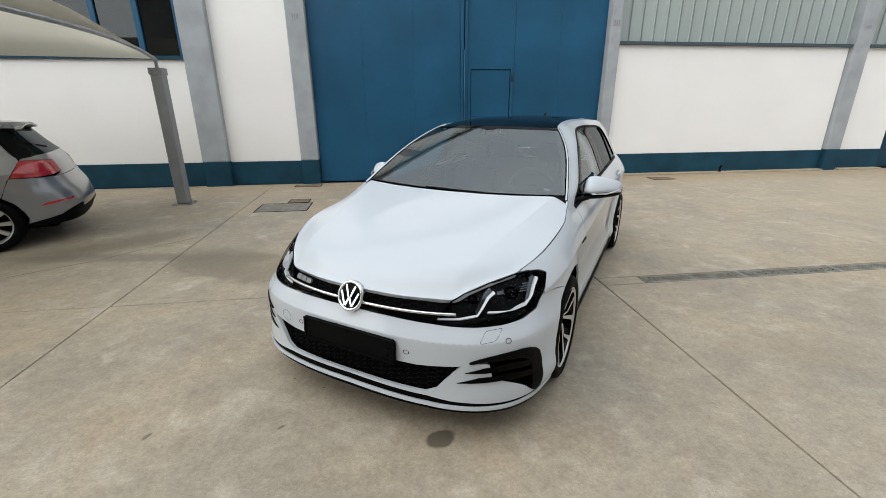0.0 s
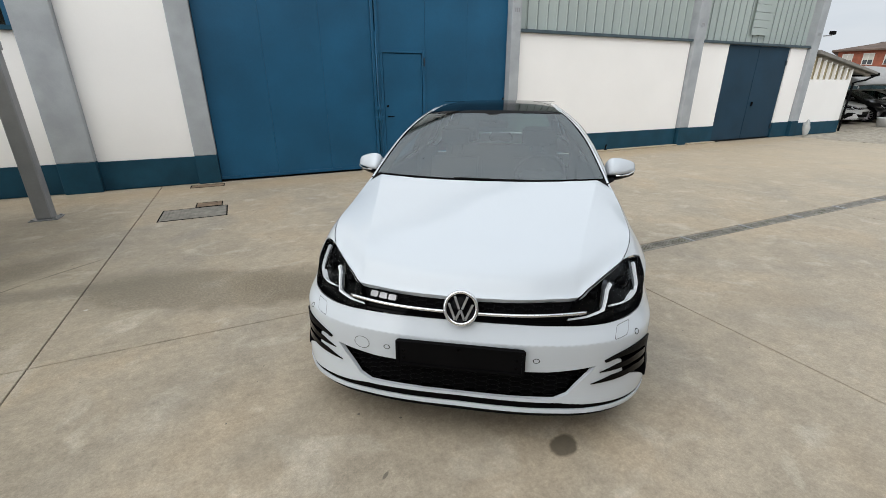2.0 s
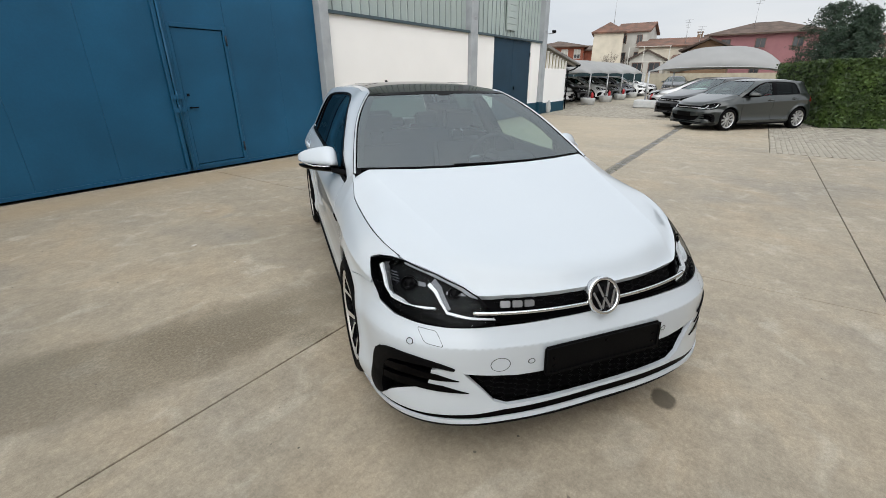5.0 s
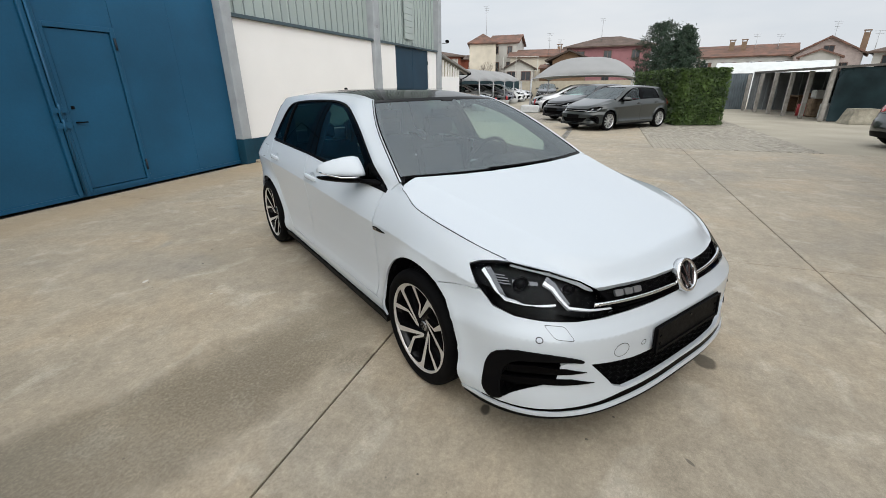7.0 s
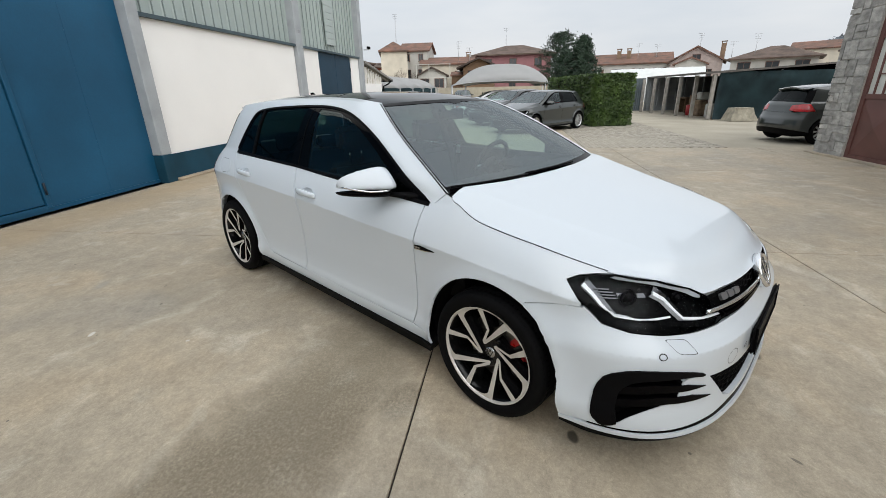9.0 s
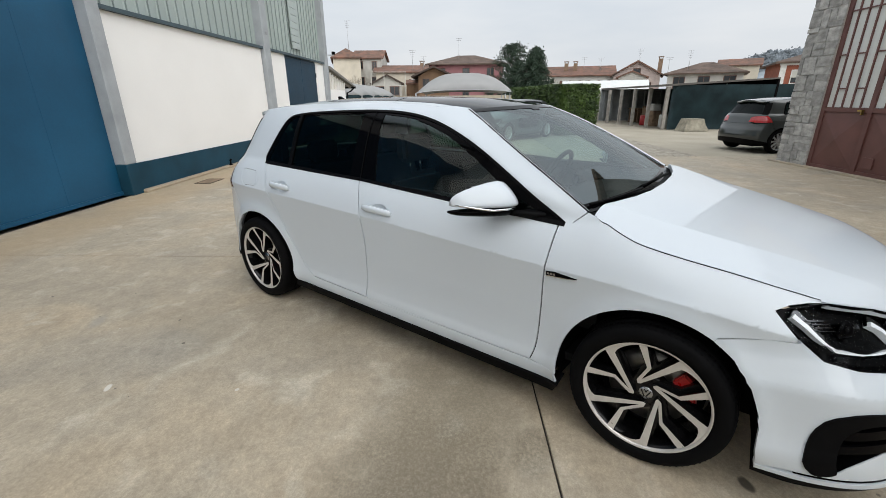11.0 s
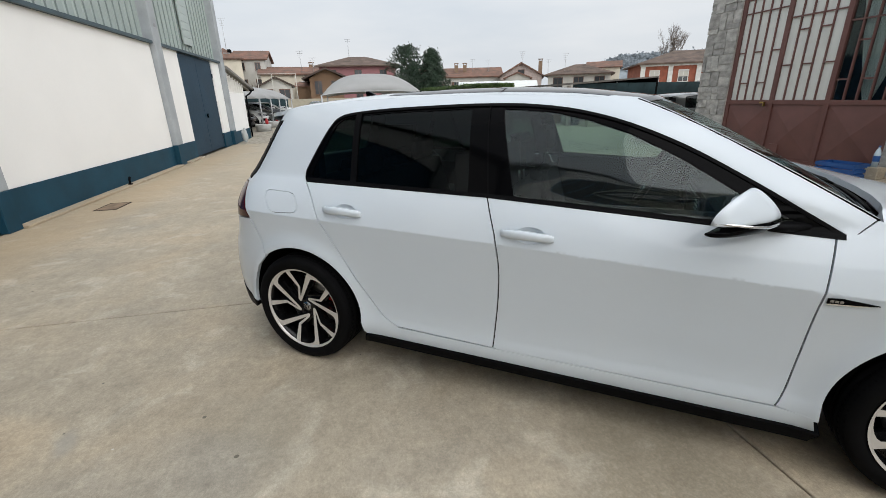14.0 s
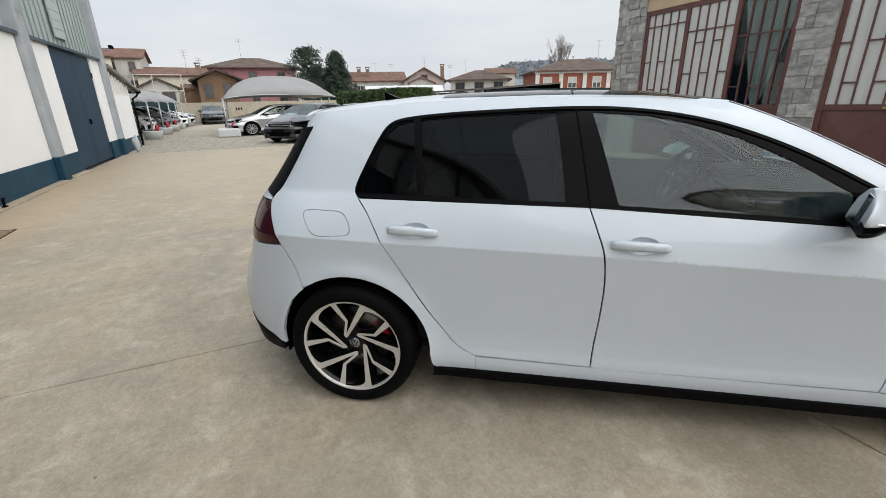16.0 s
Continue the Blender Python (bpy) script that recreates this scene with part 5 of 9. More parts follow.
def soften(poly, times=2):
    """Round the corners of an outline."""
    for _ in range(times):
        poly = [q for (a, b), (c, d) in zip(poly, poly[1:] + poly[:1]) for q in ((a + (c - a) * 0.22, b + (d - b) * 0.22), (a + (c - a) * 0.78, b + (d - b) * 0.78))]
    return poly


FOG = soften(FOG_RAW, 1)
GR_LOW_half = [(0, 0.416), (-0.30, 0.418)] + [na(*p) for p in ((2.131, -0.586, 0.437), (2.160, -0.518, 0.356), (2.178, -0.472, 0.305), (2.190, -0.425, 0.282))] + [(0, 0.282)]
GR_LOW = both(GR_LOW_half)
sheet("front_bumper", skin(both(bumper_half), nose_map, step=0.026, rows=[(a, z) for a in np.arange(-0.95, 0.96, 0.012) for z in (0.54, 0.552, 0.564, 0.576, 0.588, 0.60, 0.612)], holes=[GR_LOW, FOG, [(-a, z) for a, z in FOG]], depth=0.02, flip=False), P_WHITE, car, "white sculpted front bumper")


def strip_poly(line, drop):
    """A band under a line; drop: depth by point."""
    return line + [(a, z - d) for (a, z), d in list(zip(line, drop))[::-1]]


LL = [(a, z - 0.003) for a, z in low_line[1:]]
LL_full = LL + [(-a, z) for a, z in LL[::-1][1:]]
d1 = [0.010, 0.010, 0.012, 0.017, 0.024, 0.026]
sheet("splitter", skin(strip_poly(LL_full, d1 + d1[::-1][1:]), nose_map, step=0.03, edge_step=0.015, lift=-0.004, depth=0.02), P_GLOSS, car, "gloss black splitter blade")
L2 = [(low_line[0][0], 0.2185)] + [(a, z - d - 0.002) for (a, z), d in zip(LL, d1)]
L2_full = L2 + [(-a, z) for a, z in L2[::-1][1:]]
d2 = [0.018, 0.018, 0.018, 0.018, 0.018, 0.018, 0.018]
sheet("bumper_lip", skin(strip_poly(L2_full, d2 + d2[::-1][1:]), nose_map, step=0.03, edge_step=0.012, lift=0.003, depth=0.03), P_WHITE, car, "white lower bumper lip")
L3 = [(a, z - d - 0.001) for (a, z), d in zip(L2, d2)]
L3_full = L3 + [(-a, z) for a, z in L3[::-1][1:]]
d3 = [0.03, 0.035, 0.035, 0.03, 0.022, 0.02, 0.02]
sheet("bumper_underlip", skin(strip_poly(L3_full, d3 + d3[::-1][1:]), nose_map, step=0.03, edge_step=0.012, lift=-0.006, depth=0.25), P_MATTE, car, "matte black under-lip")

# air intakes beside the number plate holder
mirrored("intake_backing", FOG, nose_map, P_MATTE, step=0.04, lift=-0.055, depth=0)
fog_c = (sum(p[0] for p in FOG) / len(FOG), sum(p[1] for p in FOG) / len(FOG))
mirrored("intake_wall", FOG, nose_map, P_MATTE, step=0.05, holes=[[(a + (fog_c[0] - a) * 0.02, z + (fog_c[1] - z) * 0.02) for a, z in FOG]], lift=-0.004, depth=0.075)
fr_in = [na(*p) for p in ((2.112, -0.622, 0.450), (2.083, -0.67, 0.462), (2.016, -0.744, 0.463), (1.932, -0.802, 0.450), (1.896, -0.819, 0.408), (1.888, -0.826, 0.35), (1.889, -0.834, 0.302), (1.898, -0.831, 0.275))]
frame_poly = soften(FOG_RAW[:6] + fr_in[1:] + FOG_RAW[12:], 1)
mirrored("intake_frame", frame_poly, nose_map, P_MATTE, "black C-shaped intake frame", step=0.025, lift=0.007, depth=0.05)
fin1 = [na(*p) for p in ((1.870, -0.825, 0.386), (1.870, -0.825, 0.416), (1.991, -0.764, 0.440), (2.078, -0.677, 0.427), (2.124, -0.600, 0.403), (2.080, -0.676, 0.402), (2.002, -0.757, 0.405))]
fin2 = [na(*p) for p in ((1.870, -0.832, 0.333), (1.870, -0.832, 0.362), (2.005, -0.757, 0.386), (2.095, -0.655, 0.378), (2.142, -0.567, 0.349), (2.097, -0.654, 0.352), (2.024, -0.741, 0.356))]
mirrored("intake_fin", fin1, nose_map, P_GLOSS, "gloss black fin", step=0.02, lift=0.005, depth=0.035)
mirrored("intake_fin", fin2, nose_map, P_GLOSS, "gloss black fin", step=0.02, lift=0.005, depth=0.035)
sheet("lower_grille", skin(GR_LOW, nose_map, step=0.05, lift=-0.05, depth=0), M_DARK, car, "black honeycomb lower grille")


def honeycomb(name, poly, pitch, lift, bar, owner, squash=0.55):
    """Hexagon bars clipped to an outline on the nose."""
    P = np.array(poly)
    x0, z0 = P.min(0)
    x1, z1 = P.max(0)
    bm = bmesh.new()
    dx, dz = pitch * 1.5, pitch * math.sqrt(3) * squash
    seen = set()
    for i in range(int((x1 - x0) / dx) + 3):
        for j in range(int((z1 - z0) / dz) + 3):
            cx, cz = x0 + i * dx, z0 + j * dz + (dz / 2 if i % 2 else 0)
            hexa = [(cx + pitch * math.cos(radians(60 * k)), cz + pitch * squash * math.sin(radians(60 * k))) for k in range(6)]
            for k in range(6):
                a, b = hexa[k], hexa[(k + 1) % 6]
                key = tuple(sorted(((round(a[0], 3), round(a[1], 3)), (round(b[0], 3), round(b[1], 3)))))
                if key in seen:
                    continue
                seen.add(key)
                if within(poly, np.array([a, b])).all():
                    q = nose_map([a, b])
                    n = np.array((0.9, 0, 0.2))
                    q = q + n * lift
                    tube(bm, [q[0], q[1]], bar, 4, cap=False)
    ob = part(name, bm, P_MATTE, owner)
    ob["kind"] = "stuff"
    return ob


honeycomb("grille_mesh", GR_LOW, 0.026, -0.024, 0.0030, car)
# upper grille between the lamps
GR_UP_half = [(0, 0.726), na(2.13, -0.18, 0.725), na(2.083, -0.40, 0.721), na(2.05, -0.492, 0.714), na(2.116, -0.446, 0.628), na(2.165, -0.2, 0.632), (0, 0.633)]
GR_UP = both(GR_UP_half)
sheet("upper_grille", skin(GR_UP, nose_map, step=0.05, lift=-0.03, depth=0), M_DARK, car, "black honeycomb upper grille")
sheet("grille_frame", skin(both([(0, 0.636), na(2.165, -0.2, 0.636), na(2.127, -0.434, 0.633), na(2.13, -0.437, 0.624), (0, 0.626)]), nose_map, step=0.03, lift=0.002, depth=0.03), P_GLOSS, car, "gloss black grille frame")
honeycomb("grille_mesh", both([(a * 0.98, z) for a, z in [(0, 0.712), na(2.083, -0.40, 0.705), na(2.06, -0.475, 0.696), na(2.10, -0.452, 0.668), (0, 0.668)]]), 0.024, -0.016, 0.0026, car)
bm = bmesh.new()
tube(bm, [nose_map([(a, 0.659)])[0] + (0.002, 0, 0) for a in np.linspace(-0.452, 0.452, 60)], 0.0082, 10)
part("chrome_strip", bm, P_CHROME, car, "bright trim strip across the grille", smooth=True)
for z0, z1, nm, mm in ((0.640, 0.6465, "lower_strip", P_GLOSS),):
    bar_ = [(0, z1), na(2.165, -0.2, z1), na(2.12, -0.432, z1 - 0.001), na(2.125, -0.433, z0), na(2.165, -0.2, z0), (0, z0)]
    sheet(nm, skin(both(bar_), nose_map, step=0.02, lift=0.001, depth=0.02), mm, car, "gloss black strip under the bright one")
# three small bright blocks in place of the model letters
for k in range(3):
    a0 = na(2.094, -0.425, 0.69)[0] + 0.040 * k
    sheet("grille_block", skin(round_poly([(a0, 0.676), (a0 + 0.033, 0.676), (a0 + 0.033, 0.699), (a0, 0.699)], 0.006), nose_map, step=0.02, lift=0.004, depth=0.012), P_LETTER, car, "small bright block on the grille")
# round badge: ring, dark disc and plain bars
badge = thing("badge", "", "")
badge.parent = car
badge.matrix_local = pose(2.170, 0, 0.684, 0, 90 - 22, 0) @ Matrix.Scale(1.06, 4)
bm = bmesh.new()
lathe(bm, [(0.0, 0.004), (0.058, 0.004), (0.058, -0.03), (0.0, -0.03)], 40, 2)
part("disc", bm, P_GLOSS, badge)
bm = bmesh.new()
lathe(bm, [(0.057, -0.02), (0.072, -0.02), (0.073, 0.003), (0.069, 0.011), (0.061, 0.011), (0.057, 0.004)], 48, 2, closed=True)
part("ring", bm, P_CHROME, badge, smooth=False)
for x0, y0, x1, y1 in ((-0.048, -0.026, 0.004, -0.006), (-0.048, 0.026, 0.004, 0.006), (-0.018, -0.049, 0.048, -0.020), (-0.018, 0.049, 0.048, 0.020), (0.006, 0.0, 0.048, -0.018), (0.006, 0.0, 0.048, 0.018)):
    bm = bmesh.new()
    d = Vector((x1 - x0, y1 - y0, 0))
    n = Vector((-d.y, d.x, 0)).normalized() * 0.0048
    v = [Vector((x0, y0, 0)) + n, Vector((x0, y0, 0)) - n, Vector((x1, y1, 0)) - n, Vector((x1, y1, 0)) + n]
    prism(bm, [(p.x, p.y) for p in v], 2, 0.003, 0.010)
    part("bar", bm, P_CHROME, badge)

# number plate holder, empty
plate_h = part("plate_holder", boxes((-0.016, 0.0, -0.272, 0.272, -0.062, 0.062), bevel=0.010), P_MATTE, car, "empty matte black number plate holder")
plate_h.matrix_local = pose(2.2265, 0, 0.471, 0, -3, 0) @ Matrix.Diagonal((1, 1.045, 1.02, 1))
part("rim", boxes((0.0, 0.006, -0.268, 0.268, 0.048, 0.058), (0.0, 0.006, -0.268, 0.268, -0.058, -0.048), (0.0, 0.006, -0.268, -0.258, -0.048, 0.048), (0.0, 0.006, 0.258, 0.268, -0.048, 0.048)), P_MATTE, plate_h)
for y, z in ((-0.235, 0.012), (-0.235, -0.022), (0.235, -0.022), (0.235, 0.012), (0, 0.036)):
    bm = bmesh.new()
    lathe(bm, [(0.0, 0.003), (0.006, 0.003), (0.007, 0.0)], 10, 0)
    ob = part("screw", bm, P_GLOSS, plate_h)
    ob.matrix_local = pose(0.001, y, z)


def ring_on_nose(name, a, z, r, w, m, lift=0.0015):
    o = [(a + r * math.cos(2 * math.pi * k / 24), z + r * math.sin(2 * math.pi * k / 24)) for k in range(24)]
    i = [(a + (r - w) * math.cos(2 * math.pi * k / 24), z + (r - w) * math.sin(2 * math.pi * k / 24)) for k in range(24)]
    return sheet(name, skin(o, nose_map, step=0.03, edge_step=0.02, holes=[i], lift=lift, depth=0.0), m, car)


for s in (-1, 1):
    for p in ((1.997, -0.753, 0.551), (2.2, -0.33, 0.475)):
        a, z = na(*p)
        ring_on_nose("parking_sensor", a * -s, z, 0.012, 0.0028, P_MATTE)
a, z = na(2.174, -0.456, 0.475)
ring_on_nose("tow_eye_cover", a, z, 0.031, 0.002, P_MATTE)
wash = [na(*p) for p in ((1.990, -0.724, 0.602), (2.044, -0.666, 0.597), (2.089, -0.651, 0.549), (2.041, -0.707, 0.556))]
wi = [(sum(p[0] for p in wash) / 4, sum(p[1] for p in wash) / 4)] * 4
wash_in = [(p[0] + (c[0] - p[0]) * 0.045, p[1] + (c[1] - p[1]) * 0.06) for p, c in zip(wash, wi)]
mirrored("washer_cover", round_poly(wash, 0.012), nose_map, P_MATTE, "", step=0.03, holes=[round_poly(wash_in, 0.012)], lift=0.001, depth=0)

# headlamps
def inset(poly, f):
    cx, cz = sum(p[0] for p in poly) / len(poly), sum(p[1] for p in poly) / len(poly)
    return [(a + (cx - a) * f, z + (cz - z) * f) for a, z in poly]


lamps = mirrored("headlamp", LAMP, nose_map, P_LAMPBLACK, "dark headlamp with two bright L-shaped light guides", step=0.04, lift=-0.045, depth=0)
mirrored("lamp_wall", LAMP, nose_map, P_GLOSS, "", owner=lamps, step=0.03, holes=[inset(LAMP, 0.035)], lift=0.0, depth=0.05)
covers = mirrored("lamp_cover", inset(LAMP, 0.02), nose_map, G_LAMP, "clear lamp cover", owner=lamps, step=0.03, lift=0.001, depth=0)
for o in covers:
    o.visible_shadow = False


def ribbon(pts, w):
    """A band of width w along a line in the nose's own coordinates."""
    L, R_ = [], []
    for i, p in enumerate(pts):
        a, b = Vector(pts[max(0, i - 1)]), Vector(pts[min(len(pts) - 1, i + 1)])
        d = (b - a).normalized()
        ww = w[i] / 2
        L.append((p[0] - d.y * ww, p[1] + d.x * ww))
        R_.append((p[0] + d.y * ww, p[1] - d.x * ww))
    return L + R_[::-1]


drl1 = [na(*p) for p in ((1.709, -0.805, 0.768), (1.753, -0.807, 0.738), (1.80, -0.805, 0.697), (1.833, -0.797, 0.668), (1.90, -0.745, 0.662), (1.985, -0.654, 0.668))]
drl2 = [na(*p) for p in ((1.918, -0.66, 0.742), (1.953, -0.643, 0.722), (1.99, -0.632, 0.688), (2.022, -0.617, 0.658), (2.07, -0.54, 0.645), (2.112, -0.445, 0.640))]
mirrored("light_guide", ribbon(drl1, [0.015, 0.012, 0.010, 0.0085, 0.007, 0.006]), nose_map, P_DRL, "white L-shaped light guide", owner=lamps, step=0.02, lift=-0.016, depth=0.025)
mirrored("light_guide", ribbon(drl2, [0.013, 0.011, 0.009, 0.008, 0.007, 0.006]), nose_map, P_DRL, "white L-shaped light guide", owner=lamps, step=0.02, lift=-0.016, depth=0.025)
for path, ww in ((drl1, 0.036), (drl2, 0.032)):
    mirrored("reflector", ribbon([(a + 0.006, z + 0.010) for a, z in path[:4]], [ww, ww * 0.8, ww * 0.6, ww * 0.35]), nose_map, P_LAMPDIM, "smoked bevelled reflector", owner=lamps, step=0.02, lift=-0.028, depth=0.012)
mirrored("lamp_bezel", ribbon([(a, z - 0.022) for a, z in drl1[3:]] + [(a, z - 0.018) for a, z in drl2[4:]], [0.018] * 5), nose_map, P_LAMPBLACK, "", owner=lamps, step=0.02, lift=-0.02, depth=0.02)
for p, r in (((1.89, -0.731, 0.712), 0.030), ((2.015, -0.578, 0.700), 0.022)):
    a, z = na(*p)
    mirrored("reflector", [(a - r * 1.7, z + r * 0.75), (a + r * 1.5, z + r * 0.75), (a + r * 1.4, z + r * 1.2), (a - r * 1.8, z + r * 1.3)], nose_map, P_LAMPDIM, "", owner=lamps, step=0.02, lift=-0.040, depth=0.0)
    for m in (0, 1):
        q = nose_map([(a, z)])[0]
        bm = bmesh.new()
        lathe(bm, [(0.0, 0.018), (r * 0.55, 0.014), (r * 0.9, 0.004), (r, -0.006), (r * 1.12, -0.006), (r * 1.15, 0.004), (r * 1.2, -0.012)], 24, 0)
        ob = part("projector_lens", bm, P_GLOSS, lamps[m])
        ob.matrix_local = pose(q[0] - 0.04, (q[1] + 0.012) * (1 if not m else -1), q[2], 0, 0, -25 if not m else 25)
for k in range(4):
    a, z = na(1.772 + 0.012 * k, -0.785, 0.757 - 0.009 * k)
    mirrored("lamp_fin", [(a - 0.020, z - 0.0018), (a + 0.030, z - 0.0018), (a + 0.030, z + 0.0018), (a - 0.020, z + 0.0018)], nose_map, P_LAMPDIM, "", owner=lamps, step=0.02, lift=-0.02, depth=0.015)

# ---- tail ----
def tx(x, z):
    """On the right-hand flank of the tail at length x."""
    return on_end(TAIL, x, -float(half_width(x, z)), z)


def ty(y, z):
    """On the tail at a distance y from the middle, to the right."""
    zs, X, Y = TAIL
    f = (z - zs[0]) / (zs[-1] - zs[0]) * (len(zs) - 1)
    j = int(min(max(f, 0), len(zs) - 2))
    row = Y[j] * (1 - f + j) + Y[j + 1] * (f - j)
    return (-int(np.argmin(np.abs(row[:150] - abs(y)))) / (X.shape[1] - 1) * A_LEN, z)


rb_low = [tx(-1.738, 0.300), tx(-1.85, 0.318), ty(0.72, 0.35), ty(0.5, 0.375), (0, 0.39)]
lampT = [tx(-1.783, 0.988), tx(-1.85, 0.985), ty(0.60, 0.975), ty(0.42, 0.955), ty(0.40, 0.83), ty(0.60, 0.806), tx(-1.86, 0.803), tx(-1.700, 0.818), tx(-1.757, 0.93)]
rb_half = [(0, 0.775), ty(0.55, 0.78), tx(-1.90, 0.790), tx(-1.697, 0.808), tx(-1.679, 0.787), tx(-1.640, 0.70), tx(-1.606, 0.612)]
rb_half += [tx(x, z) for x, z in ARCH_R[::-1] if x < -1.59 and z > 0.302][::-1] + rb_low
sheet("rear_bumper", skin(both(rb_half), tail_map, step=0.035, depth=0.02, flip=True), P_WHITE, car, "white rear bumper")
low = [(a, z - 0.004) for a, z in rb_low]
sheet("rear_diffuser", skin(both(low[::-1] + [tx(-1.748, 0.262), tx(-1.85, 0.245), ty(0.6, 0.24), (0, 0.24)]), tail_map, step=0.05, depth=0.05, lift=0.004, flip=True), P_MATTE, car, "matte black rear diffuser")
mirrored("tail_lamp", lampT, tail_map, P_TAIL, "smoked dark red tail lamp", step=0.03, lift=0.002, depth=0.02, flip=True)
gate_half = [(0, 1.035), ty(0.55, 1.03), tx(-1.80, 1.015), tx(-1.785, 0.993), tx(-1.852, 0.99), ty(0.60, 0.98), ty(0.415, 0.96), ty(0.395, 0.83), ty(0.55, 0.786), (0, 0.781)]
sheet("tailgate", skin(both(gate_half), tail_map, step=0.04, depth=0.02, flip=True), P_WHITE, car, "white tailgate")
strip = [tx(-1.600, 1.315), tx(-1.668, 1.17), tx(-1.742, 1.04), tx(-1.782, 1.006), ty(0.63, 1.02), ty(0.565, 1.15), ty(0.50, 1.30)]
mirrored("rear_side_blade", strip, tail_map, P_MATTE, "gloss black blade beside the rear window", step=0.03, lift=0.004, depth=0.02, flip=True)
rw = sheet("rear_window", skin(both([(0, 1.31), ty(0.495, 1.30), ty(0.56, 1.15), ty(0.625, 1.025), (0, 1.04)]), tail_map, step=0.05, depth=0, flip=True), G_REAR, car, "dark rear window")
rw.visible_shadow = False

# ---- mirrors, handles, side badge ----
def blob(rings, n=18):
    """A closed shell through rings of (centre, half sizes, along axis y)."""
    bm = bmesh.new()
    rs = []
    for (x, y, z), rx, rz, e in rings:
        ring = []
        for k in range(n):
            a = 2 * math.pi * k / n
            c, s = math.cos(a), math.sin(a)
            ring.append(bm.verts.new((x + rx * math.copysign(abs(c) ** e, c), y, z + rz * math.copysign(abs(s) ** e, s))))
        rs.append(ring)
    for A, B in zip(rs, rs[1:]):
        for k in range(n):
            bm.faces.new((A[k], A[(k + 1) % n], B[(k + 1) % n], B[k])).smooth = True
    bm.faces.new(rs[0]), bm.faces.new(rs[-1])
    bmesh.ops.recalc_face_normals(bm, faces=bm.faces)
    return bm


def flip_y(bm, s):
    if s > 0:
        for v in bm.verts:
            v.co.y = -v.co.y
        bmesh.ops.reverse_faces(bm, faces=bm.faces)
    return bm


def loft(sections, ys, n_round=5):
    """A closed body through (x, z) outlines standing at the given y."""
    bm = bmesh.new()
    rs = []
    for (poly, k, dx, dz), y in zip(sections, ys):
        cx, cz = sum(p[0] for p in poly) / len(poly), sum(p[1] for p in poly) / len(poly)
        cx, cz = min(p[0] for p in poly), min(p[1] for p in poly)      # rear edge and underside stay straight
        rp = round_poly([(cx + (px - cx) * k + dx, cz + (pz - cz) * k ** 0.85 + dz) for px, pz in poly], 0.035 * k, n_round)
        rs.append([bm.verts.new((px, y, pz)) for px, pz in rp])
    m = len(rs[0])
    for A, B in zip(rs, rs[1:]):
        for k in range(m):
            bm.faces.new((A[k], A[(k + 1) % m], B[(k + 1) % m], B[k])).smooth = True
    bm.faces.new(rs[0]), bm.faces.new(rs[-1])
    bmesh.ops.recalc_face_normals(bm, faces=bm.faces)
    return bm


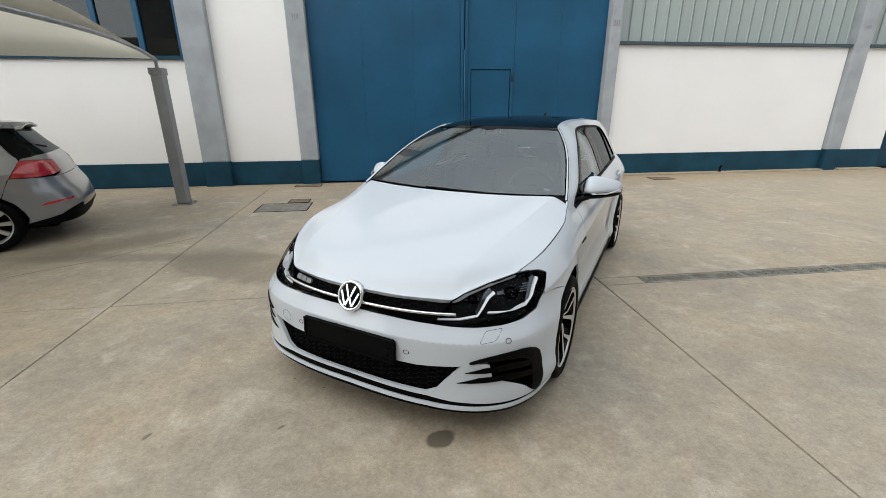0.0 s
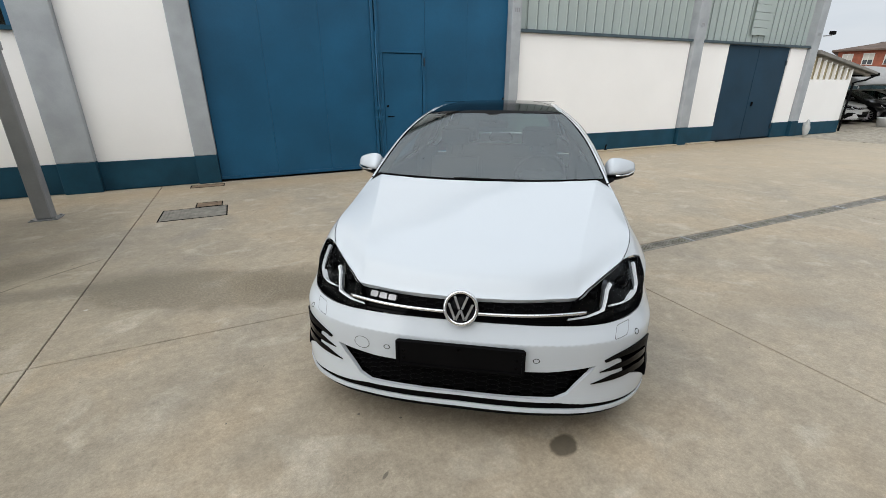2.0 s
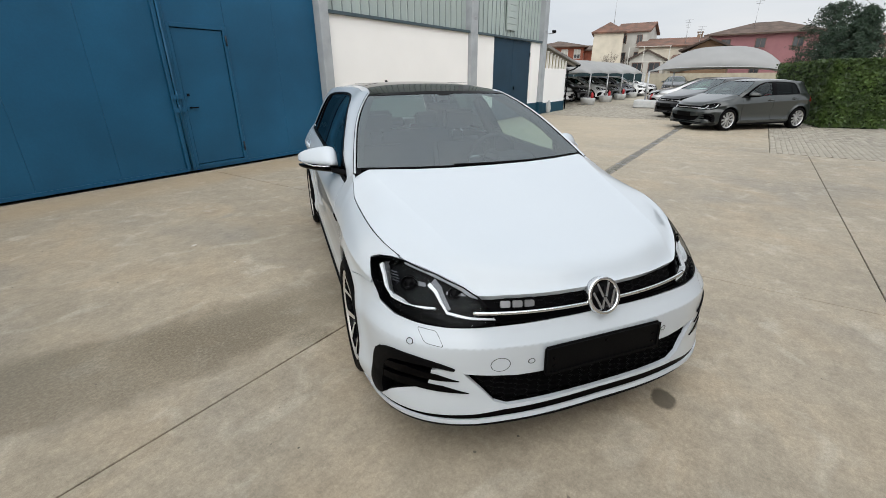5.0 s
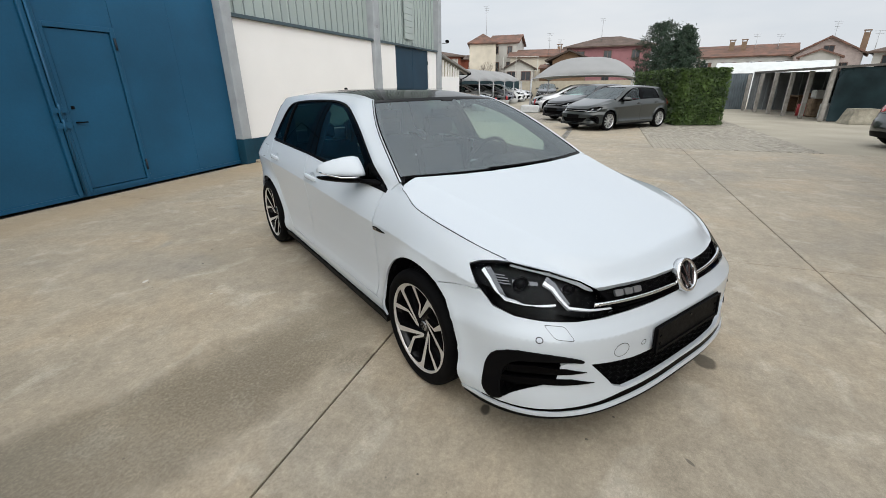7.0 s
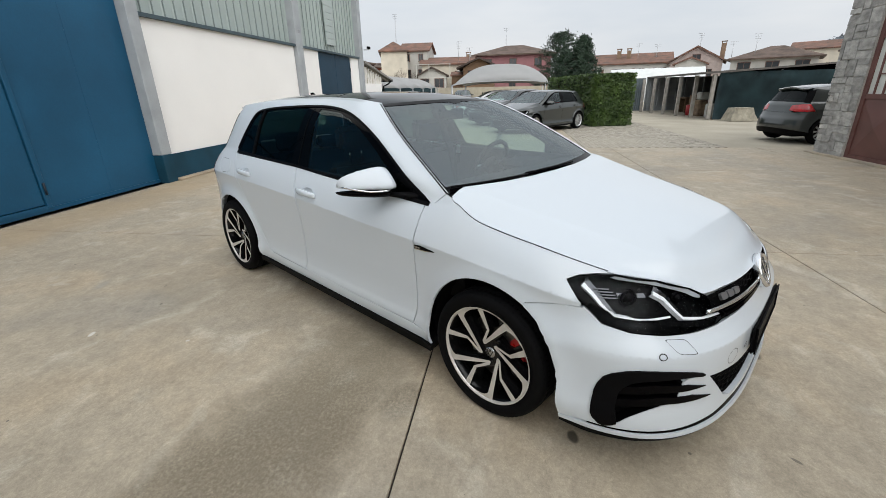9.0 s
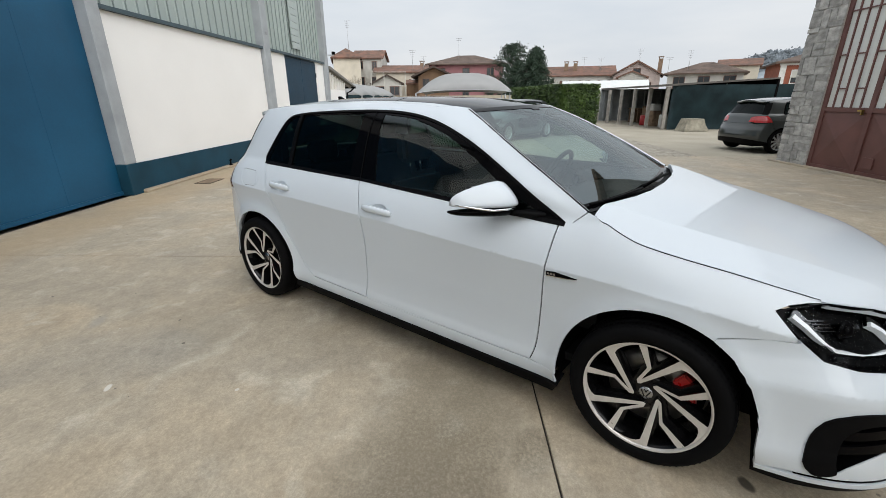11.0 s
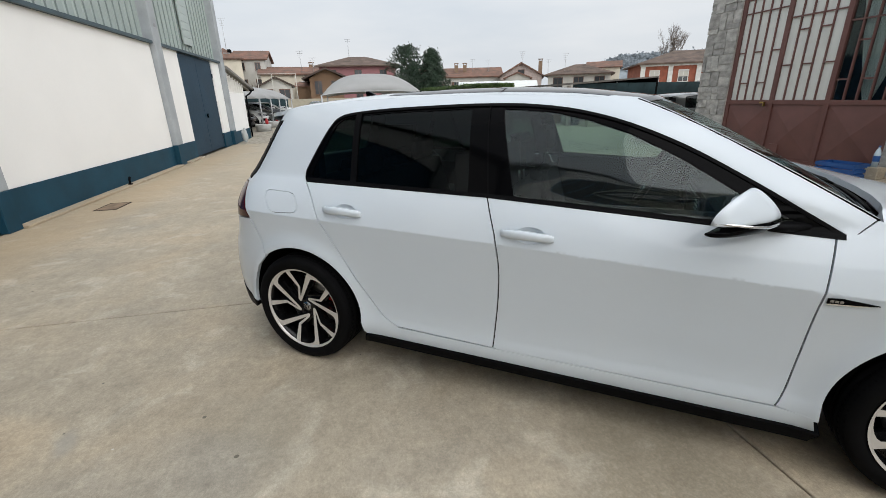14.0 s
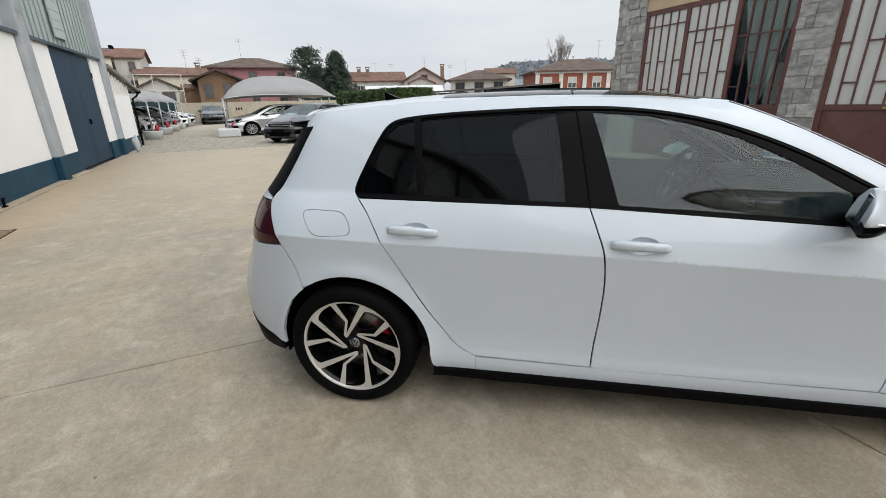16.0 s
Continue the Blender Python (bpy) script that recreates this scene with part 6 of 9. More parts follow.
CAP = [(0.500, 0.984), (0.636, 0.988), (0.646, 1.012), (0.606, 1.062), (0.560, 1.098), (0.532, 1.096)]
FOOT = [(0.488, 0.952), (0.54, 0.936), (0.616, 0.948), (0.640, 0.980), (0.60, 0.984), (0.496, 0.982)]
CAP_Y = (-0.860, -0.866, -0.884, -0.915, -0.960, -1.005, -1.045, -1.072, -1.086, -1.090)
CAP_K = (0.42, 0.72, 0.94, 1.0, 0.93, 0.78, 0.62, 0.46, 0.30, 0.14)
for s in (-1, 1):
    bm = loft([(CAP, k, -0.50 * max(0, -y - 0.90), (0.020 if y < -0.95 else -0.022) * (1 - k)) for k, y in zip(CAP_K, CAP_Y)], CAP_Y)
    mir = part("wing_mirror", flip_y(bm, s), P_WHITE, car, "white mirror cap over a black foot", smooth=True)
    mir.matrix_local = pose(0.058, -0.045 * s, 0.008)
    bm = loft([(FOOT, k, -0.50 * max(0, -y - 0.90), (0.036 if y < -0.95 else 0.008) * (1 - k)) for k, y in zip(CAP_K, CAP_Y)], CAP_Y, 3)
    part("mirror_foot", flip_y(bm, s), P_GLOSS, mir, "gloss black lower shell", smooth=True)
    bm = bmesh.new()
    tube(bm, [(x - 0.14 * max(0, -y - 0.90), y, z + 0.9 * max(0, -y - 1.0) ** 1.5) for x, y, z in ((0.445, -1.086, 0.985), (0.495, -1.080, 0.985), (0.555, -1.055, 0.986), (0.598, -1.01, 0.987), (0.628, -0.96, 0.988), (0.640, -0.92, 0.989))], 0.0045, 8)
    part("indicator", flip_y(bm, s), P_CHROME, mir, "slim bright indicator strip", smooth=True)
    bm = blob([((0.735, -0.795, 0.958), 0.070, 0.018, 0.8), ((0.705, -0.835, 0.955), 0.062, 0.018, 0.8), ((0.660, -0.87, 0.957), 0.050, 0.015, 0.8), ((0.615, -0.91, 0.962), 0.040, 0.012, 0.8)], 16)
    part("mirror_stalk", flip_y(bm, s), P_MATTE, mir, "black mirror stalk", smooth=True)
    bm = bmesh.new()
    prism(bm, [(0.497, 0.990), (0.521, 1.080), (0.525, 1.080), (0.501, 0.990)], 1, -1.01, -0.93)
    for v in bm.verts:
        v.co.x += -0.50 * max(0, -v.co.y - 0.90) + 0.0015
    part("mirror_glass", flip_y(bm, s), P_CHROME, mir)
    for x0, z0, own in ((-0.262, 0.868, doors_f), (-1.182, 0.900, doors_r)):
        bm = bmesh.new()
        N_ = 13
        rg_ = []
        for k in range(N_):
            t = k / (N_ - 1)
            x = x0 + 0.222 * t
            z = z0 + 0.004 * math.sin(math.pi * t) - 0.008 * t
            bulge = 0.036 * min(1, math.sin(math.pi * min(max(t, 0.02), 0.98)) ** 0.35 * 1.02)
            hh = (0.0205 if 0.10 < t < 0.92 else 0.015) - 0.003 * t
            yb = -float(half_width(x, z))
            rg_.append([bm.verts.new((x, yb - bulge * f, z + hh * g)) for f, g in ((0.35, -1), (0.85, -0.9), (1.0, -0.3), (1.0, 0.35), (0.85, 0.95), (0.35, 1))])
        for A, B in zip(rg_, rg_[1:]):
            for i in range(6):
                bm.faces.new((A[i], A[(i + 1) % 6], B[(i + 1) % 6], B[i])).smooth = i not in (5,)
        bm.faces.new(rg_[0]), bm.faces.new(rg_[-1][::-1])
        bmesh.ops.recalc_face_normals(bm, faces=bm.faces)
        part("door_handle", flip_y(bm, s), P_WHITE, own[s > 0], "white bar handle")
        cc = CUP_F if own is doors_f else CUP_R

        def scoop(p, cc=cc):
            q = side_map(p)
            r2 = np.clip(((np.asarray(p)[:, 0] - cc[0]) / 0.066) ** 2 + ((np.asarray(p)[:, 1] - cc[1]) / 0.034) ** 2, 0, 1)
            q[:, 1] += 0.019 * (1 - r2) ** 0.8
            return q
        sheet("handle_cup", skin(cup_line(*cc), scoop, step=0.009, edge_step=0.012, depth=0.0), P_WHITE, own[s > 0], "", s > 0)
    sheet("wing_badge", skin([(0.868, 0.752), (0.905, 0.756), (1.005, 0.744), (0.95, 0.738), (0.868, 0.734)], side_map, step=0.02, lift=0.006, depth=0.012), P_GLOSS, wings[s > 0], "dark badge strip with a bright lower edge on the wing", s > 0)
    sheet("badge_edge", skin([(0.868, 0.7345), (0.95, 0.7385), (1.003, 0.744), (0.95, 0.7345), (0.868, 0.7305)], side_map, step=0.02, lift=0.0065, depth=0.01), P_CHROME, wings[s > 0], "", s > 0)
    for k in range(3):
        sheet("badge_block", skin([(0.874 + 0.013 * k, 0.741), (0.884 + 0.013 * k, 0.741), (0.884 + 0.013 * k, 0.750), (0.874 + 0.013 * k, 0.750)], side_map, step=0.02, lift=0.0075, depth=0.003), P_LAMPCHROME, wings[s > 0], "", s > 0)

# ---- wheels ----
RIM = 0.2435
# one hooked pair of spokes, in parts of the rim's radius: a straight leg that flares into the lip, and a bent leg
HOOK = [(-0.130, 0.128), (0.262, 0.735)] + [(r * math.cos(radians(a)), r * math.sin(radians(a))) for a, r in ((69, 0.850), (65, 0.890), (60, 0.916), (53, 0.938), (44, 0.954), (38, 0.960))] \
    + [(0.974 * math.cos(radians(a)), 0.974 * math.sin(radians(a))) for a in (38, 44, 53, 60, 66, 71)] + [(0.238, 0.944), (0.172, 0.815), (-0.142, 0.222), (-0.074, 0.535), (-0.268, 0.936), (-0.388, 0.893), (-0.135, 0.508), (-0.205, 0.176), (-0.168, 0.112)]


def dish(r):
    """How far the spokes' face lies from the wheel's middle plane at a radius: shallow at the hub, proud near the lip."""
    return -0.060 - 0.038 * min(r / 0.22, 1.0) ** 1.3


def hook_spoke(turn, back=0.048):
    """A flat machined face with black flanks; the face looks to -y."""
    bm = bmesh.new()
    c, s_ = math.cos(radians(turn)), math.sin(radians(turn))
    P = [((x * c - z * s_) * RIM, (x * s_ + z * c) * RIM) for x, z in HOOK]
    top = [bm.verts.new((x, 0.0, z)) for x, z in P]
    low = [bm.verts.new((x * 0.995, dish(math.hypot(x, z)) + back, z * 0.995)) for x, z in P]
    n = len(P)
    f = bm.faces.new(top)
    for i in range(n):
        bm.faces.new((top[i], top[(i + 1) % n], low[(i + 1) % n], low[i])).material_index = 1
    bm.normal_update()
    bmesh.ops.triangulate(bm, faces=[f])
    for v in top:
        v.co.y = dish(math.hypot(v.co.x, v.co.z))
    bmesh.ops.recalc_face_normals(bm, faces=bm.faces)
    return bm


def make_wheel(parent, m, turn=0.0, detail=True):
    w = thing("wheel", "", "")
    w.parent = parent
    w.matrix_local = m
    bm = bmesh.new()
    prof = [(0.234, 0.070), (0.243, 0.097), (0.262, 0.111), (0.288, 0.113), (0.304, 0.104), (0.3115, 0.090), (0.3145, 0.080), (0.3155, 0.062), (0.308, 0.060), (0.308, 0.052), (0.316, 0.050), (0.3165, 0.018), (0.308, 0.016), (0.308, 0.006), (0.3165, 0.004)]
    prof = prof + [(r, -y) for r, y in prof[::-1]]
    lathe(bm, prof, 72, 1)
    tyre = part("tyre", bm, P_RUBBER, w, "black low-profile tyre")
    if detail:
        bm = bmesh.new()
        for k in range(80):
            a = 2 * math.pi * k / 80
            for y0, y1 in ((-0.100, -0.062), (0.062, 0.100)):
                p = [(0.3175 if abs(y) < 0.075 else 0.3085, y) for y in (y0, y1)]
                v = []
                for da in (-0.012, 0.012):
                    for r, y in p:
                        v.append(bm.verts.new((r * math.cos(a + da), y, r * math.sin(a + da))))
                bm.faces.new((v[0], v[1], v[3], v[2]))
        tr = part("tread", bm, M_DARK, tyre)
        tr["kind"] = "stuff"
    bm = bmesh.new()
    lathe(bm, [(0.236, -0.098), (0.2445, -0.104), (0.2455, -0.098), (0.2365, -0.090), (0.229, -0.085), (0.226, -0.04), (0.220, 0.08), (0.236, 0.09)], 72, 1)
    rim_ = part("rim", bm, P_RIMBLACK, w, "black rim barrel")
    bm = bmesh.new()
    lathe(bm, [(0.2445, -0.1050), (0.2400, -0.1042), (0.2345, -0.1000), (0.2335, -0.0940)], 96, 1)
    part("rim_lip", bm, P_ALLOY, rim_, "bright machined rim lip")
    bm = bmesh.new()
    lathe(bm, [(0.165, 0.0), (0.165, 0.02), (0.06, 0.02), (0.06, 0.0)], 48, 1, closed=True)
    ob = part("brake_disc", bm, P_DISC, w)
    ob.matrix_local = pose(0, -0.005, 0)
    bm = bmesh.new()
    lathe(bm, [(0.0, 0.03), (0.206, 0.03)], 40, 1)
    part("backplate", bm, M_DARK, w)
    bm = bmesh.new()
    lathe(bm, [(0.0, -0.058), (0.028, -0.058), (0.034, -0.056), (0.052, -0.052), (0.075, -0.045), (0.082, -0.02), (0.082, 0.02)], 40, 1)
    part("hub", bm, P_RIMBLACK, w)
    bm = bmesh.new()
    lathe(bm, [(0.0, -0.064), (0.0265, -0.064), (0.0285, -0.060), (0.0285, -0.05)], 32, 1)
    cap_ = part("hub_cap", bm, P_LAMPCHROME, w, "grey hub cap with plain bars")
    for q in ((-0.018, 0.012, -0.004, -0.016), (0.018, 0.012, 0.004, -0.016), (-0.007, 0.019, 0.0, 0.004), (0.007, 0.019, 0.0, 0.004)):
        bm = bmesh.new()
        a, b = Vector(q[:2]), Vector(q[2:])
        d = (b - a).normalized()
        n = Vector((-d.y, d.x)) * 0.0022
        prism(bm, [tuple(a + n), tuple(a - n), tuple(b - n), tuple(b + n)], 1, -0.0652, -0.0635)
        part("bar", bm, P_RIMBLACK, cap_)
    for k in range(5):
        a = 72 * k + turn
        R2 = Matrix.Rotation(radians(a), 2)
        part("spoke", hook_spoke(a), [P_ALLOY, P_RIMBLACK], w, "machined hooked spoke pair with black flanks")
        bm = bmesh.new()
        c = R2 @ Vector((0.052, 0.0))
        lathe(bm, [(0.0, -0.006), (0.006, -0.006), (0.008, 0.004)], 8, 1)
        ob = part("wheel_bolt", bm, P_RIMBLACK, w)
        ob.matrix_local = pose(c.x, -0.052, c.y)
        # black web behind the hook, from the hub to the barrel
        bm = bmesh.new()
        web = [R2 @ Vector((x * RIM, z * RIM)) for x, z in ((-0.26, 0.10), (-0.10, 0.08), (0.22, 0.62), (0.40, 0.90), (0.20, 0.93), (-0.02, 0.56), (-0.30, 0.94), (-0.46, 0.86), (-0.20, 0.50))]
        prism(bm, [(v.x, v.y) for v in web], 1, -0.052, -0.022)
        part("spoke_root", bm, P_RIMBLACK, w)
    return w


for ax, turn in ((FRONT_AXLE, -11), (REAR_AXLE, -1)):
    for s in (-1, 1):
        m = pose(ax, s * 0.803, 0.3130, 0, 0, 0 if s < 0 else 180) @ Matrix.Scale(0.987, 4)
        w = make_wheel(car, m, turn)
        cal = thing("brake_caliper", "", "")
        cal.parent = car
        cal.matrix_local = pose(ax, s * 0.803, 0.3130, 0, 0, 0 if s < 0 else 180)
        for a0, a1 in ((22, 40), (-14, 4)):
            bm = bmesh.new()
            pl = [(r * math.cos(radians(a)), r * math.sin(radians(a))) for r, a in ((0.105, a0), (0.168, a0 - 5), (0.178, (a0 + a1) / 2), (0.168, a1 + 5), (0.105, a1))]
            sg = 1 if s < 0 else -1
            pl = [(x * sg, z) for x, z in pl]
            prism(bm, pl, 1, -0.030, 0.015)
            bmesh.ops.bevel(bm, geom=bm.edges[:], offset=0.006, segments=2, affect="EDGES")
            part("body", bm, P_RED, cal, "red lacquered brake caliper")
        bm = bmesh.new()
        prism(bm, [(sg * r * math.cos(radians(a)), r * math.sin(radians(a))) for r, a in ((0.14, 4), (0.172, 4), (0.172, 22), (0.14, 22))], 1, -0.02, 0.015)
        part("bridge", bm, P_RED, cal)

# ---- cabin ----
def seat(x, y, scale=1.0):
    s = thing("seat", "", "")
    s.parent = car
    s.matrix_local = pose(x, y, 0.30)
    part("cushion", boxes((-0.26, 0.26, -0.25, 0.25, 0.0, 0.20), bevel=0.05), P_CLOTH, s, smooth=False)
    bm = bmesh.new()
    prism(bm, [(-0.20, 0.15), (-0.36, 0.70), (-0.43, 0.70), (-0.33, 0.10)], 1, -0.24, 0.24)
    bmesh.ops.bevel(bm, geom=bm.edges[:], offset=0.035, segments=2, affect="EDGES")
    part("backrest", bm, P_CLOTH, s)
    bm = bmesh.new()
    prism(bm, [(-0.345, 0.77), (-0.36, 0.93), (-0.42, 0.95), (-0.45, 0.92), (-0.44, 0.77)], 1, -0.14, 0.14)
    bmesh.ops.bevel(bm, geom=bm.edges[:], offset=0.025, segments=2, affect="EDGES")
    part("headrest", bm, P_CLOTH, s)
    for yy in (-0.05, 0.05):
        bm = bmesh.new()
        tube(bm, [(-0.39, yy, 0.68), (-0.40, yy, 0.80)], 0.006, 8)
        part("headrest_rod", bm, P_CHROME, s)
    return s


seat(0.10, -0.37), seat(0.10, 0.37)
bench = thing("rear_seat", "", "")
bench.parent = car
part("cushion", boxes((-1.10, -0.60, -0.62, 0.62, 0.40, 0.55), bevel=0.05), P_CLOTH, bench)
bm = bmesh.new()
prism(bm, [(-1.02, 0.50), (-1.18, 0.98), (-1.27, 0.98), (-1.16, 0.46)], 1, -0.62, 0.62)
part("backrest", bm, P_CLOTH, bench)
for y in (-0.38, 0.0, 0.38):
    part("headrest", boxes((-1.26, -1.17, y - 0.13, y + 0.13, 1.0, 1.15 if y else 1.10), bevel=0.03), P_CLOTH, bench)
part("cabin_floor", boxes((-1.7, 1.0, -0.75, 0.75, 0.26, 0.30)), P_CABIN, car)
part("parcel_shelf", boxes((-1.72, -1.24, -0.62, 0.62, 0.90, 0.93)), P_CABIN, car)
bm = bmesh.new()
prism(bm, [(1.06, 0.985), (0.86, 0.985), (0.66, 0.95), (0.56, 0.90), (0.60, 0.70), (0.75, 0.45), (1.06, 0.45)], 1, -0.74, 0.74)
bmesh.ops.bevel(bm, geom=[e for e in bm.edges if abs(e.verts[0].co.y - e.verts[1].co.y) > 0.5], offset=0.03, segments=3, affect="EDGES")
dash = part("dashboard", bm, P_CABIN, car, "charcoal dashboard")
part("instrument_hood", boxes((0.56, 0.78, 0.22, 0.54, 0.94, 1.0), bevel=0.03), P_CABIN, dash)
for y in (0.31, 0.45):
    bm = bmesh.new()
    lathe(bm, [(0.0, 0.0), (0.052, 0.0), (0.056, -0.012), (0.060, -0.012)], 24, 0)
    ob = part("dial", bm, P_GLOSS, dash)
    ob.matrix_local = pose(0.553, y, 0.945, 0, 12, 0)
part("centre_screen", boxes((0.545, 0.56, -0.13, 0.13, 0.78, 0.92), bevel=0.004), P_GLOSS, dash)
part("centre_trim", boxes((0.548, 0.556, -0.70, 0.70, 0.745, 0.765), bevel=0.002), P_LAMPDIM, dash)
for y in (-0.62, -0.18, 0.18, 0.62):
    vent = part("air_vent", boxes((0.545, 0.565, y - 0.06, y + 0.06, 0.84, 0.92), bevel=0.006), P_GLOSS, dash)
    for k in range(3):
        part("slat", boxes((0.540, 0.547, y - 0.05, y + 0.05, 0.858 + 0.02 * k, 0.862 + 0.02 * k)), P_CHROME, vent)
wheel_s = thing("steering_wheel", "", "")
wheel_s.parent = car
wheel_s.matrix_local = pose(0.36, 0.38, 0.93, 0, -65, 0)
bm = bmesh.new()
ring = [(0.185 * math.cos(2 * math.pi * k / 40), 0.185 * math.sin(2 * math.pi * k / 40), 0) for k in range(41)]
tube(bm, ring, 0.016, 10, cap=False)
part("rim", bm, P_CABIN, wheel_s, smooth=True)
bm = bmesh.new()
lathe(bm, [(0.0, 0.02), (0.05, 0.018), (0.065, 0.0), (0.06, -0.03)], 24, 2)
part("boss", bm, P_CABIN, wheel_s)
for a in (0, 180, 270):
    bm = bmesh.new()
    d = Vector((math.cos(radians(a)), math.sin(radians(a)), 0))
    d = Vector((d.y, d.x, 0))
    tube(bm, [d * 0.05, d * 0.18], 0.016, 6)
    part("spoke", bm, P_LAMPCHROME, wheel_s)
bm = bmesh.new()
lathe(bm, [(0.0, 0.023), (0.022, 0.023), (0.024, 0.018)], 20, 2)
part("boss_badge", bm, P_CHROME, wheel_s)
mir_in = part("rear_view_mirror", boxes((0.30, 0.330, -0.12, 0.12, 1.275, 1.335), bevel=0.012), P_GLOSS, car, "black rear-view mirror")
part("mirror_arm", boxes((0.325, 0.385, -0.018, 0.018, 1.318, 1.345), (0.355, 0.400, -0.035, 0.035, 1.320, 1.348), bevel=0.006), P_GLOSS, mir_in)
for s in (-1, 1):
    for x0, x1 in ((-0.27, 0.80), (-1.10, -0.33)):
        card = part("door_card", boxes((x0, x1, s * 0.77 - 0.02, s * 0.77 + 0.02, 0.32, 0.99), bevel=0.01), P_CABIN, car)
        bm = bmesh.new()
        xa = x0 + (x1 - x0) * 0.72
        tube(bm, [(xa, s * 0.745, 0.90), (xa + 0.11, s * 0.742, 0.905)], 0.008, 6)
        part("inner_handle", bm, P_CHROME, card)
    bm = bmesh.new()
    tube(bm, [(-0.42, s * 0.60, 1.30), (-0.37, s * 0.76, 0.95), (-0.36, s * 0.78, 0.4)], 0.035, 6)
    part("pillar_trim", bm, P_CABIN, car)
    bm = bmesh.new()
    a = [screen_map([(s * 0.97, v)])[0] - (0.02, 0, 0.03) for v in (0.03, 0.5, 1.0)]
    tube(bm, a, 0.03, 6)
    part("pillar_trim", bm, P_HEADLINER, car)
    part("quarter_trim", boxes((-1.70, -1.38, s * 0.60 - 0.03, s * 0.60 + 0.03, 0.90, 1.22)), P_CABIN, car)

# ---- the other parked cars share the body pressings, in other paints and sizes ----
KEEP = {"front_door", "rear_door", "sill", "side_skirt", "side_frame", "fuel_flap", "front_wing", "wheel_housing", "inner_shell", "underbody", "window_surround", "belt_strip",
        "quarter_pane", "rear_door_pane", "front_door_pane", "mirror_triangle_pane", "windscreen_border", "windscreen", "bonnet", "roof", "roof_pane", "rear_spoiler", "front_bumper",
        "bumper_lip", "bumper_underlip", "intake_backing", "intake_frame", "intake_fin", "lower_grille", "upper_grille", "grille_frame", "chrome_strip", "plate_holder", "headlamp", "lamp_wall", "lamp_cover", "light_guide",
        "rear_bumper", "rear_diffuser", "tail_lamp", "tailgate", "rear_side_blade", "rear_window", "wing_mirror", "mirror_foot", "mirror_stalk", "door_handle", "dashboard", "door_card", "cabin_floor", "headliner"}
P_SPOKE = mat("silver_alloy", (0.55, 0.55, 0.55), rough=0.35, metal=0.7, vary=0.05)
P_TAILRED = mat("bright_red_lens", (0.46, 0.010, 0.014), rough=0.08, vary=0.15, scale=14, coat=1.0, rough_vary=0.02)


def plain_wheel_mesh():
    out = []
    bm = bmesh.new()
    lathe(bm, [(0.222, 0.07), (0.235, 0.10), (0.285, 0.11), (0.308, 0.095), (0.316, 0.06), (0.316, -0.06), (0.308, -0.095), (0.285, -0.11), (0.235, -0.10), (0.222, -0.07)], 40, 1)
    out.append(("tyre", bm, P_RUBBER))
    bm = bmesh.new()
    lathe(bm, [(0.235, -0.10), (0.222, -0.088), (0.212, -0.05), (0.208, 0.05)], 40, 1)
    out.append(("rim", bm, P_SPOKE))
    bm = bmesh.new()
    lathe(bm, [(0.0, 0.0), (0.21, 0.0)], 32, 1)
    out.append(("backplate", bm, M_DARK))
    bm = bmesh.new()
    lathe(bm, [(0.0, -0.075), (0.05, -0.072), (0.06, -0.05), (0.06, 0.0)], 20, 1)
    for k in range(10):
        a = math.radians(36 * k)
        c, s = math.cos(a), math.sin(a)
        q = [(0.045, -0.012), (0.215, -0.022), (0.215, 0.022), (0.045, 0.012)]
        v = [bm.verts.new((x * c - y * s, w, x * s + y * c)) for w in (-0.078, -0.04) for x, y in q]
        for f in ((0, 1, 2, 3), (0, 4, 5, 1), (2, 6, 7, 3), (1, 5, 6, 2)):
            bm.faces.new([v[i] for i in f])
    bmesh.ops.recalc_face_normals(bm, faces=bm.faces)
    out.append(("spokes", bm, P_SPOKE))
    res = []
    for n, b, m in out:
        me = bpy.data.meshes.new(n)
        b.to_mesh(me)
        b.free()
        me.materials.append(m)
        res.append((n, me))
    return res


PLAIN_WHEEL = plain_wheel_mesh()


def other_car(label, paint, m, size=(1, 1, 1), roof_paint=True, tail=None, group="", skip=()):
    t = thing("car", label, "car", m @ Matrix.Diagonal((*size, 1)), group)
    made = {car: t}
    for o in car.children_recursive:
        base = o.name.split(".")[0]
        if o.type != "MESH" or base not in KEEP or base in skip or o.parent not in made:
            continue
        c = o.copy()
        scene.collection.objects.link(c)
        c.parent = made[o.parent]
        made[o] = c
        if "label" in c:
            del c["label"]
        swap = None
        if o.data.materials[0] is P_WHITE or (base == "roof_pane" and roof_paint):
            swap = paint
        if base == "tail_lamp" and tail:
            swap = tail
        if swap:
            c.material_slots[0].link = "OBJECT"
            c.material_slots[0].material = swap
    for ax in (FRONT_AXLE, REAR_AXLE):
        for s in (-1, 1):
            w = thing("wheel", "", "")
            w.parent = t
            w.matrix_local = pose(ax, s * 0.790, 0.3165, 0, 0, 0 if s < 0 else 180)
            for n, me in PLAIN_WHEEL:
                ob = new(n, me)
                ob.parent = w
    return t


def paint_mat(name, color, metal=0.35, rough=0.3):
    return mat(name, color, rough=rough, metal=metal, vary=0.03, scale=3, fine=600, coat=1.0, rough_vary=0.03)


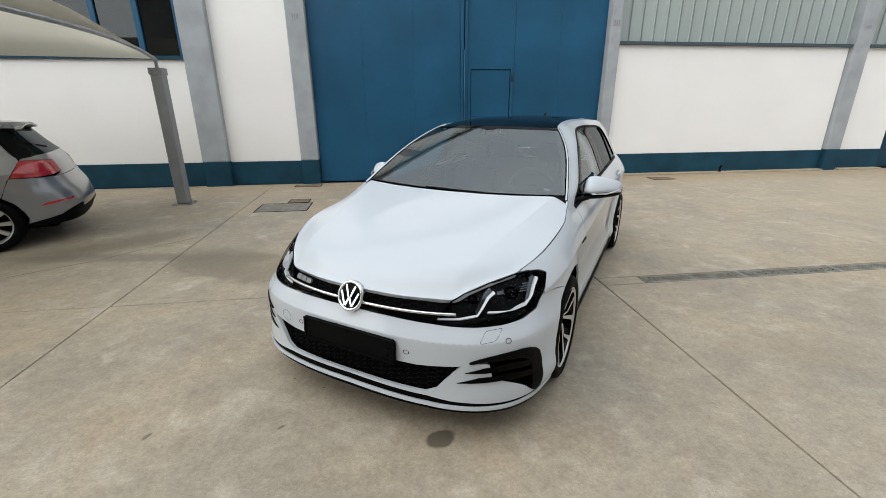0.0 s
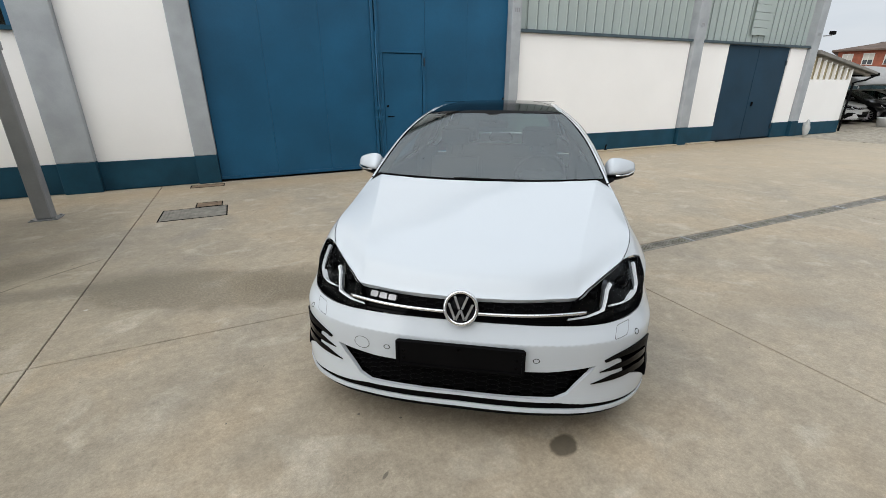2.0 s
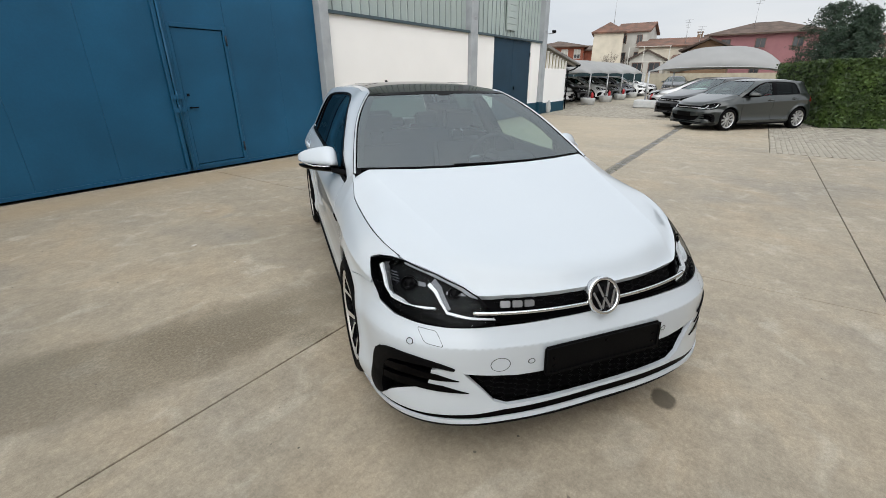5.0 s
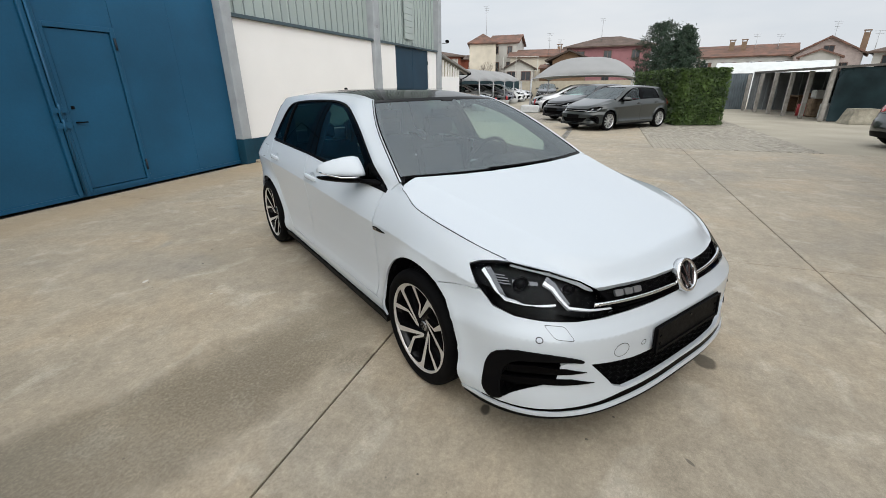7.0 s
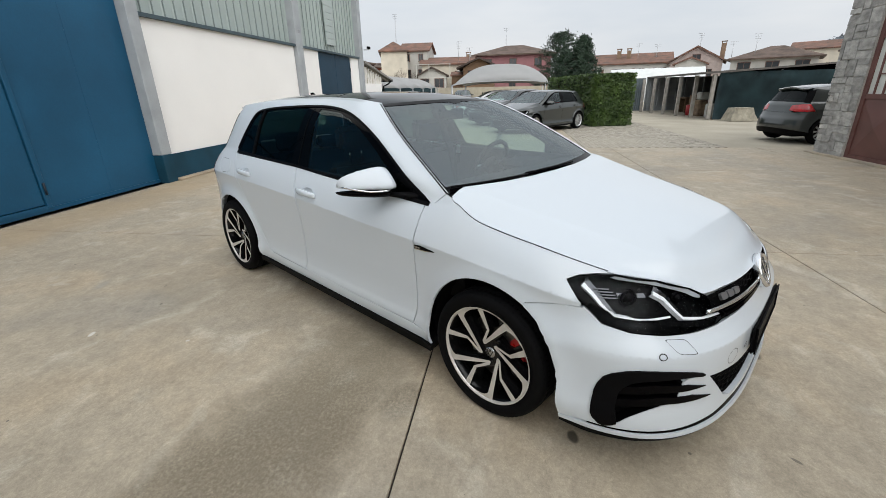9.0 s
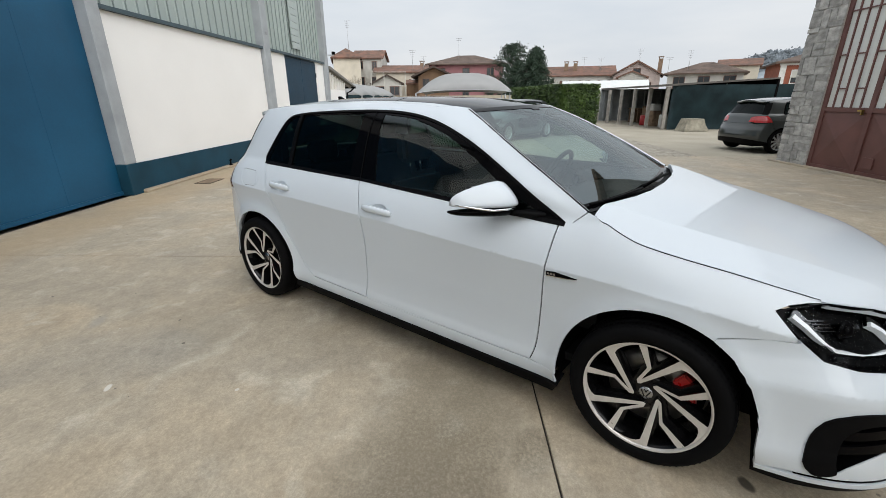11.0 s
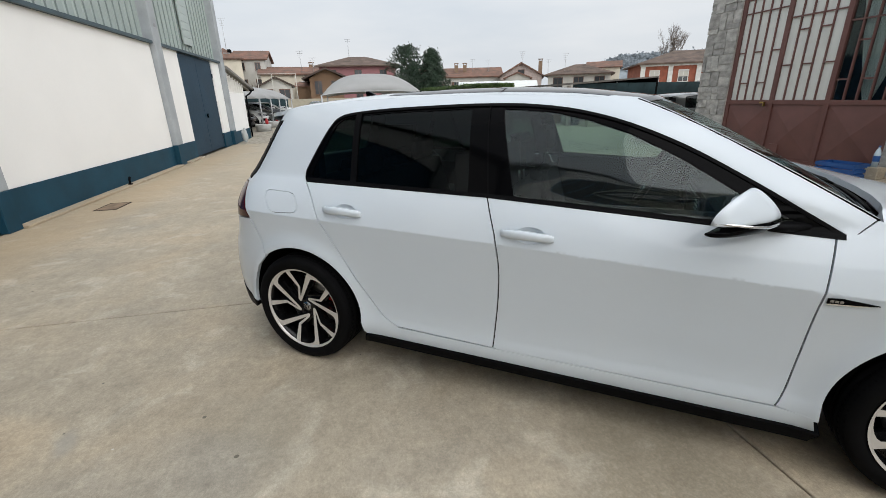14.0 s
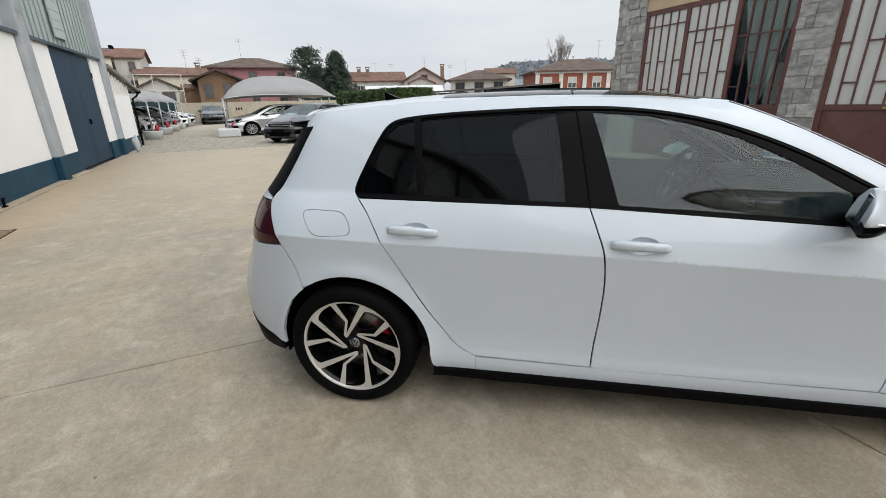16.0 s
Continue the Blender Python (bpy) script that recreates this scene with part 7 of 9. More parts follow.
C_DGREY = paint_mat("dark_grey_green_metallic", (0.024, 0.029, 0.028))
C_SILVER = paint_mat("silver_metallic", (0.47, 0.475, 0.485), 0.55)
C_STEEL = paint_mat("silver_grey_metallic", (0.25, 0.254, 0.266), 0.6)
C_BLACK = paint_mat("black_metallic", (0.010, 0.010, 0.012))
C_WHITE2 = paint_mat("white_paint", (0.70, 0.71, 0.71), 0.0)
C_BLUEGREY = paint_mat("blue_grey_metallic", (0.17, 0.18, 0.21), 0.4)
A1 = (0.925, 0.95, 0.965)
other_car("dark grey-green compact hatchback parked on the block paving", C_DGREY, pose(14.42, 4.44, 0, 0, 0, 146.2), (0.90, 0.94, 0.955), tail=P_TAILRED)
other_car("dark grey compact hatchback with red tail lamps beside the stone building", C_DGREY, pose(11.86, -3.75, 0, 0, 0, -73), A1, tail=P_TAILRED)
other_car("black hatchback parked beside the grey one under the canopy", C_BLACK, pose(18.0, 6.0, 0, 0, 0, 147), (1.0, 1.0, 0.98), tail=P_TAILRED)
other_car("silver saloon car parked under the large canopy", C_SILVER, SITE @ pose(21.9, -5.25, 0, 0, 0, 100), (1.08, 1.02, 0.97), tail=P_TAILRED)
estate = other_car("silver estate car with red tail lamps parked under the grey canopy", C_STEEL, pose(-6.85, 4.35, 0, 0, 0, 213), (1.12, 1.03, 1.0), tail=P_TAILRED)
for s in (-1, 1):
    sheet("reflector", skin(round_poly([(-1.86, 0.475), (-2.10, 0.505), (-2.10, 0.525), (-1.90, 0.505)], 0.006), side_map, step=0.02, lift=0.006, depth=0.012), P_TAILRED, estate, "slim red bumper reflector", s > 0)
    sheet("lower_valance", skin(round_poly([(-1.92, 0.30), (-2.135, 0.32), (-2.15, 0.43), (-2.08, 0.40)], 0.012), side_map, step=0.02, lift=0.005, depth=0.012), P_MATTE, estate, "black lower bumper insert", s > 0)
bm = bmesh.new()
tube(bm, [(-1.72, 0.02, 1.135), (-1.80, 0.02, 1.115), (-1.905, 0.10, 1.095), (-1.86, 0.30, 1.125)], 0.012, 8)
part("rear_wiper", bm, P_MATTE, estate, "black rear wiper")
other_car("dark blue saloon car parked far off before the beige wall", C_BLACK, SITE @ pose(39.0, -1.6, 0, 0, 0, 185), (1.0, 1.0, 1.0))
row = [C_BLACK, C_WHITE2, C_BLACK, C_WHITE2, C_DGREY, C_BLUEGREY, C_WHITE2, C_SILVER]
names = {id(C_BLACK): "black", id(C_WHITE2): "white", id(C_DGREY): "dark grey", id(C_BLUEGREY): "grey", id(C_SILVER): "silver"}
for k, c in enumerate(row):
    other_car(names[id(c)] + " car parked nose out under the row of canopies", c, SITE @ pose(20.2 + 2.42 * k, 4.0 - 0.33 * k, 0, 0, 0, -88), (1.0, 1.0, 1.0), group="cars under the canopy row",
              skip=("intake_fin", "door_card", "headliner", "quarter_pane", "mirror_triangle_pane", "belt_strip", "rear_diffuser"))

# ---- tensile canopies ----
def membrane(name, label, corner, du, dd, z0, rise, sag, posts, planters=(), post_r=0.055, group="", edge=0.8, square=False):
    """A taut fabric roof over a rectangle of the site; posts: (u, d) feet."""
    t = thing(name, label, "canopy", SITE, group)
    n = 18
    bm = bmesh.new()
    V = []
    for i in range(n + 1):
        r = []
        for j in range(n + 1):
            a, b = i / n, j / n
            ua, db = corner[0] + du * a, corner[1] + dd * b
            arch = (1 - abs(2 * b - 1) ** 3.0) ** 0.9
            z = z0 + rise * arch * (edge + (1 - edge) * (1 - abs(2 * a - 1) ** 2.6) ** 0.8) + sag * math.sin(math.pi * a) * (1 if edge > 0.5 else 0.3)
            pull = 0.05 * abs(du) * (math.sin(math.pi * b)) * (1 - 2 * a)
            r.append(bm.verts.new((ua + pull, db, z)))
        V.append(r)
    for i in range(n):
        for j in range(n):
            bm.faces.new((V[i][j], V[i + 1][j], V[i + 1][j + 1], V[i][j + 1])).smooth = True
    bmesh.ops.recalc_face_normals(bm, faces=bm.faces)
    bmesh.ops.solidify(bm, geom=bm.faces[:], thickness=0.012)
    part("membrane", bm, M_MEMBRANE_NEAR if square else M_MEMBRANE, t, "taut grey fabric roof", smooth=True)
    for i in (0, n):
        bm = bmesh.new()
        pts = [(corner[0] + du * (i / n) + 0.05 * abs(du) * math.sin(math.pi * j / n) * (1 - 2 * i / n), corner[1] + dd * j / n, z0 + rise * (1 - abs(2 * j / n - 1) ** 3.0) ** 0.9 * edge - 0.02) for j in range(n + 1)]
        tube(bm, pts, 0.025, 6)
        part("edge_tube", bm, M_STEEL, t, smooth=True)
    for (u, d) in posts:
        bm = bmesh.new()
        if square:
            box(bm, u - 0.085, u + 0.085, d - 0.085, d + 0.085, 0.012, z0 - 0.16, bevel=0.012)
            box(bm, u - 0.15, u + 0.15, d - 0.13, d + 0.13, 0, 0.012)
            box(bm, u - 0.097, u + 0.097, d - 0.097, d + 0.097, z0 - 0.24, z0 - 0.14, bevel=0.006)
            part("post", bm, M_GREYPAINT, t, "square grey steel post on a bolted plate")
            bm = bmesh.new()
            tube(bm, [(u, d, z0 - 0.15), (u, d, z0 - 0.03), (u - 0.03, d - 0.02, z0 + 0.02)], 0.03, 8)
            part("tie_rod", bm, M_STEEL, t)
            for sx in (-0.12, 0.12):
                for sy in (-0.1, 0.1):
                    part("bolt", boxes((u + sx - 0.012, u + sx + 0.012, d + sy - 0.012, d + sy + 0.012, 0.012, 0.03)), M_STEEL, t)
        else:
            tube(bm, [(u, d, 0), (u, d, z0)], post_r * 0.75, 10)
            part("post", bm, M_STEEL, t, "round galvanised post", smooth=True)
    return t


membrane("canopy", "grey fabric canopy on square posts over a parked estate car", (-5.09, -1.67), -5.6, -5.4, 2.25, 0.95, 0.10, [(-5.09, -1.67), (-5.09, -7.07), (-10.69, -1.67), (-10.69, -7.07)], square=True, edge=0.13)
membrane("canopy", "large domed grey fabric canopy over parked cars", (20.9, -2.9), 7.5, -5.4, 1.70, 1.10, 0.22, [(20.7, -2.95), (20.7, -8.25), (28.2, -2.95), (28.2, -8.25), (23.2, -8.25), (25.7, -8.25)], edge=0.16)
ROW_U = (18.3, 21.7, 25.15, 28.6, 32.0, 35.4)
for ua, ub in zip(ROW_U, ROW_U[1:]):
    membrane("canopy", "arched grey fabric canopy in a row along the boundary", (ua + 0.03, 5.9), ub - ua - 0.06, -5.7, 1.62, 0.80, 0.12, [(ub, 0.2), (ub, 5.9)], group="canopy row", edge=0.34)
M_TUB = mat("white_concrete_tub", (0.55, 0.56, 0.56), rough=0.8, vary=0.08, scale=4)
M_REDTUB = mat("red_extinguisher", (0.42, 0.02, 0.025), rough=0.4, vary=0.1)


def tub(u, d, r, h, red=True, square=False):
    t = thing("planter", "white concrete tub round a canopy post", "planter", SITE @ pose(u, d, 0), "canopy tubs")
    bm = bmesh.new()
    if square:
        box(bm, -r, r, -r, r, 0, h, bevel=0.05)
    else:
        lathe(bm, [(0.0, 0.0), (r * 0.88, 0.0), (r, h * 0.9), (r, h), (r * 0.9, h), (r * 0.85, h * 0.8), (0.0, h * 0.8)], 24, 2)
    part("tub", bm, M_TUB, t)
    if red:
        bm = bmesh.new()
        lathe(bm, [(0.0, 0.0), (0.075, 0.0), (0.08, 0.25), (0.05, 0.32), (0.02, 0.36), (0.0, 0.36)], 14, 2)
        ob = part("extinguisher", bm, M_REDTUB, t, "red cylinder standing in the tub")
        ob.matrix_local = pose(0.1, -r * 0.45, h * 0.8)


tub(20.75, -3.0, 0.48, 0.38, square=True)
for u in ROW_U[1:]:
    tub(u, 0.2, 0.40, 0.36, red=u < 30)

# ---- block paving ----
pave = tagged(new("block_paving"), "grey interlocking paving blocks, worn and dusty", "paving", kind="structure")
pave.matrix_world = SITE
part("bedding", boxes((7.70, 60.0, -40.0, -8.03, -0.042, -0.012), (14.25, 60.0, -8.03, 12.0, -0.042, -0.012), (-30, 7.70, -40, -19.5, -0.042, -0.012)), M_DUST, pave)
bm = bmesh.new()
box(bm, -0.0975, 0.0975, -0.0475, 0.0475, -0.03, 0.0)
pm = bpy.data.meshes.new("paver")
bmesh.ops.bevel(bm, geom=[e for e in bm.edges if e.verts[0].co.z > -0.01 and e.verts[1].co.z > -0.01], offset=0.005, segments=1, affect="EDGES")
bm.to_mesh(pm)
bm.free()
pm.materials.append(M_PAVER)
rng = random.Random(11)
cells, nearest = [], []
for r in range(34):
    for c in range(48):
        u, d = 7.80 + 0.20 * c + (0.1 if r % 2 else 0), -8.09 - 0.10 * r
        cells.append((u, d))
for r in range(95):
    for c in range(45):
        u, d = 14.36 + 0.20 * c + (0.1 if r % 2 else 0), 0.80 - 0.10 * r
        if not (u < 18.1 and d > -0.3):
            cells.append((u, d))
vs, fs = [], []
for u, d in cells:
    if 7.7 < u < 10.1 and -10.4 < d < -8.02 and len(nearest) < 290:
        nearest.append((u, d))
        ob = new("paver", pm)
        ob.parent = pave
        ob.matrix_local = pose(u, d, rng.uniform(-0.003, 0.001), rng.uniform(-0.6, 0.6), rng.uniform(-0.6, 0.6), rng.uniform(-0.7, 0.7))
        continue
    z = rng.uniform(-0.0035, 0.001)
    k = len(vs)
    vs += [(u - 0.0975, d - 0.0475, z), (u + 0.0975, d - 0.0475, z), (u + 0.0975, d + 0.0475, z), (u - 0.0975, d + 0.0475, z), (u - 0.0975, d - 0.0475, -0.02), (u + 0.0975, d - 0.0475, -0.02), (u + 0.0975, d + 0.0475, -0.02), (u - 0.0975, d + 0.0475, -0.02)]
    fs += [(k, k + 1, k + 2, k + 3), (k, k + 4, k + 5, k + 1), (k + 1, k + 5, k + 6, k + 2), (k + 2, k + 6, k + 7, k + 3), (k + 3, k + 7, k + 4, k)]
me = bpy.data.meshes.new("far_pavers")
me.from_pydata(vs, [], fs)
me.materials.append(M_PAVER)
ob = new("far_pavers", me)
ob.parent = pave
ob["kind"] = "stuff"

# ---- hedge ----
def leaf_mat(name, color, tint):
    return mat(name, color, rough=0.5, vary=0.2, scale=2.5, tint=tint, island=0.35, spec=0.4)


M_LEAF = leaf_mat("laurel_leaf", (0.072, 0.120, 0.026), (0.024, 0.048, 0.012))
# Near-black core: the shade between the leaves is put into its colour.
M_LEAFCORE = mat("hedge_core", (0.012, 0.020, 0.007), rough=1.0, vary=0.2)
M_NEEDLE = leaf_mat("conifer_needle", (0.030, 0.055, 0.030), (0.015, 0.032, 0.020))


def leaves(points, size, rng, squash=0.55):
    """Bent two-face leaves at (place, outward) pairs."""
    vs, fs = [], []
    for p, nrm in points:
        p, nrm = Vector(p), Vector(nrm)
        q = nrm.to_track_quat("Z", "Y") @ Euler((rng.uniform(-0.9, 0.9), rng.uniform(-0.9, 0.9), rng.uniform(0, 6.28))).to_quaternion()
        s = size * rng.uniform(0.6, 1.3)
        k = len(vs)
        for x, y, z in ((-1, 0, 0), (0, -squash, 0.12), (1, 0, -0.1), (0, squash, 0.12)):
            vs.append(tuple(p + q @ (Vector((x, y, z)) * s)))
        fs += [(k, k + 1, k + 2), (k, k + 2, k + 3)]
    return vs, fs


def leaf_object(name, made, m, parent=None):
    me = bpy.data.meshes.new(name)
    me.from_pydata(made[0], [], made[1])
    me.materials.append(m)
    ob = new(name, me)
    ob.parent = parent
    return ob


rng = random.Random(7)
hedge = thing("hedge", "clipped green laurel hedge beside the parked car", "hedge", SITE @ pose(14.05, -9.2, 0, 0, 0, 12) @ pose(-14.05, 9.2, 0))
HU, HD, HZ = (14.05, 20.2), (-10.85, -9.2), 1.92
bm = bmesh.new()
box(bm, HU[0] + 0.12, HU[1], HD[0] + 0.12, HD[1] - 0.12, 0, HZ - 0.12)
bmesh.ops.subdivide_edges(bm, edges=bm.edges[:], cuts=6)
for v in bm.verts:
    v.co += Vector((noise.noise(v.co * 1.7), noise.noise(v.co * 1.7 + Vector((5, 0, 0))), 0.5 * noise.noise(v.co * 1.7 + Vector((0, 9, 0))))) * 0.07
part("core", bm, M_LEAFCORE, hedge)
pts = []
for k in range(15000):
    f = rng.random()
    bulge = rng.uniform(-0.10, 0.05)
    if f < 0.30:
        y, z = rng.uniform(*HD), rng.uniform(0.03, HZ)
        p, nn = (HU[0] + 0.05 - bulge + 0.05 * noise.noise((y * 2, z * 2, 0)), y, z), (-1, 0, 0.2)
    elif f < 0.72:
        x, z = HU[0] + (HU[1] - HU[0]) * rng.random() ** 1.6, rng.uniform(0.03, HZ)
        p, nn = (x, HD[1] - 0.05 + bulge + 0.06 * noise.noise((x * 2, z * 2, 3)), z), (0, 1, 0.2)
    elif f < 0.80:
        x, z = HU[0] + 3.0 * rng.random(), rng.uniform(0.03, HZ)
        p, nn = (x, HD[0] + 0.05 - bulge, z), (0, -1, 0.2)
    else:
        x, y = HU[0] + (HU[1] - HU[0]) * rng.random() ** 1.5, rng.uniform(*HD)
        p, nn = (x, y, HZ - 0.04 + bulge + 0.06 * noise.noise((x * 1.5, y * 1.5, 7))), (0, 0, 1)
    pts.append((p, nn))
lf = leaf_object("leaf", leaves(pts, 0.055, rng), M_LEAF, hedge)
lf["kind"] = "stuff"

# ---- stone building with brown gates, facing the yard ----
SB = -12.75
structure("wall_stone_core", boxes((5.97, 6.80, SB - 0.35, SB - 0.004, 0, 6.2), (2.02, 2.62, SB - 0.35, SB - 0.004, 0, 6.2), (-12.0, -1.35, SB - 0.35, SB - 0.004, 0, 6.2), (-1.35, 6.8, SB - 0.35, SB - 0.06, 4.3, 6.2),
          (6.45, 6.80, SB - 12, SB - 0.35, 0, 6.2), (-12.0, 6.8, SB - 12.2, SB - 12, 0, 6.2), (-12.0, -11.8, SB - 12, SB - 0.35, 0, 6.2)), M_MORTAR, "mortar core of the stone building", SITE)
structure("roof_stone", boxes((-12.3, 7.1, SB - 12.4, SB + 0.4, 6.2, 6.4)), M_RUST, "brown roof slab of the stone building", SITE)
structure("lintel_stone", boxes((2.62, 5.97, SB - 0.30, SB - 0.03, 3.32, 4.3), (-1.35, 2.02, SB - 0.30, SB - 0.03, 3.32, 4.3)), M_BEIGE, "beige rendered lintel over the brown gates", SITE)
structure("footing_stone", boxes((-12, 6.95, SB - 0.1, SB + 0.12, -0.02, 0.03)), M_SLAB, "worn concrete strip along the stone wall", SITE)
masonry = tagged(new("stone_facing"), "rough grey split-stone facing of the building piers", "stone wall", kind="structure")
masonry.matrix_world = SITE
rng = random.Random(3)


def stones(u0, u1, z1, z0=0.0):
    """Random ashlar: the pier is halved again and again into blocks of many sizes, some lying, some on end."""
    todo, done = [(u0, u1, z, min(z + 0.62, z1)) for z in np.arange(z0, z1 - 0.05, 0.62)], []
    while todo:
        a, b, c, d = todo.pop()
        w, h = b - a, d - c
        if max(w, h) < 0.20 or (max(w, h) < 0.48 and w * h < 0.085 and rng.random() < 0.75):
            done.append((a, b, c, d))
            continue
        f = rng.uniform(0.32, 0.68)
        if w > h * rng.uniform(0.7, 1.9):
            todo += [(a, a + w * f, c, d), (a + w * f, b, c, d)]
        else:
            todo += [(a, b, c, c + h * f), (a, b, c + h * f, d)]
    for a, b, c, d in done:
        pr = rng.uniform(-0.006, 0.016)
        bm = bmesh.new()
        v = box(bm, a + 0.006, b - 0.006, SB - 0.05, SB + 0.010 + pr, c + 0.006, d - 0.006)
        for q in v:
            q.co += Vector((rng.uniform(-0.008, 0.008), rng.uniform(-0.007, 0.007) if q.co.y > SB - 0.02 else 0, rng.uniform(-0.008, 0.008)))
        part("stone", bm, M_STONE, masonry)


stones(5.97, 6.83, 4.6)
stones(2.02, 2.62, 4.4)
bm = bmesh.new()
for k in range(500):
    u, z = rng.uniform(-12, -1.4), rng.uniform(0, 6)
    box(bm, u, u + rng.uniform(0.2, 0.4), SB - 0.05, SB + rng.uniform(0, 0.02), z, z + rng.uniform(0.1, 0.18))
ob = part("far_stones", bm, M_STONE, masonry)
ob["kind"] = "stuff"


def brown_gate(idx, u0, u1, curtained):
    g = tagged(new(f"door_{idx}"), "brown steel gate with tall narrow panes and embossed lower panels", "gate", kind="structure")
    g.matrix_world = SITE
    y0, y1 = SB - 0.10, SB - 0.04
    part("top_rail", boxes((u0, u1, y0, y1, 3.22, 3.32)), M_BROWN, g)
    part("mid_rail", boxes((u0, u1, y0, y1 + 0.004, 1.14, 1.22)), M_BROWN, g)
    part("bottom_rail", boxes((u0, u1, y0, y1, 0.02, 0.09)), M_BROWN, g)
    n = 3
    xs = [u0 + (u1 - u0) * k / n for k in range(n + 1)]
    for k, x in enumerate(xs):
        a = max(u0, min(x - 0.045, u1 - 0.09))
        part("stile", boxes((a, a + 0.09, y0 - 0.01, y1 + 0.008, 0.02, 3.32)), M_BROWN, g)
    for k in range(n):
        a, b = xs[k] + 0.045, xs[k + 1] - 0.045
        bm = bmesh.new()
        c = [bm.verts.new(p) for p in ((a, y1 - 0.02, 0.09), (b, y1 - 0.02, 0.09), (b, y1 - 0.02, 1.14), (a, y1 - 0.02, 1.14))]
        m = bm.verts.new(((a + b) / 2, y1 + 0.035, 0.62))
        for i in range(4):
            bm.faces.new((c[i], c[(i + 1) % 4], m))
        bmesh.ops.recalc_face_normals(bm, faces=bm.faces)
        part("panel", bm, M_BROWN, g, "embossed lower panel")
        cols = 5
        w = (b - a) / cols
        for i in range(cols):
            x0, x1 = a + w * i, a + w * (i + 1)
            if i:
                part("glazing_bar", boxes((x0 - 0.012, x0 + 0.012, y0 + 0.01, y1, 1.22, 3.22)), M_BROWN, g)
            cutz = [1.22] + sorted((1.22 + (0.35 + 0.31 * ((i * 2 + k) % 4)), 1.22 + (1.30 + 0.22 * ((i * 3 + k) % 3)))) + [3.22]
            for za, zb in zip(cutz, cutz[1:]):
                dark = curtained and k == 0
                pn = part("pane", boxes((x0 + 0.004, x1 - 0.004, y0 + 0.028, y0 + 0.032, za + 0.004, zb - 0.004)), G_PANE if dark else M_FROST, g)
                pn.visible_shadow = not dark
                if zb < 3.2:
                    part("glazing_bar", boxes((x0 + 0.012, x1 - 0.012, y0 + 0.01, y1 - 0.002, zb - 0.012, zb + 0.012)), M_BROWN, g)
        if curtained and k == 0:
            bm = bmesh.new()
            ring = []
            for j in range(15):
                z = 3.2 - 2.0 * j / 14
                half = 0.46 * (1 - j / 14) ** 0.8 + 0.05
                ring.append([bm.verts.new(((a + b) / 2 + half * (2 * i / 20 - 1), y0 - 0.03 - 0.025 * math.sin(i * 1.9 + j * 0.1), z)) for i in range(21)])
            for A, B in zip(ring, ring[1:]):
                for i in range(20):
                    bm.faces.new((A[i], A[i + 1], B[i + 1], B[i])).smooth = True
            part("curtain", bm, M_CURTAIN, g, "white curtain gathered behind the panes")
    part("backing", boxes((u0, u1, SB - 0.33, SB - 0.29, 0.0, 3.3)), M_DARK, g)
    um = xs[2] + 0.12
    part("door_handle", boxes((um, um + 0.10, y1, y1 + 0.05, 1.16, 1.19), (um, um + 0.02, y1, y1 + 0.05, 1.10, 1.19)), mat("brass", (0.5, 0.36, 0.12), rough=0.35, metal=1.0), g, "brass handle")
    part("hatch", boxes((um - 0.5, um - 0.3, y1, y1 + 0.025, 0.17, 0.36)), M_BROWN, g)
    return g


brown_gate(3, 2.62, 5.97, True)
brown_gate(4, -1.35, 2.02, False)
grl = thing("window_grille", "dark bar grille and conduit over the brown gate", "grille", SITE)
for k in range(9):
    part("bar", boxes((5.35 + 0.07 * k, 5.37 + 0.07 * k, SB - 0.02, SB, 3.62, 4.1)), M_BROWN, grl)
part("rail", boxes((5.3, 5.97, SB - 0.025, SB + 0.004, 3.58, 3.62)), M_BROWN, grl)
crate = thing("crate", "blue plastic crate on the ground beside the brown gate", "crate", SITE @ pose(2.86, SB + 0.42, 0.0, 0, 0, 4))
M_CRATE = mat("blue_plastic", (0.012, 0.075, 0.26), rough=0.45, vary=0.08)
for x0, x1, y0, y1 in ((-0.30, 0.30, -0.20, -0.18), (-0.30, 0.30, 0.18, 0.20), (-0.30, -0.28, -0.18, 0.18), (0.28, 0.30, -0.18, 0.18)):
    part("side", boxes((x0, x1, y0, y1, 0.0, 0.06), (x0, x1, y0, y1, 0.17, 0.23), (x0, x1, y0, y1, 0.09, 0.14)), M_CRATE, crate)
part("base", boxes((-0.28, 0.28, -0.18, 0.18, 0.0, 0.015)), M_CRATE, crate)
for sx in (-0.29, 0.27):
    for sy in (-0.19, 0.17):
        part("corner", boxes((sx, sx + 0.02, sy, sy + 0.02, 0.0, 0.23)), M_CRATE, crate)
bottle = thing("bottle", "clear plastic bottle with a blue label on a stone block", "bottle", SITE @ pose(2.52, SB + 0.24, 0.19))
bm = bmesh.new()
lathe(bm, [(0.0, 0.0), (0.042, 0.0), (0.045, 0.20), (0.03, 0.27), (0.014, 0.30), (0.014, 0.32)], 16, 2)
part("body", bm, mat("pale_blue_plastic", (0.45, 0.55, 0.62), rough=0.15, vary=0.05), bottle)
bm = bmesh.new()
lathe(bm, [(0.0, 0.34), (0.017, 0.34), (0.017, 0.315)], 12, 2)
part("cap", bm, M_CRATE, bottle)
bm = bmesh.new()
lathe(bm, [(0.0455, 0.09), (0.0462, 0.10), (0.0462, 0.17), (0.0455, 0.18)], 16, 2)
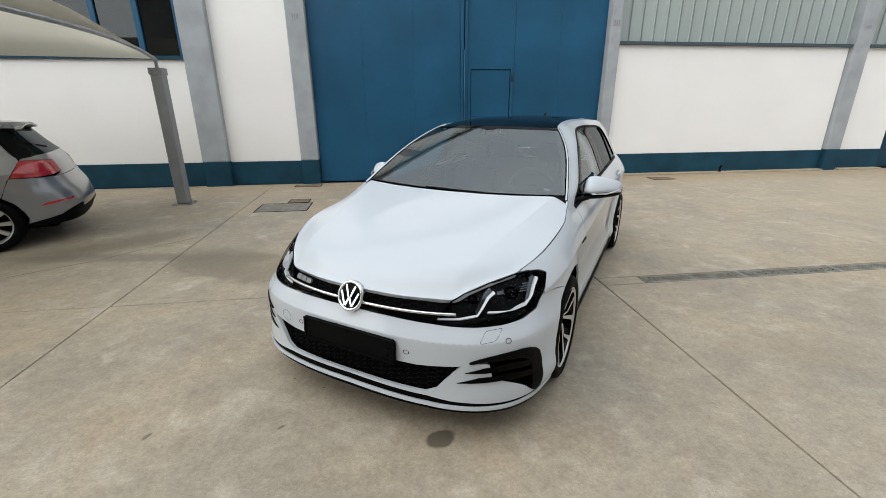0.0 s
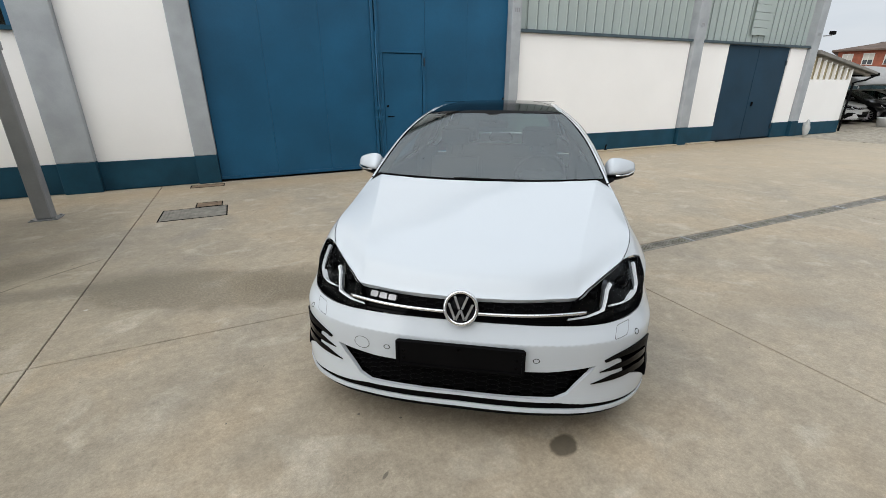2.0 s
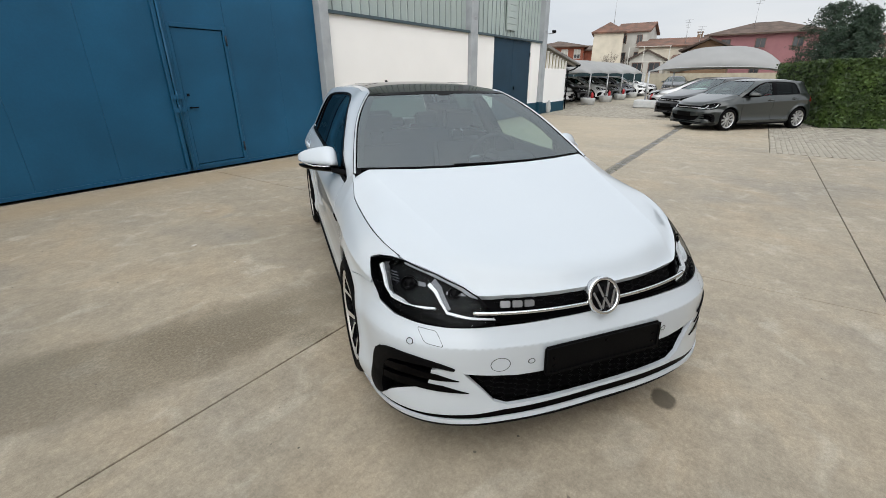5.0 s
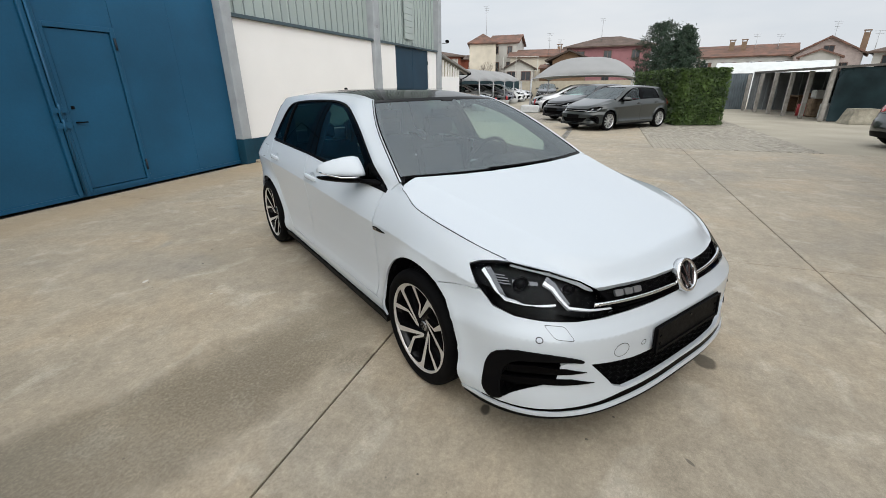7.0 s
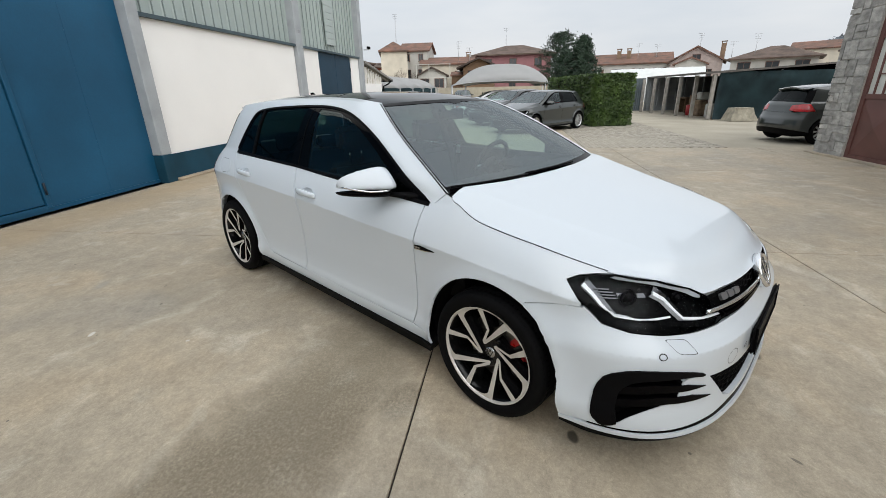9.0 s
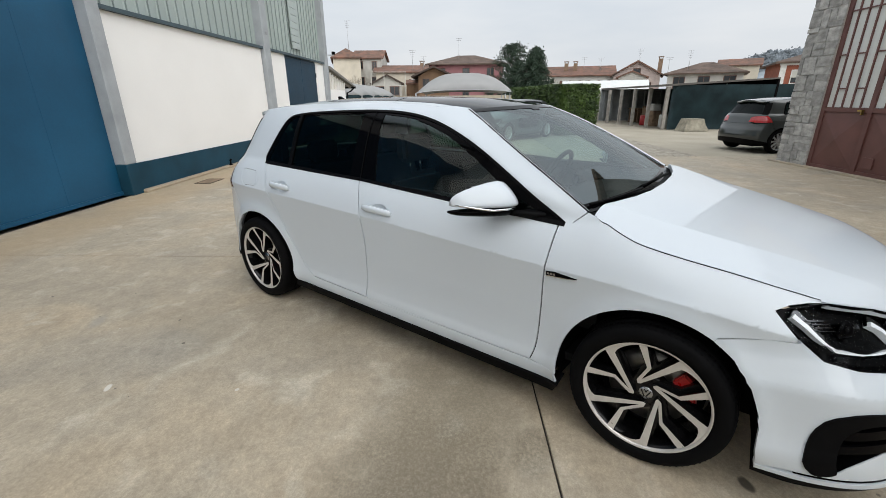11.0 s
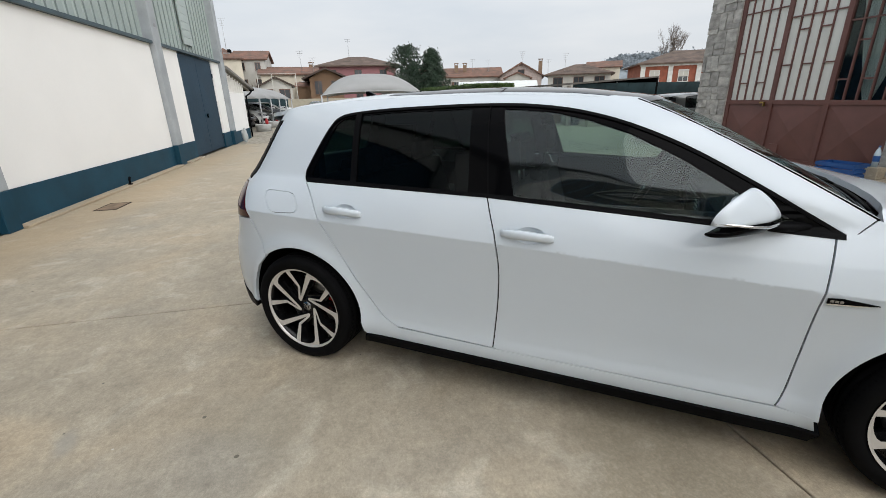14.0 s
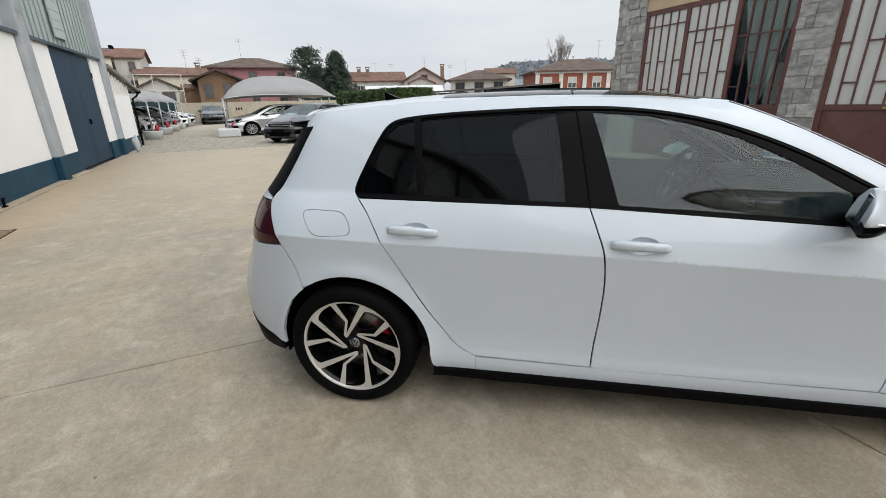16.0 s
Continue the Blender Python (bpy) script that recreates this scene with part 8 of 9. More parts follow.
part("label_band", bm, M_CRATE, bottle, "blue paper label with a pale stripe")
block = thing("stone_block", "low worn stone block at the foot of the gate jamb", "stone block", SITE @ pose(2.50, SB + 0.22, 0))
part("block", boxes((-0.10, 0.10, -0.09, 0.09, 0.0, 0.19), bevel=0.012), M_SLAB, block)


# ---- open shed with concrete posts, net screen and covered block ----
shed = thing("shed", "low open storage shed with leaning concrete posts", "shed", SITE)
M_POST = mat("shed_post", (0.33, 0.31, 0.28), rough=0.9, vary=0.15, scale=6)
for k in range(6):
    u, d = 17.35 + 1.42 * k, -14.75 + 0.18 * k
    part("post", boxes((u - 0.07, u + 0.07, d - 0.07, d + 0.07, 0, 1.86 - 0.01 * k)), M_POST, shed)
bm = bmesh.new()
prism(bm, [(-14.3, 1.86), (-19.5, 2.15), (-19.5, 2.22), (-14.3, 1.95)], 0, 17.2, 25.6)
part("roof", bm, mat("shed_roof", (0.12, 0.11, 0.10), rough=0.9, vary=0.2), shed, "dark low-pitched roof")
part("back_wall", boxes((17.2, 25.6, -19.5, -19.4, 0, 2.15)), M_DARK, shed)
part("end_wall", boxes((25.5, 25.6, -19.4, -14.3, 0, 1.9)), mat("corrugated_grey", (0.25, 0.27, 0.28), rough=0.6, vary=0.1), shed)
for k in range(9):
    part("rib", boxes((25.42, 25.5, -18.6 + 0.5 * k, -18.5 + 0.5 * k, 0, 1.85)), MATS["corrugated_grey"], shed)
M_CORR = mat("dark_corrugated_sheet", (0.10, 0.125, 0.14), rough=0.6, vary=0.12, scale=3)
bm = bmesh.new()
prism(bm, [(25.62 + (0.025 if k % 2 else 0.0), -14.25 + 0.06 * k) for k in range(44)] + [(25.70, -11.67), (25.70, -14.25)], 2, 0, 1.88)
part("side_sheet", bm, M_CORR, shed, "dark corrugated side sheet")
rng = random.Random(21)
M_BOXW = mat("pale_box", (0.5, 0.5, 0.48), rough=0.8, vary=0.1)
M_WOOD = mat("old_timber", (0.20, 0.13, 0.08), rough=0.9, vary=0.2, scale=8, stretch=(1, 1, 6))
for nm, lb, u, d, w, h, m in (("storage_box", "pale box stored in the open shed", 18.3, -15.3, 0.55, 0.62, M_BOXW), ("cardboard_box", "brown box stored in the open shed", 19.9, -15.4, 0.5, 0.75, M_RUST),
                              ("white_sack", "white sack on the brown box in the shed", 19.9, -15.4, 0.42, 0.35, M_BOXW), ("timber_stack", "stack of old timber boards in the shed", 21.4, -15.6, 0.9, 0.95, M_WOOD),
                              ("red_drum", "red drum standing in the shed", 20.6, -15.2, 0.22, 0.5, M_REDTUB), ("work_bench", "dark timber bench in the shed", 23.4, -15.9, 1.1, 0.8, M_WOOD)):
    t = thing(nm, lb, nm.replace("_", " "), SITE @ pose(u, d, 0.75 if nm == "white_sack" else 0, 0, 0, rng.uniform(-12, 12)))
    if nm == "timber_stack":
        for k in range(7):
            part("board", boxes((-w / 2 + 0.13 * k, -w / 2 + 0.13 * k + 0.10, -0.3, 0.2 - 0.02 * k, 0, h - 0.06 * (k % 3))), m, t)
    elif nm == "work_bench":
        part("top", boxes((-w / 2, w / 2, -0.3, 0.3, h - 0.06, h)), m, t)
        for x in (-w / 2 + 0.05, w / 2 - 0.12):
            part("leg", boxes((x, x + 0.07, -0.25, 0.25, 0, h - 0.06)), m, t)
    elif nm == "red_drum":
        bm = bmesh.new()
        lathe(bm, [(0, 0), (w, 0), (w, h), (0, h)], 16, 2)
        part("drum", bm, m, t)
    else:
        part("body", boxes((-w / 2, w / 2, -w / 2, w / 2, 0, h), bevel=0.05), m, t)
net = thing("net_screen", "dark green shading net stretched along a fence", "net screen", SITE)
bm = bmesh.new()
cols = []
for k in range(41):
    d = -14.9 - 9.5 * k / 40
    cols.append([bm.verts.new((17.25 - 0.05 * k / 40 + 0.05 * noise.noise((d * 1.3, z * 2, 0)), d, z + (0.03 * noise.noise((d, 3, 1)) if z > 1.5 else 0))) for z in (0.0, 0.5, 1.0, 1.5, 1.93)])
for A, B in zip(cols, cols[1:]):
    for i in range(4):
        bm.faces.new((A[i], A[i + 1], B[i + 1], B[i])).smooth = True
bmesh.ops.solidify(bm, geom=bm.faces[:], thickness=0.01)
part("net", bm, M_BLACKNET, net)
for k in range(5):
    bm = bmesh.new()
    tube(bm, [(17.32, -15.0 - 2.3 * k, 0), (17.32, -15.0 - 2.3 * k, 1.98)], 0.03, 8)
    part("fence_post", bm, M_STEEL, net)
blk = thing("concrete_trough", "pale concrete trough under a dirty cover", "trough", SITE @ pose(16.35, -15.55, 0, 0, 0, 96))
bm = bmesh.new()
v = box(bm, -0.55, 0.55, -0.4, 0.4, 0, 0.52)
for q in v:
    if q.co.z > 0.3:
        q.co.x *= 0.62
        q.co.y *= 0.6
bmesh.ops.subdivide_edges(bm, edges=bm.edges[:], cuts=3)
for q in bm.verts:
    q.co += Vector((noise.noise(q.co * 3), noise.noise(q.co * 3 + Vector((4, 0, 0))), 0)) * 0.05
part("body", bm, mat("dirty_concrete", (0.36, 0.33, 0.26), rough=0.95, vary=0.2, scale=5), blk)
tun = thing("polytunnel", "long white plastic polytunnel behind the shed", "polytunnel", pose(43.6, -3.0, 0, 0, 0, -97))
bm = bmesh.new()
R_ = []
for k in range(19):
    a = math.pi * k / 18
    R_.append([bm.verts.new((x, 1.9 + 1.9 * math.cos(a), 1.25 + 1.75 * math.sin(a) ** 0.9 - (0.03 if j % 2 else 0))) for j, x in enumerate([-4.0 + 0.5 * q for q in range(17)])])
    if k in (0, 18):
        for v in R_[-1]:
            v.co.z = 0.0
for A, B in zip(R_, R_[1:]):
    for i in range(16):
        bm.faces.new((A[i], A[i + 1], B[i + 1], B[i])).smooth = True
part("cover", bm, mat("white_polythene", (0.62, 0.64, 0.63), rough=0.45, vary=0.05), tun)
for x in (-4.0, 4.0):
    bm = bmesh.new()
    prism(bm, [(1.9 + 1.88 * math.cos(math.pi * k / 18), 1.23 + 1.73 * math.sin(math.pi * k / 18) if 0 < k < 18 else 0.0) for k in range(19)], 0, x - 0.02, x + 0.02)
    part("end_sheet", bm, mat("grey_polythene", (0.36, 0.38, 0.37), rough=0.6, vary=0.08), tun)

# ---- houses beyond the yard ----
M_TILE = mat("old_roof_tile", (0.185, 0.092, 0.064), rough=0.9, vary=0.30, scale=1.1, fine=3.5, bump=0.05, bump_scale=4, tint=(0.085, 0.060, 0.048))
M_TILE2 = mat("brown_roof_tile", (0.125, 0.088, 0.070), rough=0.9, vary=0.26, scale=1.0, fine=3.5, bump=0.05, bump_scale=4)
M_PINK = mat("pink_render", (0.31, 0.145, 0.155), rough=0.9, vary=0.08, scale=1)
M_CREAM = mat("cream_render", (0.56, 0.51, 0.42), rough=0.9, vary=0.1, scale=0.8)
M_GREYR = mat("grey_white_render", (0.47, 0.46, 0.43), rough=0.9, vary=0.1, scale=0.8)
M_BRICK = mat("red_brick", (0.27, 0.085, 0.050), rough=0.9, vary=0.15, scale=2, fine=25)
M_BROWNR = mat("brown_render", (0.22, 0.15, 0.10), rough=0.9, vary=0.15)
M_SHUT = mat("shutter", (0.13, 0.07, 0.05), rough=0.7, vary=0.1)
M_BLIND = mat("pale_blind", (0.45, 0.44, 0.40), rough=0.7, vary=0.05)
M_WGLASS = mat("far_window_glass", (0.03, 0.035, 0.04), rough=0.12, vary=0.1)
M_FRAME = mat("white_window_frame", (0.6, 0.6, 0.58), rough=0.6)


def roof_sheet(w, d, e, r, over, hip, gable_front):
    """Pitched roof over a box: ridge along the front (or away from it), hipped or gabled."""
    bm = bmesh.new()
    x0, x1, y0, y1 = -w / 2 - over, w / 2 + over, -over, d + over
    if gable_front:
        v = [bm.verts.new(p) for p in ((x0, y0, e), (0, y0 + (w * 0.45 if hip else 0.0), r), (x1, y0, e), (x0, y1, e), (0, y1, r), (x1, y1, e))]
        fs = [(0, 1, 4, 3), (1, 2, 5, 4)] + ([(0, 2, 1)] if hip else [])
    else:
        h = d * 0.55 if hip else -over * 0.0
        xa, xb = (x0 + h, x1 - h) if hip else (x0, x1)
        ym = d / 2
        v = [bm.verts.new(p) for p in ((x0, y0, e), (x1, y0, e), (x1, y1, e), (x0, y1, e), (xa, ym, r), (xb, ym, r))]
        fs = [(0, 1, 5, 4), (2, 3, 4, 5), (1, 2, 5), (3, 0, 4)] if hip else [(0, 1, 5, 4), (2, 3, 4, 5)]
    faces = [bm.faces.new([v[i] for i in f]) for f in fs]
    bmesh.ops.recalc_face_normals(bm, faces=faces)
    bmesh.ops.solidify(bm, geom=faces, thickness=0.18)
    return bm


def house(label, c, w, d, yaw, eave, ridge, wall, roof, hip=False, gable_front=False, over=0.5, rows=(), chimneys=(), pilasters=0, name="house", shutters=True, blind=False, trim=None):
    """rows: (floor of the window, height, count, width)."""
    t = thing(name, label, "house", pose(c[0], c[1], -0.05, 0, 0, yaw))
    bm = boxes((-w / 2, w / 2, 0, d, 0, eave))
    if not hip:
        if gable_front:
            prism(bm, [(-w / 2, eave), (0, ridge - 0.1), (w / 2, eave)], 1, 0, d)
        else:
            prism(bm, [(0, eave), (d / 2, ridge - 0.1), (d, eave)], 0, -w / 2, w / 2)
    part("wall", bm, wall, t)
    rf = part("roof", roof_sheet(w, d, eave, ridge, over, hip, gable_front), roof, t, "tiled roof")
    for x, y in chimneys:
        part("chimney", boxes((x - 0.3, x + 0.3, y - 0.25, y + 0.25, eave, ridge + 0.30), (x - 0.38, x + 0.38, y - 0.33, y + 0.33, ridge + 0.50, ridge + 0.60), (x - 0.3, x - 0.2, y - 0.25, y + 0.25, ridge + 0.30, ridge + 0.50), (x + 0.2, x + 0.3, y - 0.25, y + 0.25, ridge + 0.30, ridge + 0.50)), M_BROWNR, rf)
    for z, h, n, ww in rows:
        for k in range(n):
            x = -w / 2 + w * (k + 0.5) / n
            win = part("window", boxes((x - ww / 2, x + ww / 2, -0.03, 0.05, z, z + h)), M_WGLASS, t)
            part("frame", boxes((x - ww / 2 - 0.08, x - ww / 2, -0.06, 0.02, z - 0.05, z + h + 0.08), (x + ww / 2, x + ww / 2 + 0.08, -0.06, 0.02, z - 0.05, z + h + 0.08), (x - 0.03, x + 0.03, -0.05, 0.02, z, z + h), (x - ww / 2, x + ww / 2, -0.06, 0.02, z + h, z + h + 0.08)), trim or M_FRAME, win)
            part("sill", boxes((x - ww / 2 - 0.12, x + ww / 2 + 0.12, -0.12, 0.02, z - 0.1, z - 0.05)), trim or M_FRAME, win)
            if blind:
                part("blind", boxes((x - ww / 2, x + ww / 2, -0.045, -0.031, z + h * 0.42, z + h)), M_BLIND, win)
            elif shutters:
                for sx in (-1, 1):
                    part("shutter", boxes((x + sx * (ww * 0.75) - ww * 0.22, x + sx * (ww * 0.75) + ww * 0.22, -0.08, -0.02, z - 0.03, z + h + 0.03)), M_SHUT, win)
    for k in range(pilasters):
        x = -w / 2 + 0.25 + (w - 0.5) * k / max(1, pilasters - 1)
        part("pilaster", boxes((x - 0.25, x + 0.25, -0.12, 0.0, 0, eave)), M_FRAME, t)
    if pilasters:
        part("cornice", boxes((-w / 2 - 0.1, w / 2 + 0.1, -0.2, 0.0, eave - 0.35, eave)), M_FRAME, t)
    return t


M_OCHRE = mat("ochre_render", (0.19, 0.118, 0.072), rough=0.9, vary=0.12, scale=0.8)
M_TIMBER = mat("dark_eaves_timber", (0.060, 0.042, 0.034), rough=0.85, vary=0.15, scale=3)
house("pink rendered house with a wide hipped brown roof", (67.8, 14.0), 11.2, 9, -83.1, 6.40, 7.95, M_PINK, M_TILE2, hip=True, over=0.7, rows=[(4.75, 1.0, 3, 0.95), (1.4, 1.4, 3, 0.9)], shutters=False, trim=M_SHUT)
house("low house with a weathered red tile roof", (60.3, 22.1), 7.2, 7, -75.1, 5.02, 6.10, M_CREAM, M_TILE, over=0.4, rows=[(2.8, 1.2, 2, 0.8)], chimneys=[(3.0, 3.5)])
house("tall cream house wing with a crumbling hipped tile roof", (57.9, 29.2), 3.7, 10, -66.1, 6.85, 8.15, M_CREAM, M_TILE, hip=True, gable_front=True, over=0.35, shutters=False)
house("tall grey rendered house beside the cream wing", (61.3, 27.5), 4.0, 6, -80, 7.00, 8.30, M_GREYR, M_TILE, over=0.35, rows=[(5.6, 0.9, 2, 0.55), (3.2, 1.2, 2, 0.8)], shutters=False, trim=M_SHUT)
house("brick apartment block with a low brown roof", (67.1, 41.8), 8.0, 9, -59.3, 6.05, 7.1, M_BRICK, M_TILE2, hip=True, over=0.7, rows=[(4.3, 1.2, 4, 0.9), (1.5, 1.2, 4, 0.9)], blind=True, name="apartment_building")
house("brick apartment wing with a low brown roof", (73.0, 39.5), 5.0, 9, -62.7, 5.70, 6.6, M_BRICK, M_TILE2, hip=True, over=0.5, rows=[(4.0, 1.1, 2, 0.9), (1.5, 1.2, 2, 0.9)], blind=True, name="apartment_building")
house("long low house with a red tile roof and paired chimneys", (71.9, -1.2), 14.2, 9, -95.3, 4.66, 6.25, M_GREYR, M_TILE, over=0.4, rows=[(2.6, 1.3, 5, 0.9)], chimneys=[(-0.1, 2.2), (1.3, 2.2)])
house("gabled pale pink house with brown eaves", (69.5, -11.1), 6.4, 9, -103.3, 4.45, 6.50, mat("pale_pink_render", (0.48, 0.40, 0.37), rough=0.9, vary=0.1), M_TILE, gable_front=True, over=0.5, rows=[(4.35, 1.0, 1, 0.9), (2.2, 1.2, 2, 0.9)], chimneys=[(3.0, 3.0)], shutters=False, trim=M_SHUT)
house("small gabled porch before the pale pink house", (65.8, -9.8), 3.6, 3, -102.9, 4.08, 4.95, M_GREYR, M_TILE, gable_front=True, over=0.35)
house("grey-white bungalow with a low hipped tile roof and a terrace", (66.0, -19.1), 9.0, 8, -110.1, 4.50, 6.05, M_GREYR, M_TILE2, hip=True, over=0.6, rows=[(2.6, 1.4, 3, 1.3)], shutters=False, trim=M_SHUT)
house("distant low house with mottled tiles", (86.1, -31.0), 6.0, 7, -112.7, 6.5, 7.75, M_CREAM, M_TILE, over=0.4)
house("red brick house with white pilasters and blinds", (49.3, -27.1), 12.4, 9, -106, 4.75, 6.35, M_BRICK, M_TILE2, hip=True, over=0.55, rows=[(2.75, 1.15, 4, 0.95)], pilasters=5, blind=True)
house("ochre gabled outbuilding with deep dark timber eaves", (55.5, 16.4), 4.0, 6, -79.3, 4.15, 5.35, M_OCHRE, M_TIMBER, gable_front=True, over=0.9, rows=[(2.3, 1.5, 2, 0.8)], shutters=False, trim=M_SHUT)
house("low ochre lean-to beside the gabled outbuilding", (57.2, 19.2), 2.6, 5, -76.7, 3.4, 3.9, M_OCHRE, M_TILE, over=0.2)
house("grey gabled shed with dark windows behind the canopies", (50.3, 21.0), 3.4, 6, -73.5, 3.20, 4.22, M_GREYR, M_TIMBER, gable_front=True, over=0.35, rows=[(1.9, 0.9, 2, 1.0)], shutters=False, trim=M_SHUT)
sc = thing("scaffold", "white tubular frame standing before the grey shed", "scaffold", pose(49.6, 20.5, 0, 0, 0, -73.7))
for z in (2.88, 4.37):
    bm = bmesh.new()
    tube(bm, [(-2.2, 0, z), (2.0, 0, z)], 0.036, 8)
    part("rail", bm, M_BLIND, sc)
for x in (-2.1, -0.6, 1.9):
    bm = bmesh.new()
    tube(bm, [(x, 0, 0), (x, 0, 4.37)], 0.036, 8)
    part("upright", bm, M_BLIND, sc)
low = thing("boundary_wall", "beige boundary wall with groups of slots", "wall", pose(40.6, 8.5, 0, 0, 0, -86))
part("wall", boxes((-8.5, 7.0, 0, 0.25, -0.04, 1.66)), mat("beige_block", (0.40, 0.36, 0.28), rough=0.9, vary=0.1), low)
for g in range(5):
    for k in range(3):
        part("slot", boxes((-6.6 + 2.6 * g + 0.2 * k, -6.48 + 2.6 * g + 0.2 * k, -0.012, 0.0, 1.0, 1.2)), M_DARK, low)
dk = thing("net_fence", "dark screened fence behind the canopy row", "fence", SITE @ pose(0, 0, 0))
part("screen", boxes((18.5, 36.5, 7.1, 7.2, 0, 2.1)), M_BLACKNET, dk)
part("screen", boxes((36.4, 36.5, 0.6, 7.1, 0, 1.75)), M_BLACKNET, dk)

# ---- aerials ----
def aerial(x, y, z0, z1, kind):
    t = thing("aerial", "thin rooftop television aerial", "aerial", pose(x, y, 0), "roof aerials")
    bm = bmesh.new()
    tube(bm, [(0, 0, z0 - 1.2), (0, 0, z1)], 0.03, 6)
    part("mast", bm, M_STEEL, t)
    for k in range(4 if kind else 2):
        bm = bmesh.new()
        z = z1 - 0.05 - 0.28 * k
        w = 0.45 - 0.08 * k
        tube(bm, [(0, -w, z), (0, w, z)], 0.018, 5)
        part("element", bm, M_STEEL, t)


for x, y, z0, z1, kd in ((60.9, 20.6, 6.0, 7.8, 1), (61.5, 19.2, 5.9, 7.0, 0), (70.0, 15.5, 7.6, 10.2, 0), (72.0, -11.8, 6.2, 8.2, 1), (67.5, -17.4, 5.6, 7.4, 1), (52.6, -31.0, 6.1, 8.5, 1), (60.8, 30.0, 7.9, 11.8, 1), (73.5, -6.5, 5.8, 7.2, 0), (74.0, -4.0, 5.9, 7.4, 0), (67.5, -14.8, 5.2, 6.6, 0)):
    aerial(x, y, z0, z1, kd)

# ---- trees ----
M_BARK = mat("grey_bark", (0.17, 0.14, 0.12), rough=0.95, vary=0.2, scale=6, stretch=(1, 1, 0.3), bump=0.01, bump_scale=12)


def branches(bm, p, d, length, r, depth, rng, spread=0.55):
    q = p + d * length
    mid = p + d * length * 0.5 + Vector((rng.uniform(-1, 1), rng.uniform(-1, 1), 0)) * length * 0.05
    tube(bm, [p, mid, q], r, 5 if depth > 1 else 3, r * 0.6, cap=False)
    if depth <= 0:
        return
    for k in range(rng.choice((3, 3, 4))):
        e = Vector((rng.gauss(0, spread), rng.gauss(0, spread), rng.uniform(0.25, 1.0)))
        nd = (d * 0.9 + e).normalized()
        start = p + d * length * rng.uniform(0.55, 1.0)
        branches(bm, start, nd, length * rng.uniform(0.55, 0.78), r * 0.55, depth - 1, rng, spread)


def bare_tree(label, x, y, h, seed, depth=5):
    t = thing("tree", label, "tree", pose(x, y, -0.05), "bare trees")
    rng = random.Random(seed)
    bm = bmesh.new()
    tube(bm, [(0, 0, 0), (0.05, 0, h * 0.18), (0, 0.05, h * 0.36)], h * 0.028, 8, h * 0.018)
    part("trunk", bm, M_BARK, t)
    bm = bmesh.new()
    for k in range(4):
        branches(bm, Vector((0, 0, h * (0.28 + 0.025 * k))), Vector((math.cos(k * 1.7) * 0.4, math.sin(k * 1.7) * 0.4, 1)).normalized(), h * 0.24, h * 0.0085, depth - 1, rng, 0.5)
    ob = part("crown", bm, M_BARK, t, "leafless twigs")
    ob["kind"] = "stuff"


bare_tree("leafless tree behind the red brick house", 66.2, -33.1, 12.0, 5, 6)
bare_tree("small leafless tree before the cream house", 50.4, 25.4, 4.6, 9, 5)
bare_tree("small leafless tree before the cream house", 51.6, 23.6, 4.2, 12, 5)


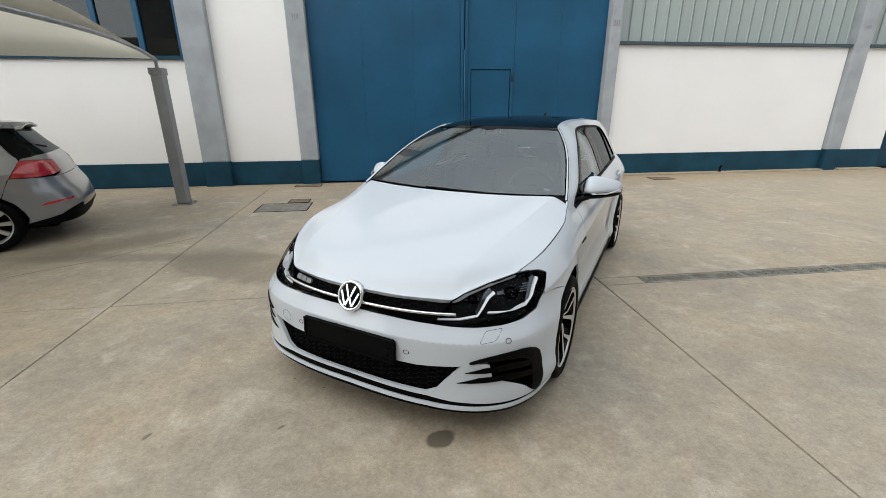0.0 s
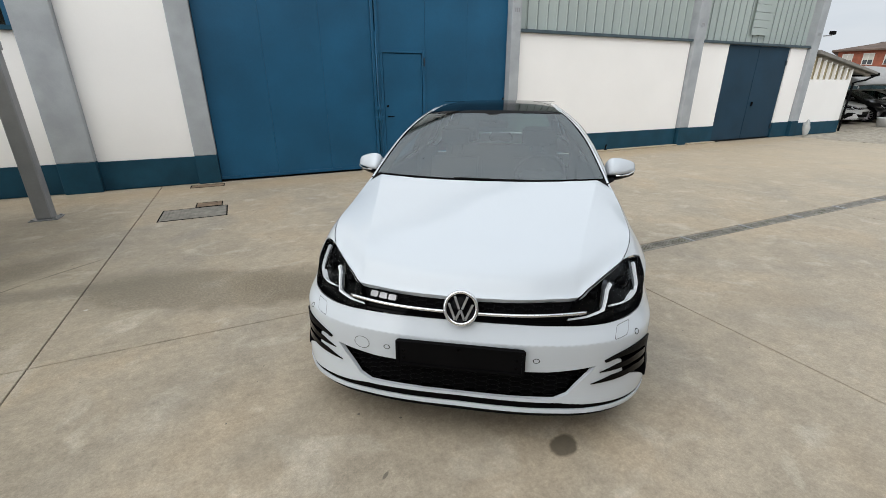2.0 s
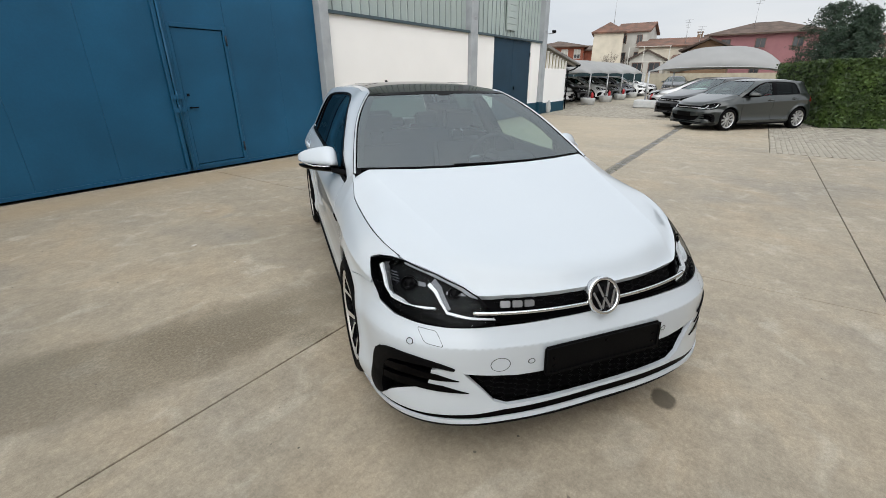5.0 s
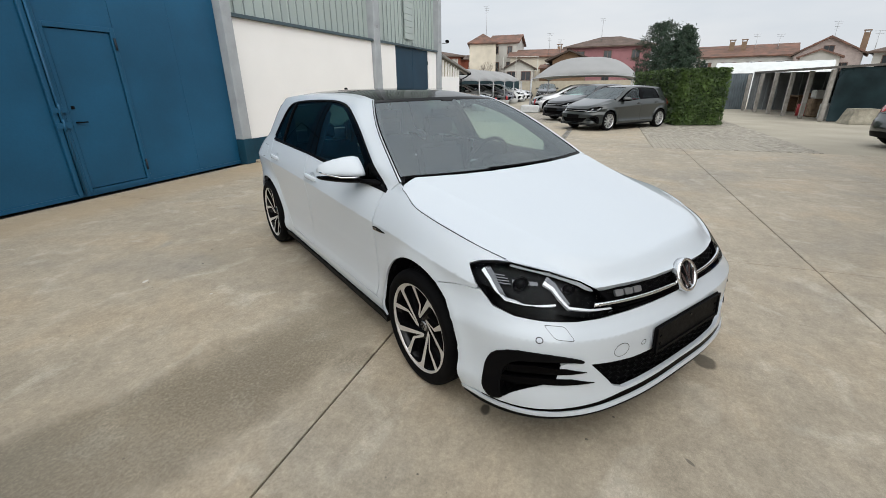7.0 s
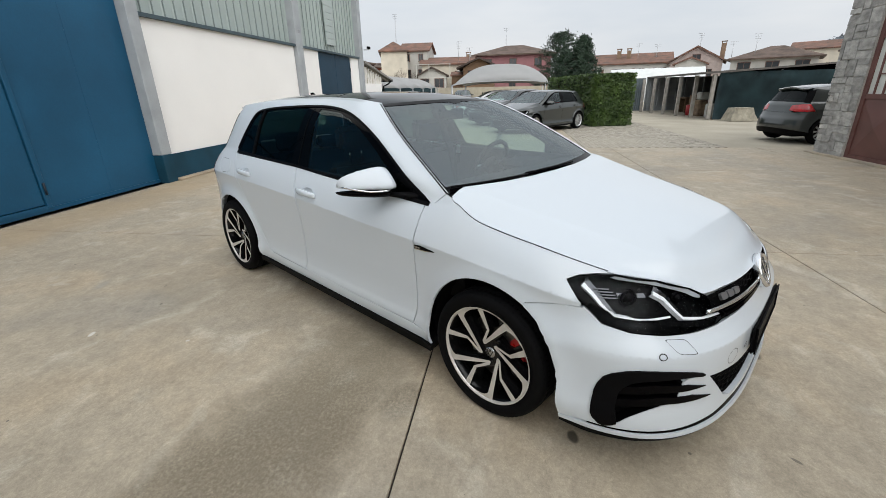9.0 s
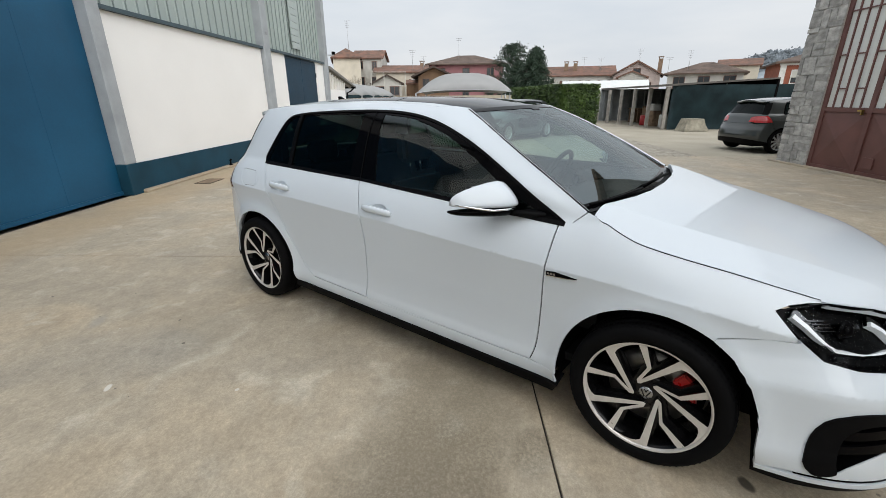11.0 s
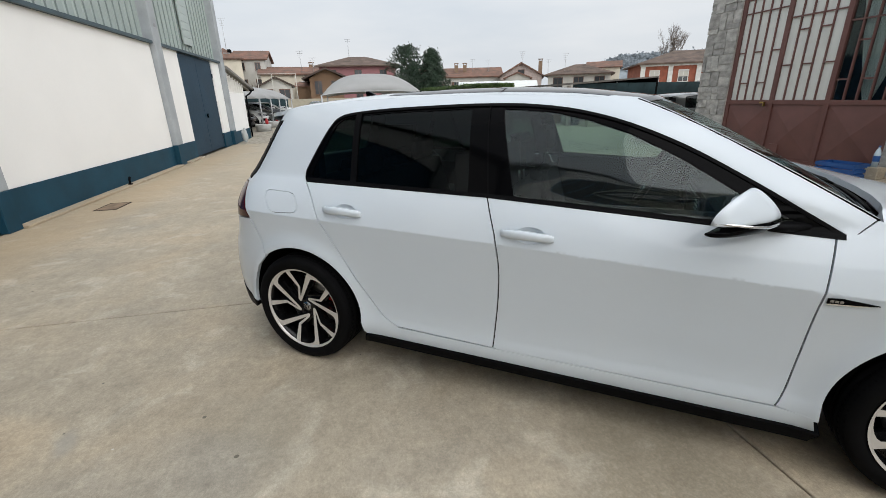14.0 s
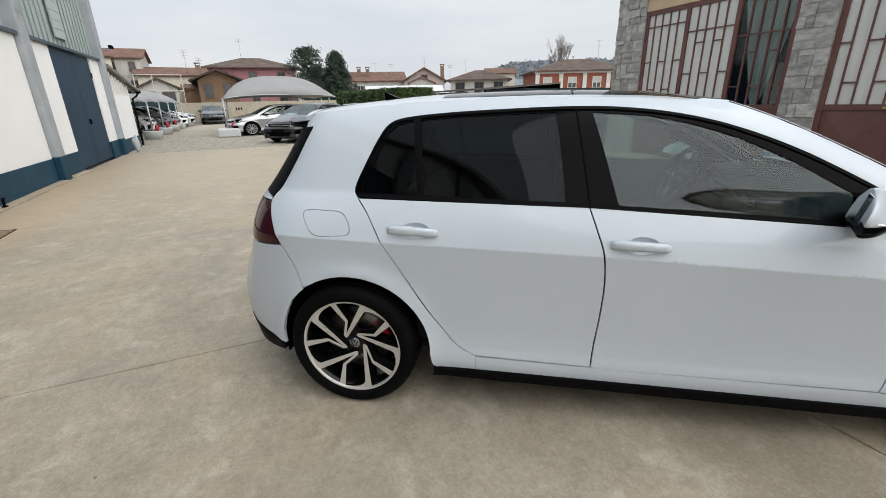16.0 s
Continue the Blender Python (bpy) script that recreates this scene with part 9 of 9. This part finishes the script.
def conifer(label, x, y, h, w, seed, n=5200, droop=0.25, power=1.0):
    t = thing("tree", label, "tree", pose(x, y, -0.05), "conifers")
    rng = random.Random(seed)
    bm = bmesh.new()
    tube(bm, [(0, 0, 0), (0, 0, h * 0.95)], h * 0.022, 8, 0.02)
    part("trunk", bm, M_BARK, t)
    bm = bmesh.new()
    tips = []
    for k in range(90):
        f = 0.10 + 0.88 * (k / 90)
        a = k * 2.4 + rng.uniform(-0.3, 0.3)
        reach = w / 2 * (1 - f) ** power * rng.uniform(0.65, 1.12) + 0.12
        b = Vector((math.cos(a) * reach, math.sin(a) * reach, h * f - droop * reach))
        tube(bm, [(0, 0, h * f), tuple(b)], 0.03, 4, 0.01, cap=False)
        tips.append((Vector((0, 0, h * f)), b))
    part("branchwork", bm, M_BARK, t)
    pts = []
    for k in range(n):
        a, b = rng.choice(tips)
        s = rng.random() ** 0.6
        q = a.lerp(b, s) + Vector((rng.gauss(0, 0.16), rng.gauss(0, 0.16), rng.gauss(-0.05, 0.13)))
        pts.append((q, (b - a).normalized() + Vector((0, 0, 0.6))))
    ob = leaf_object("crown", leaves(pts, 0.15, rng, 0.26), M_NEEDLE, t)
    ob["kind"] = "stuff"


conifer("broad dark conifer behind the canopy", 57.5, 6.5, 8.0, 7.4, 31, 12000, -0.10, 0.36)
conifer("pointed dark conifer beside the hedge", 44.5, 3.6, 6.2, 7.4, 32, 17000, 0.30, 0.80)
conifer("pointed dark conifer beside the hedge", 47.5, 5.4, 5.2, 4.6, 33, 8000, 0.3, 0.7)

# ---- wooded hill on the horizon, haze put into its colour ----
def hill_top(az):
    """The ridge's height over the yard, by compass angle."""
    return 34.0 * smooth01(-13.0, -24.5, az) * (1 - 0.35 * smooth01(-32.0, -46.0, az)) + 1.2 * noise.noise((az * 0.9, 0.3, 0.0)) + 0.8 * noise.noise((az * 3.1, 1.7, 0.0))


bm = bmesh.new()
rng = random.Random(17)
cols = []
for k in range(141):
    az = -12 - 38 * k / 140
    a, D, top = radians(az), 430, hill_top(az)
    cols.append([bm.verts.new((D * math.cos(a) * f, D * math.sin(a) * f, z)) for f, z in ((0.9, -1), (0.96, top * 0.55), (1.0, top), (1.1, top * 0.4))])
for A, B in zip(cols, cols[1:]):
    for i in range(3):
        bm.faces.new((A[i], A[i + 1], B[i + 1], B[i]))
# Pale blue-grey base: the haze of distance is in the colour.
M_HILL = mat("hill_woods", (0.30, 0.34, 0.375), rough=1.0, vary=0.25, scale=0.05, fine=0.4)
structure("backdrop_hill", bm, M_HILL, "wooded hill on the horizon, haze in its colour")
pts = []
for k in range(9000):
    az = -12 - 38 * rng.random()
    a, f, top = radians(az), rng.uniform(0.96, 1.0), hill_top(az)
    z = top * (0.55 + 0.45 * (f - 0.96) / 0.04)
    pts.append(((430 * math.cos(a) * f, 430 * math.sin(a) * f, z + rng.uniform(-0.6, 2.2) * rng.random()), (-1, 0, 0.6)))
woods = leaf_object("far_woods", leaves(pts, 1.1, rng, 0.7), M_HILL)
tagged(woods, "distant bare woods on the hill, haze in their colour", "woods", kind="stuff")
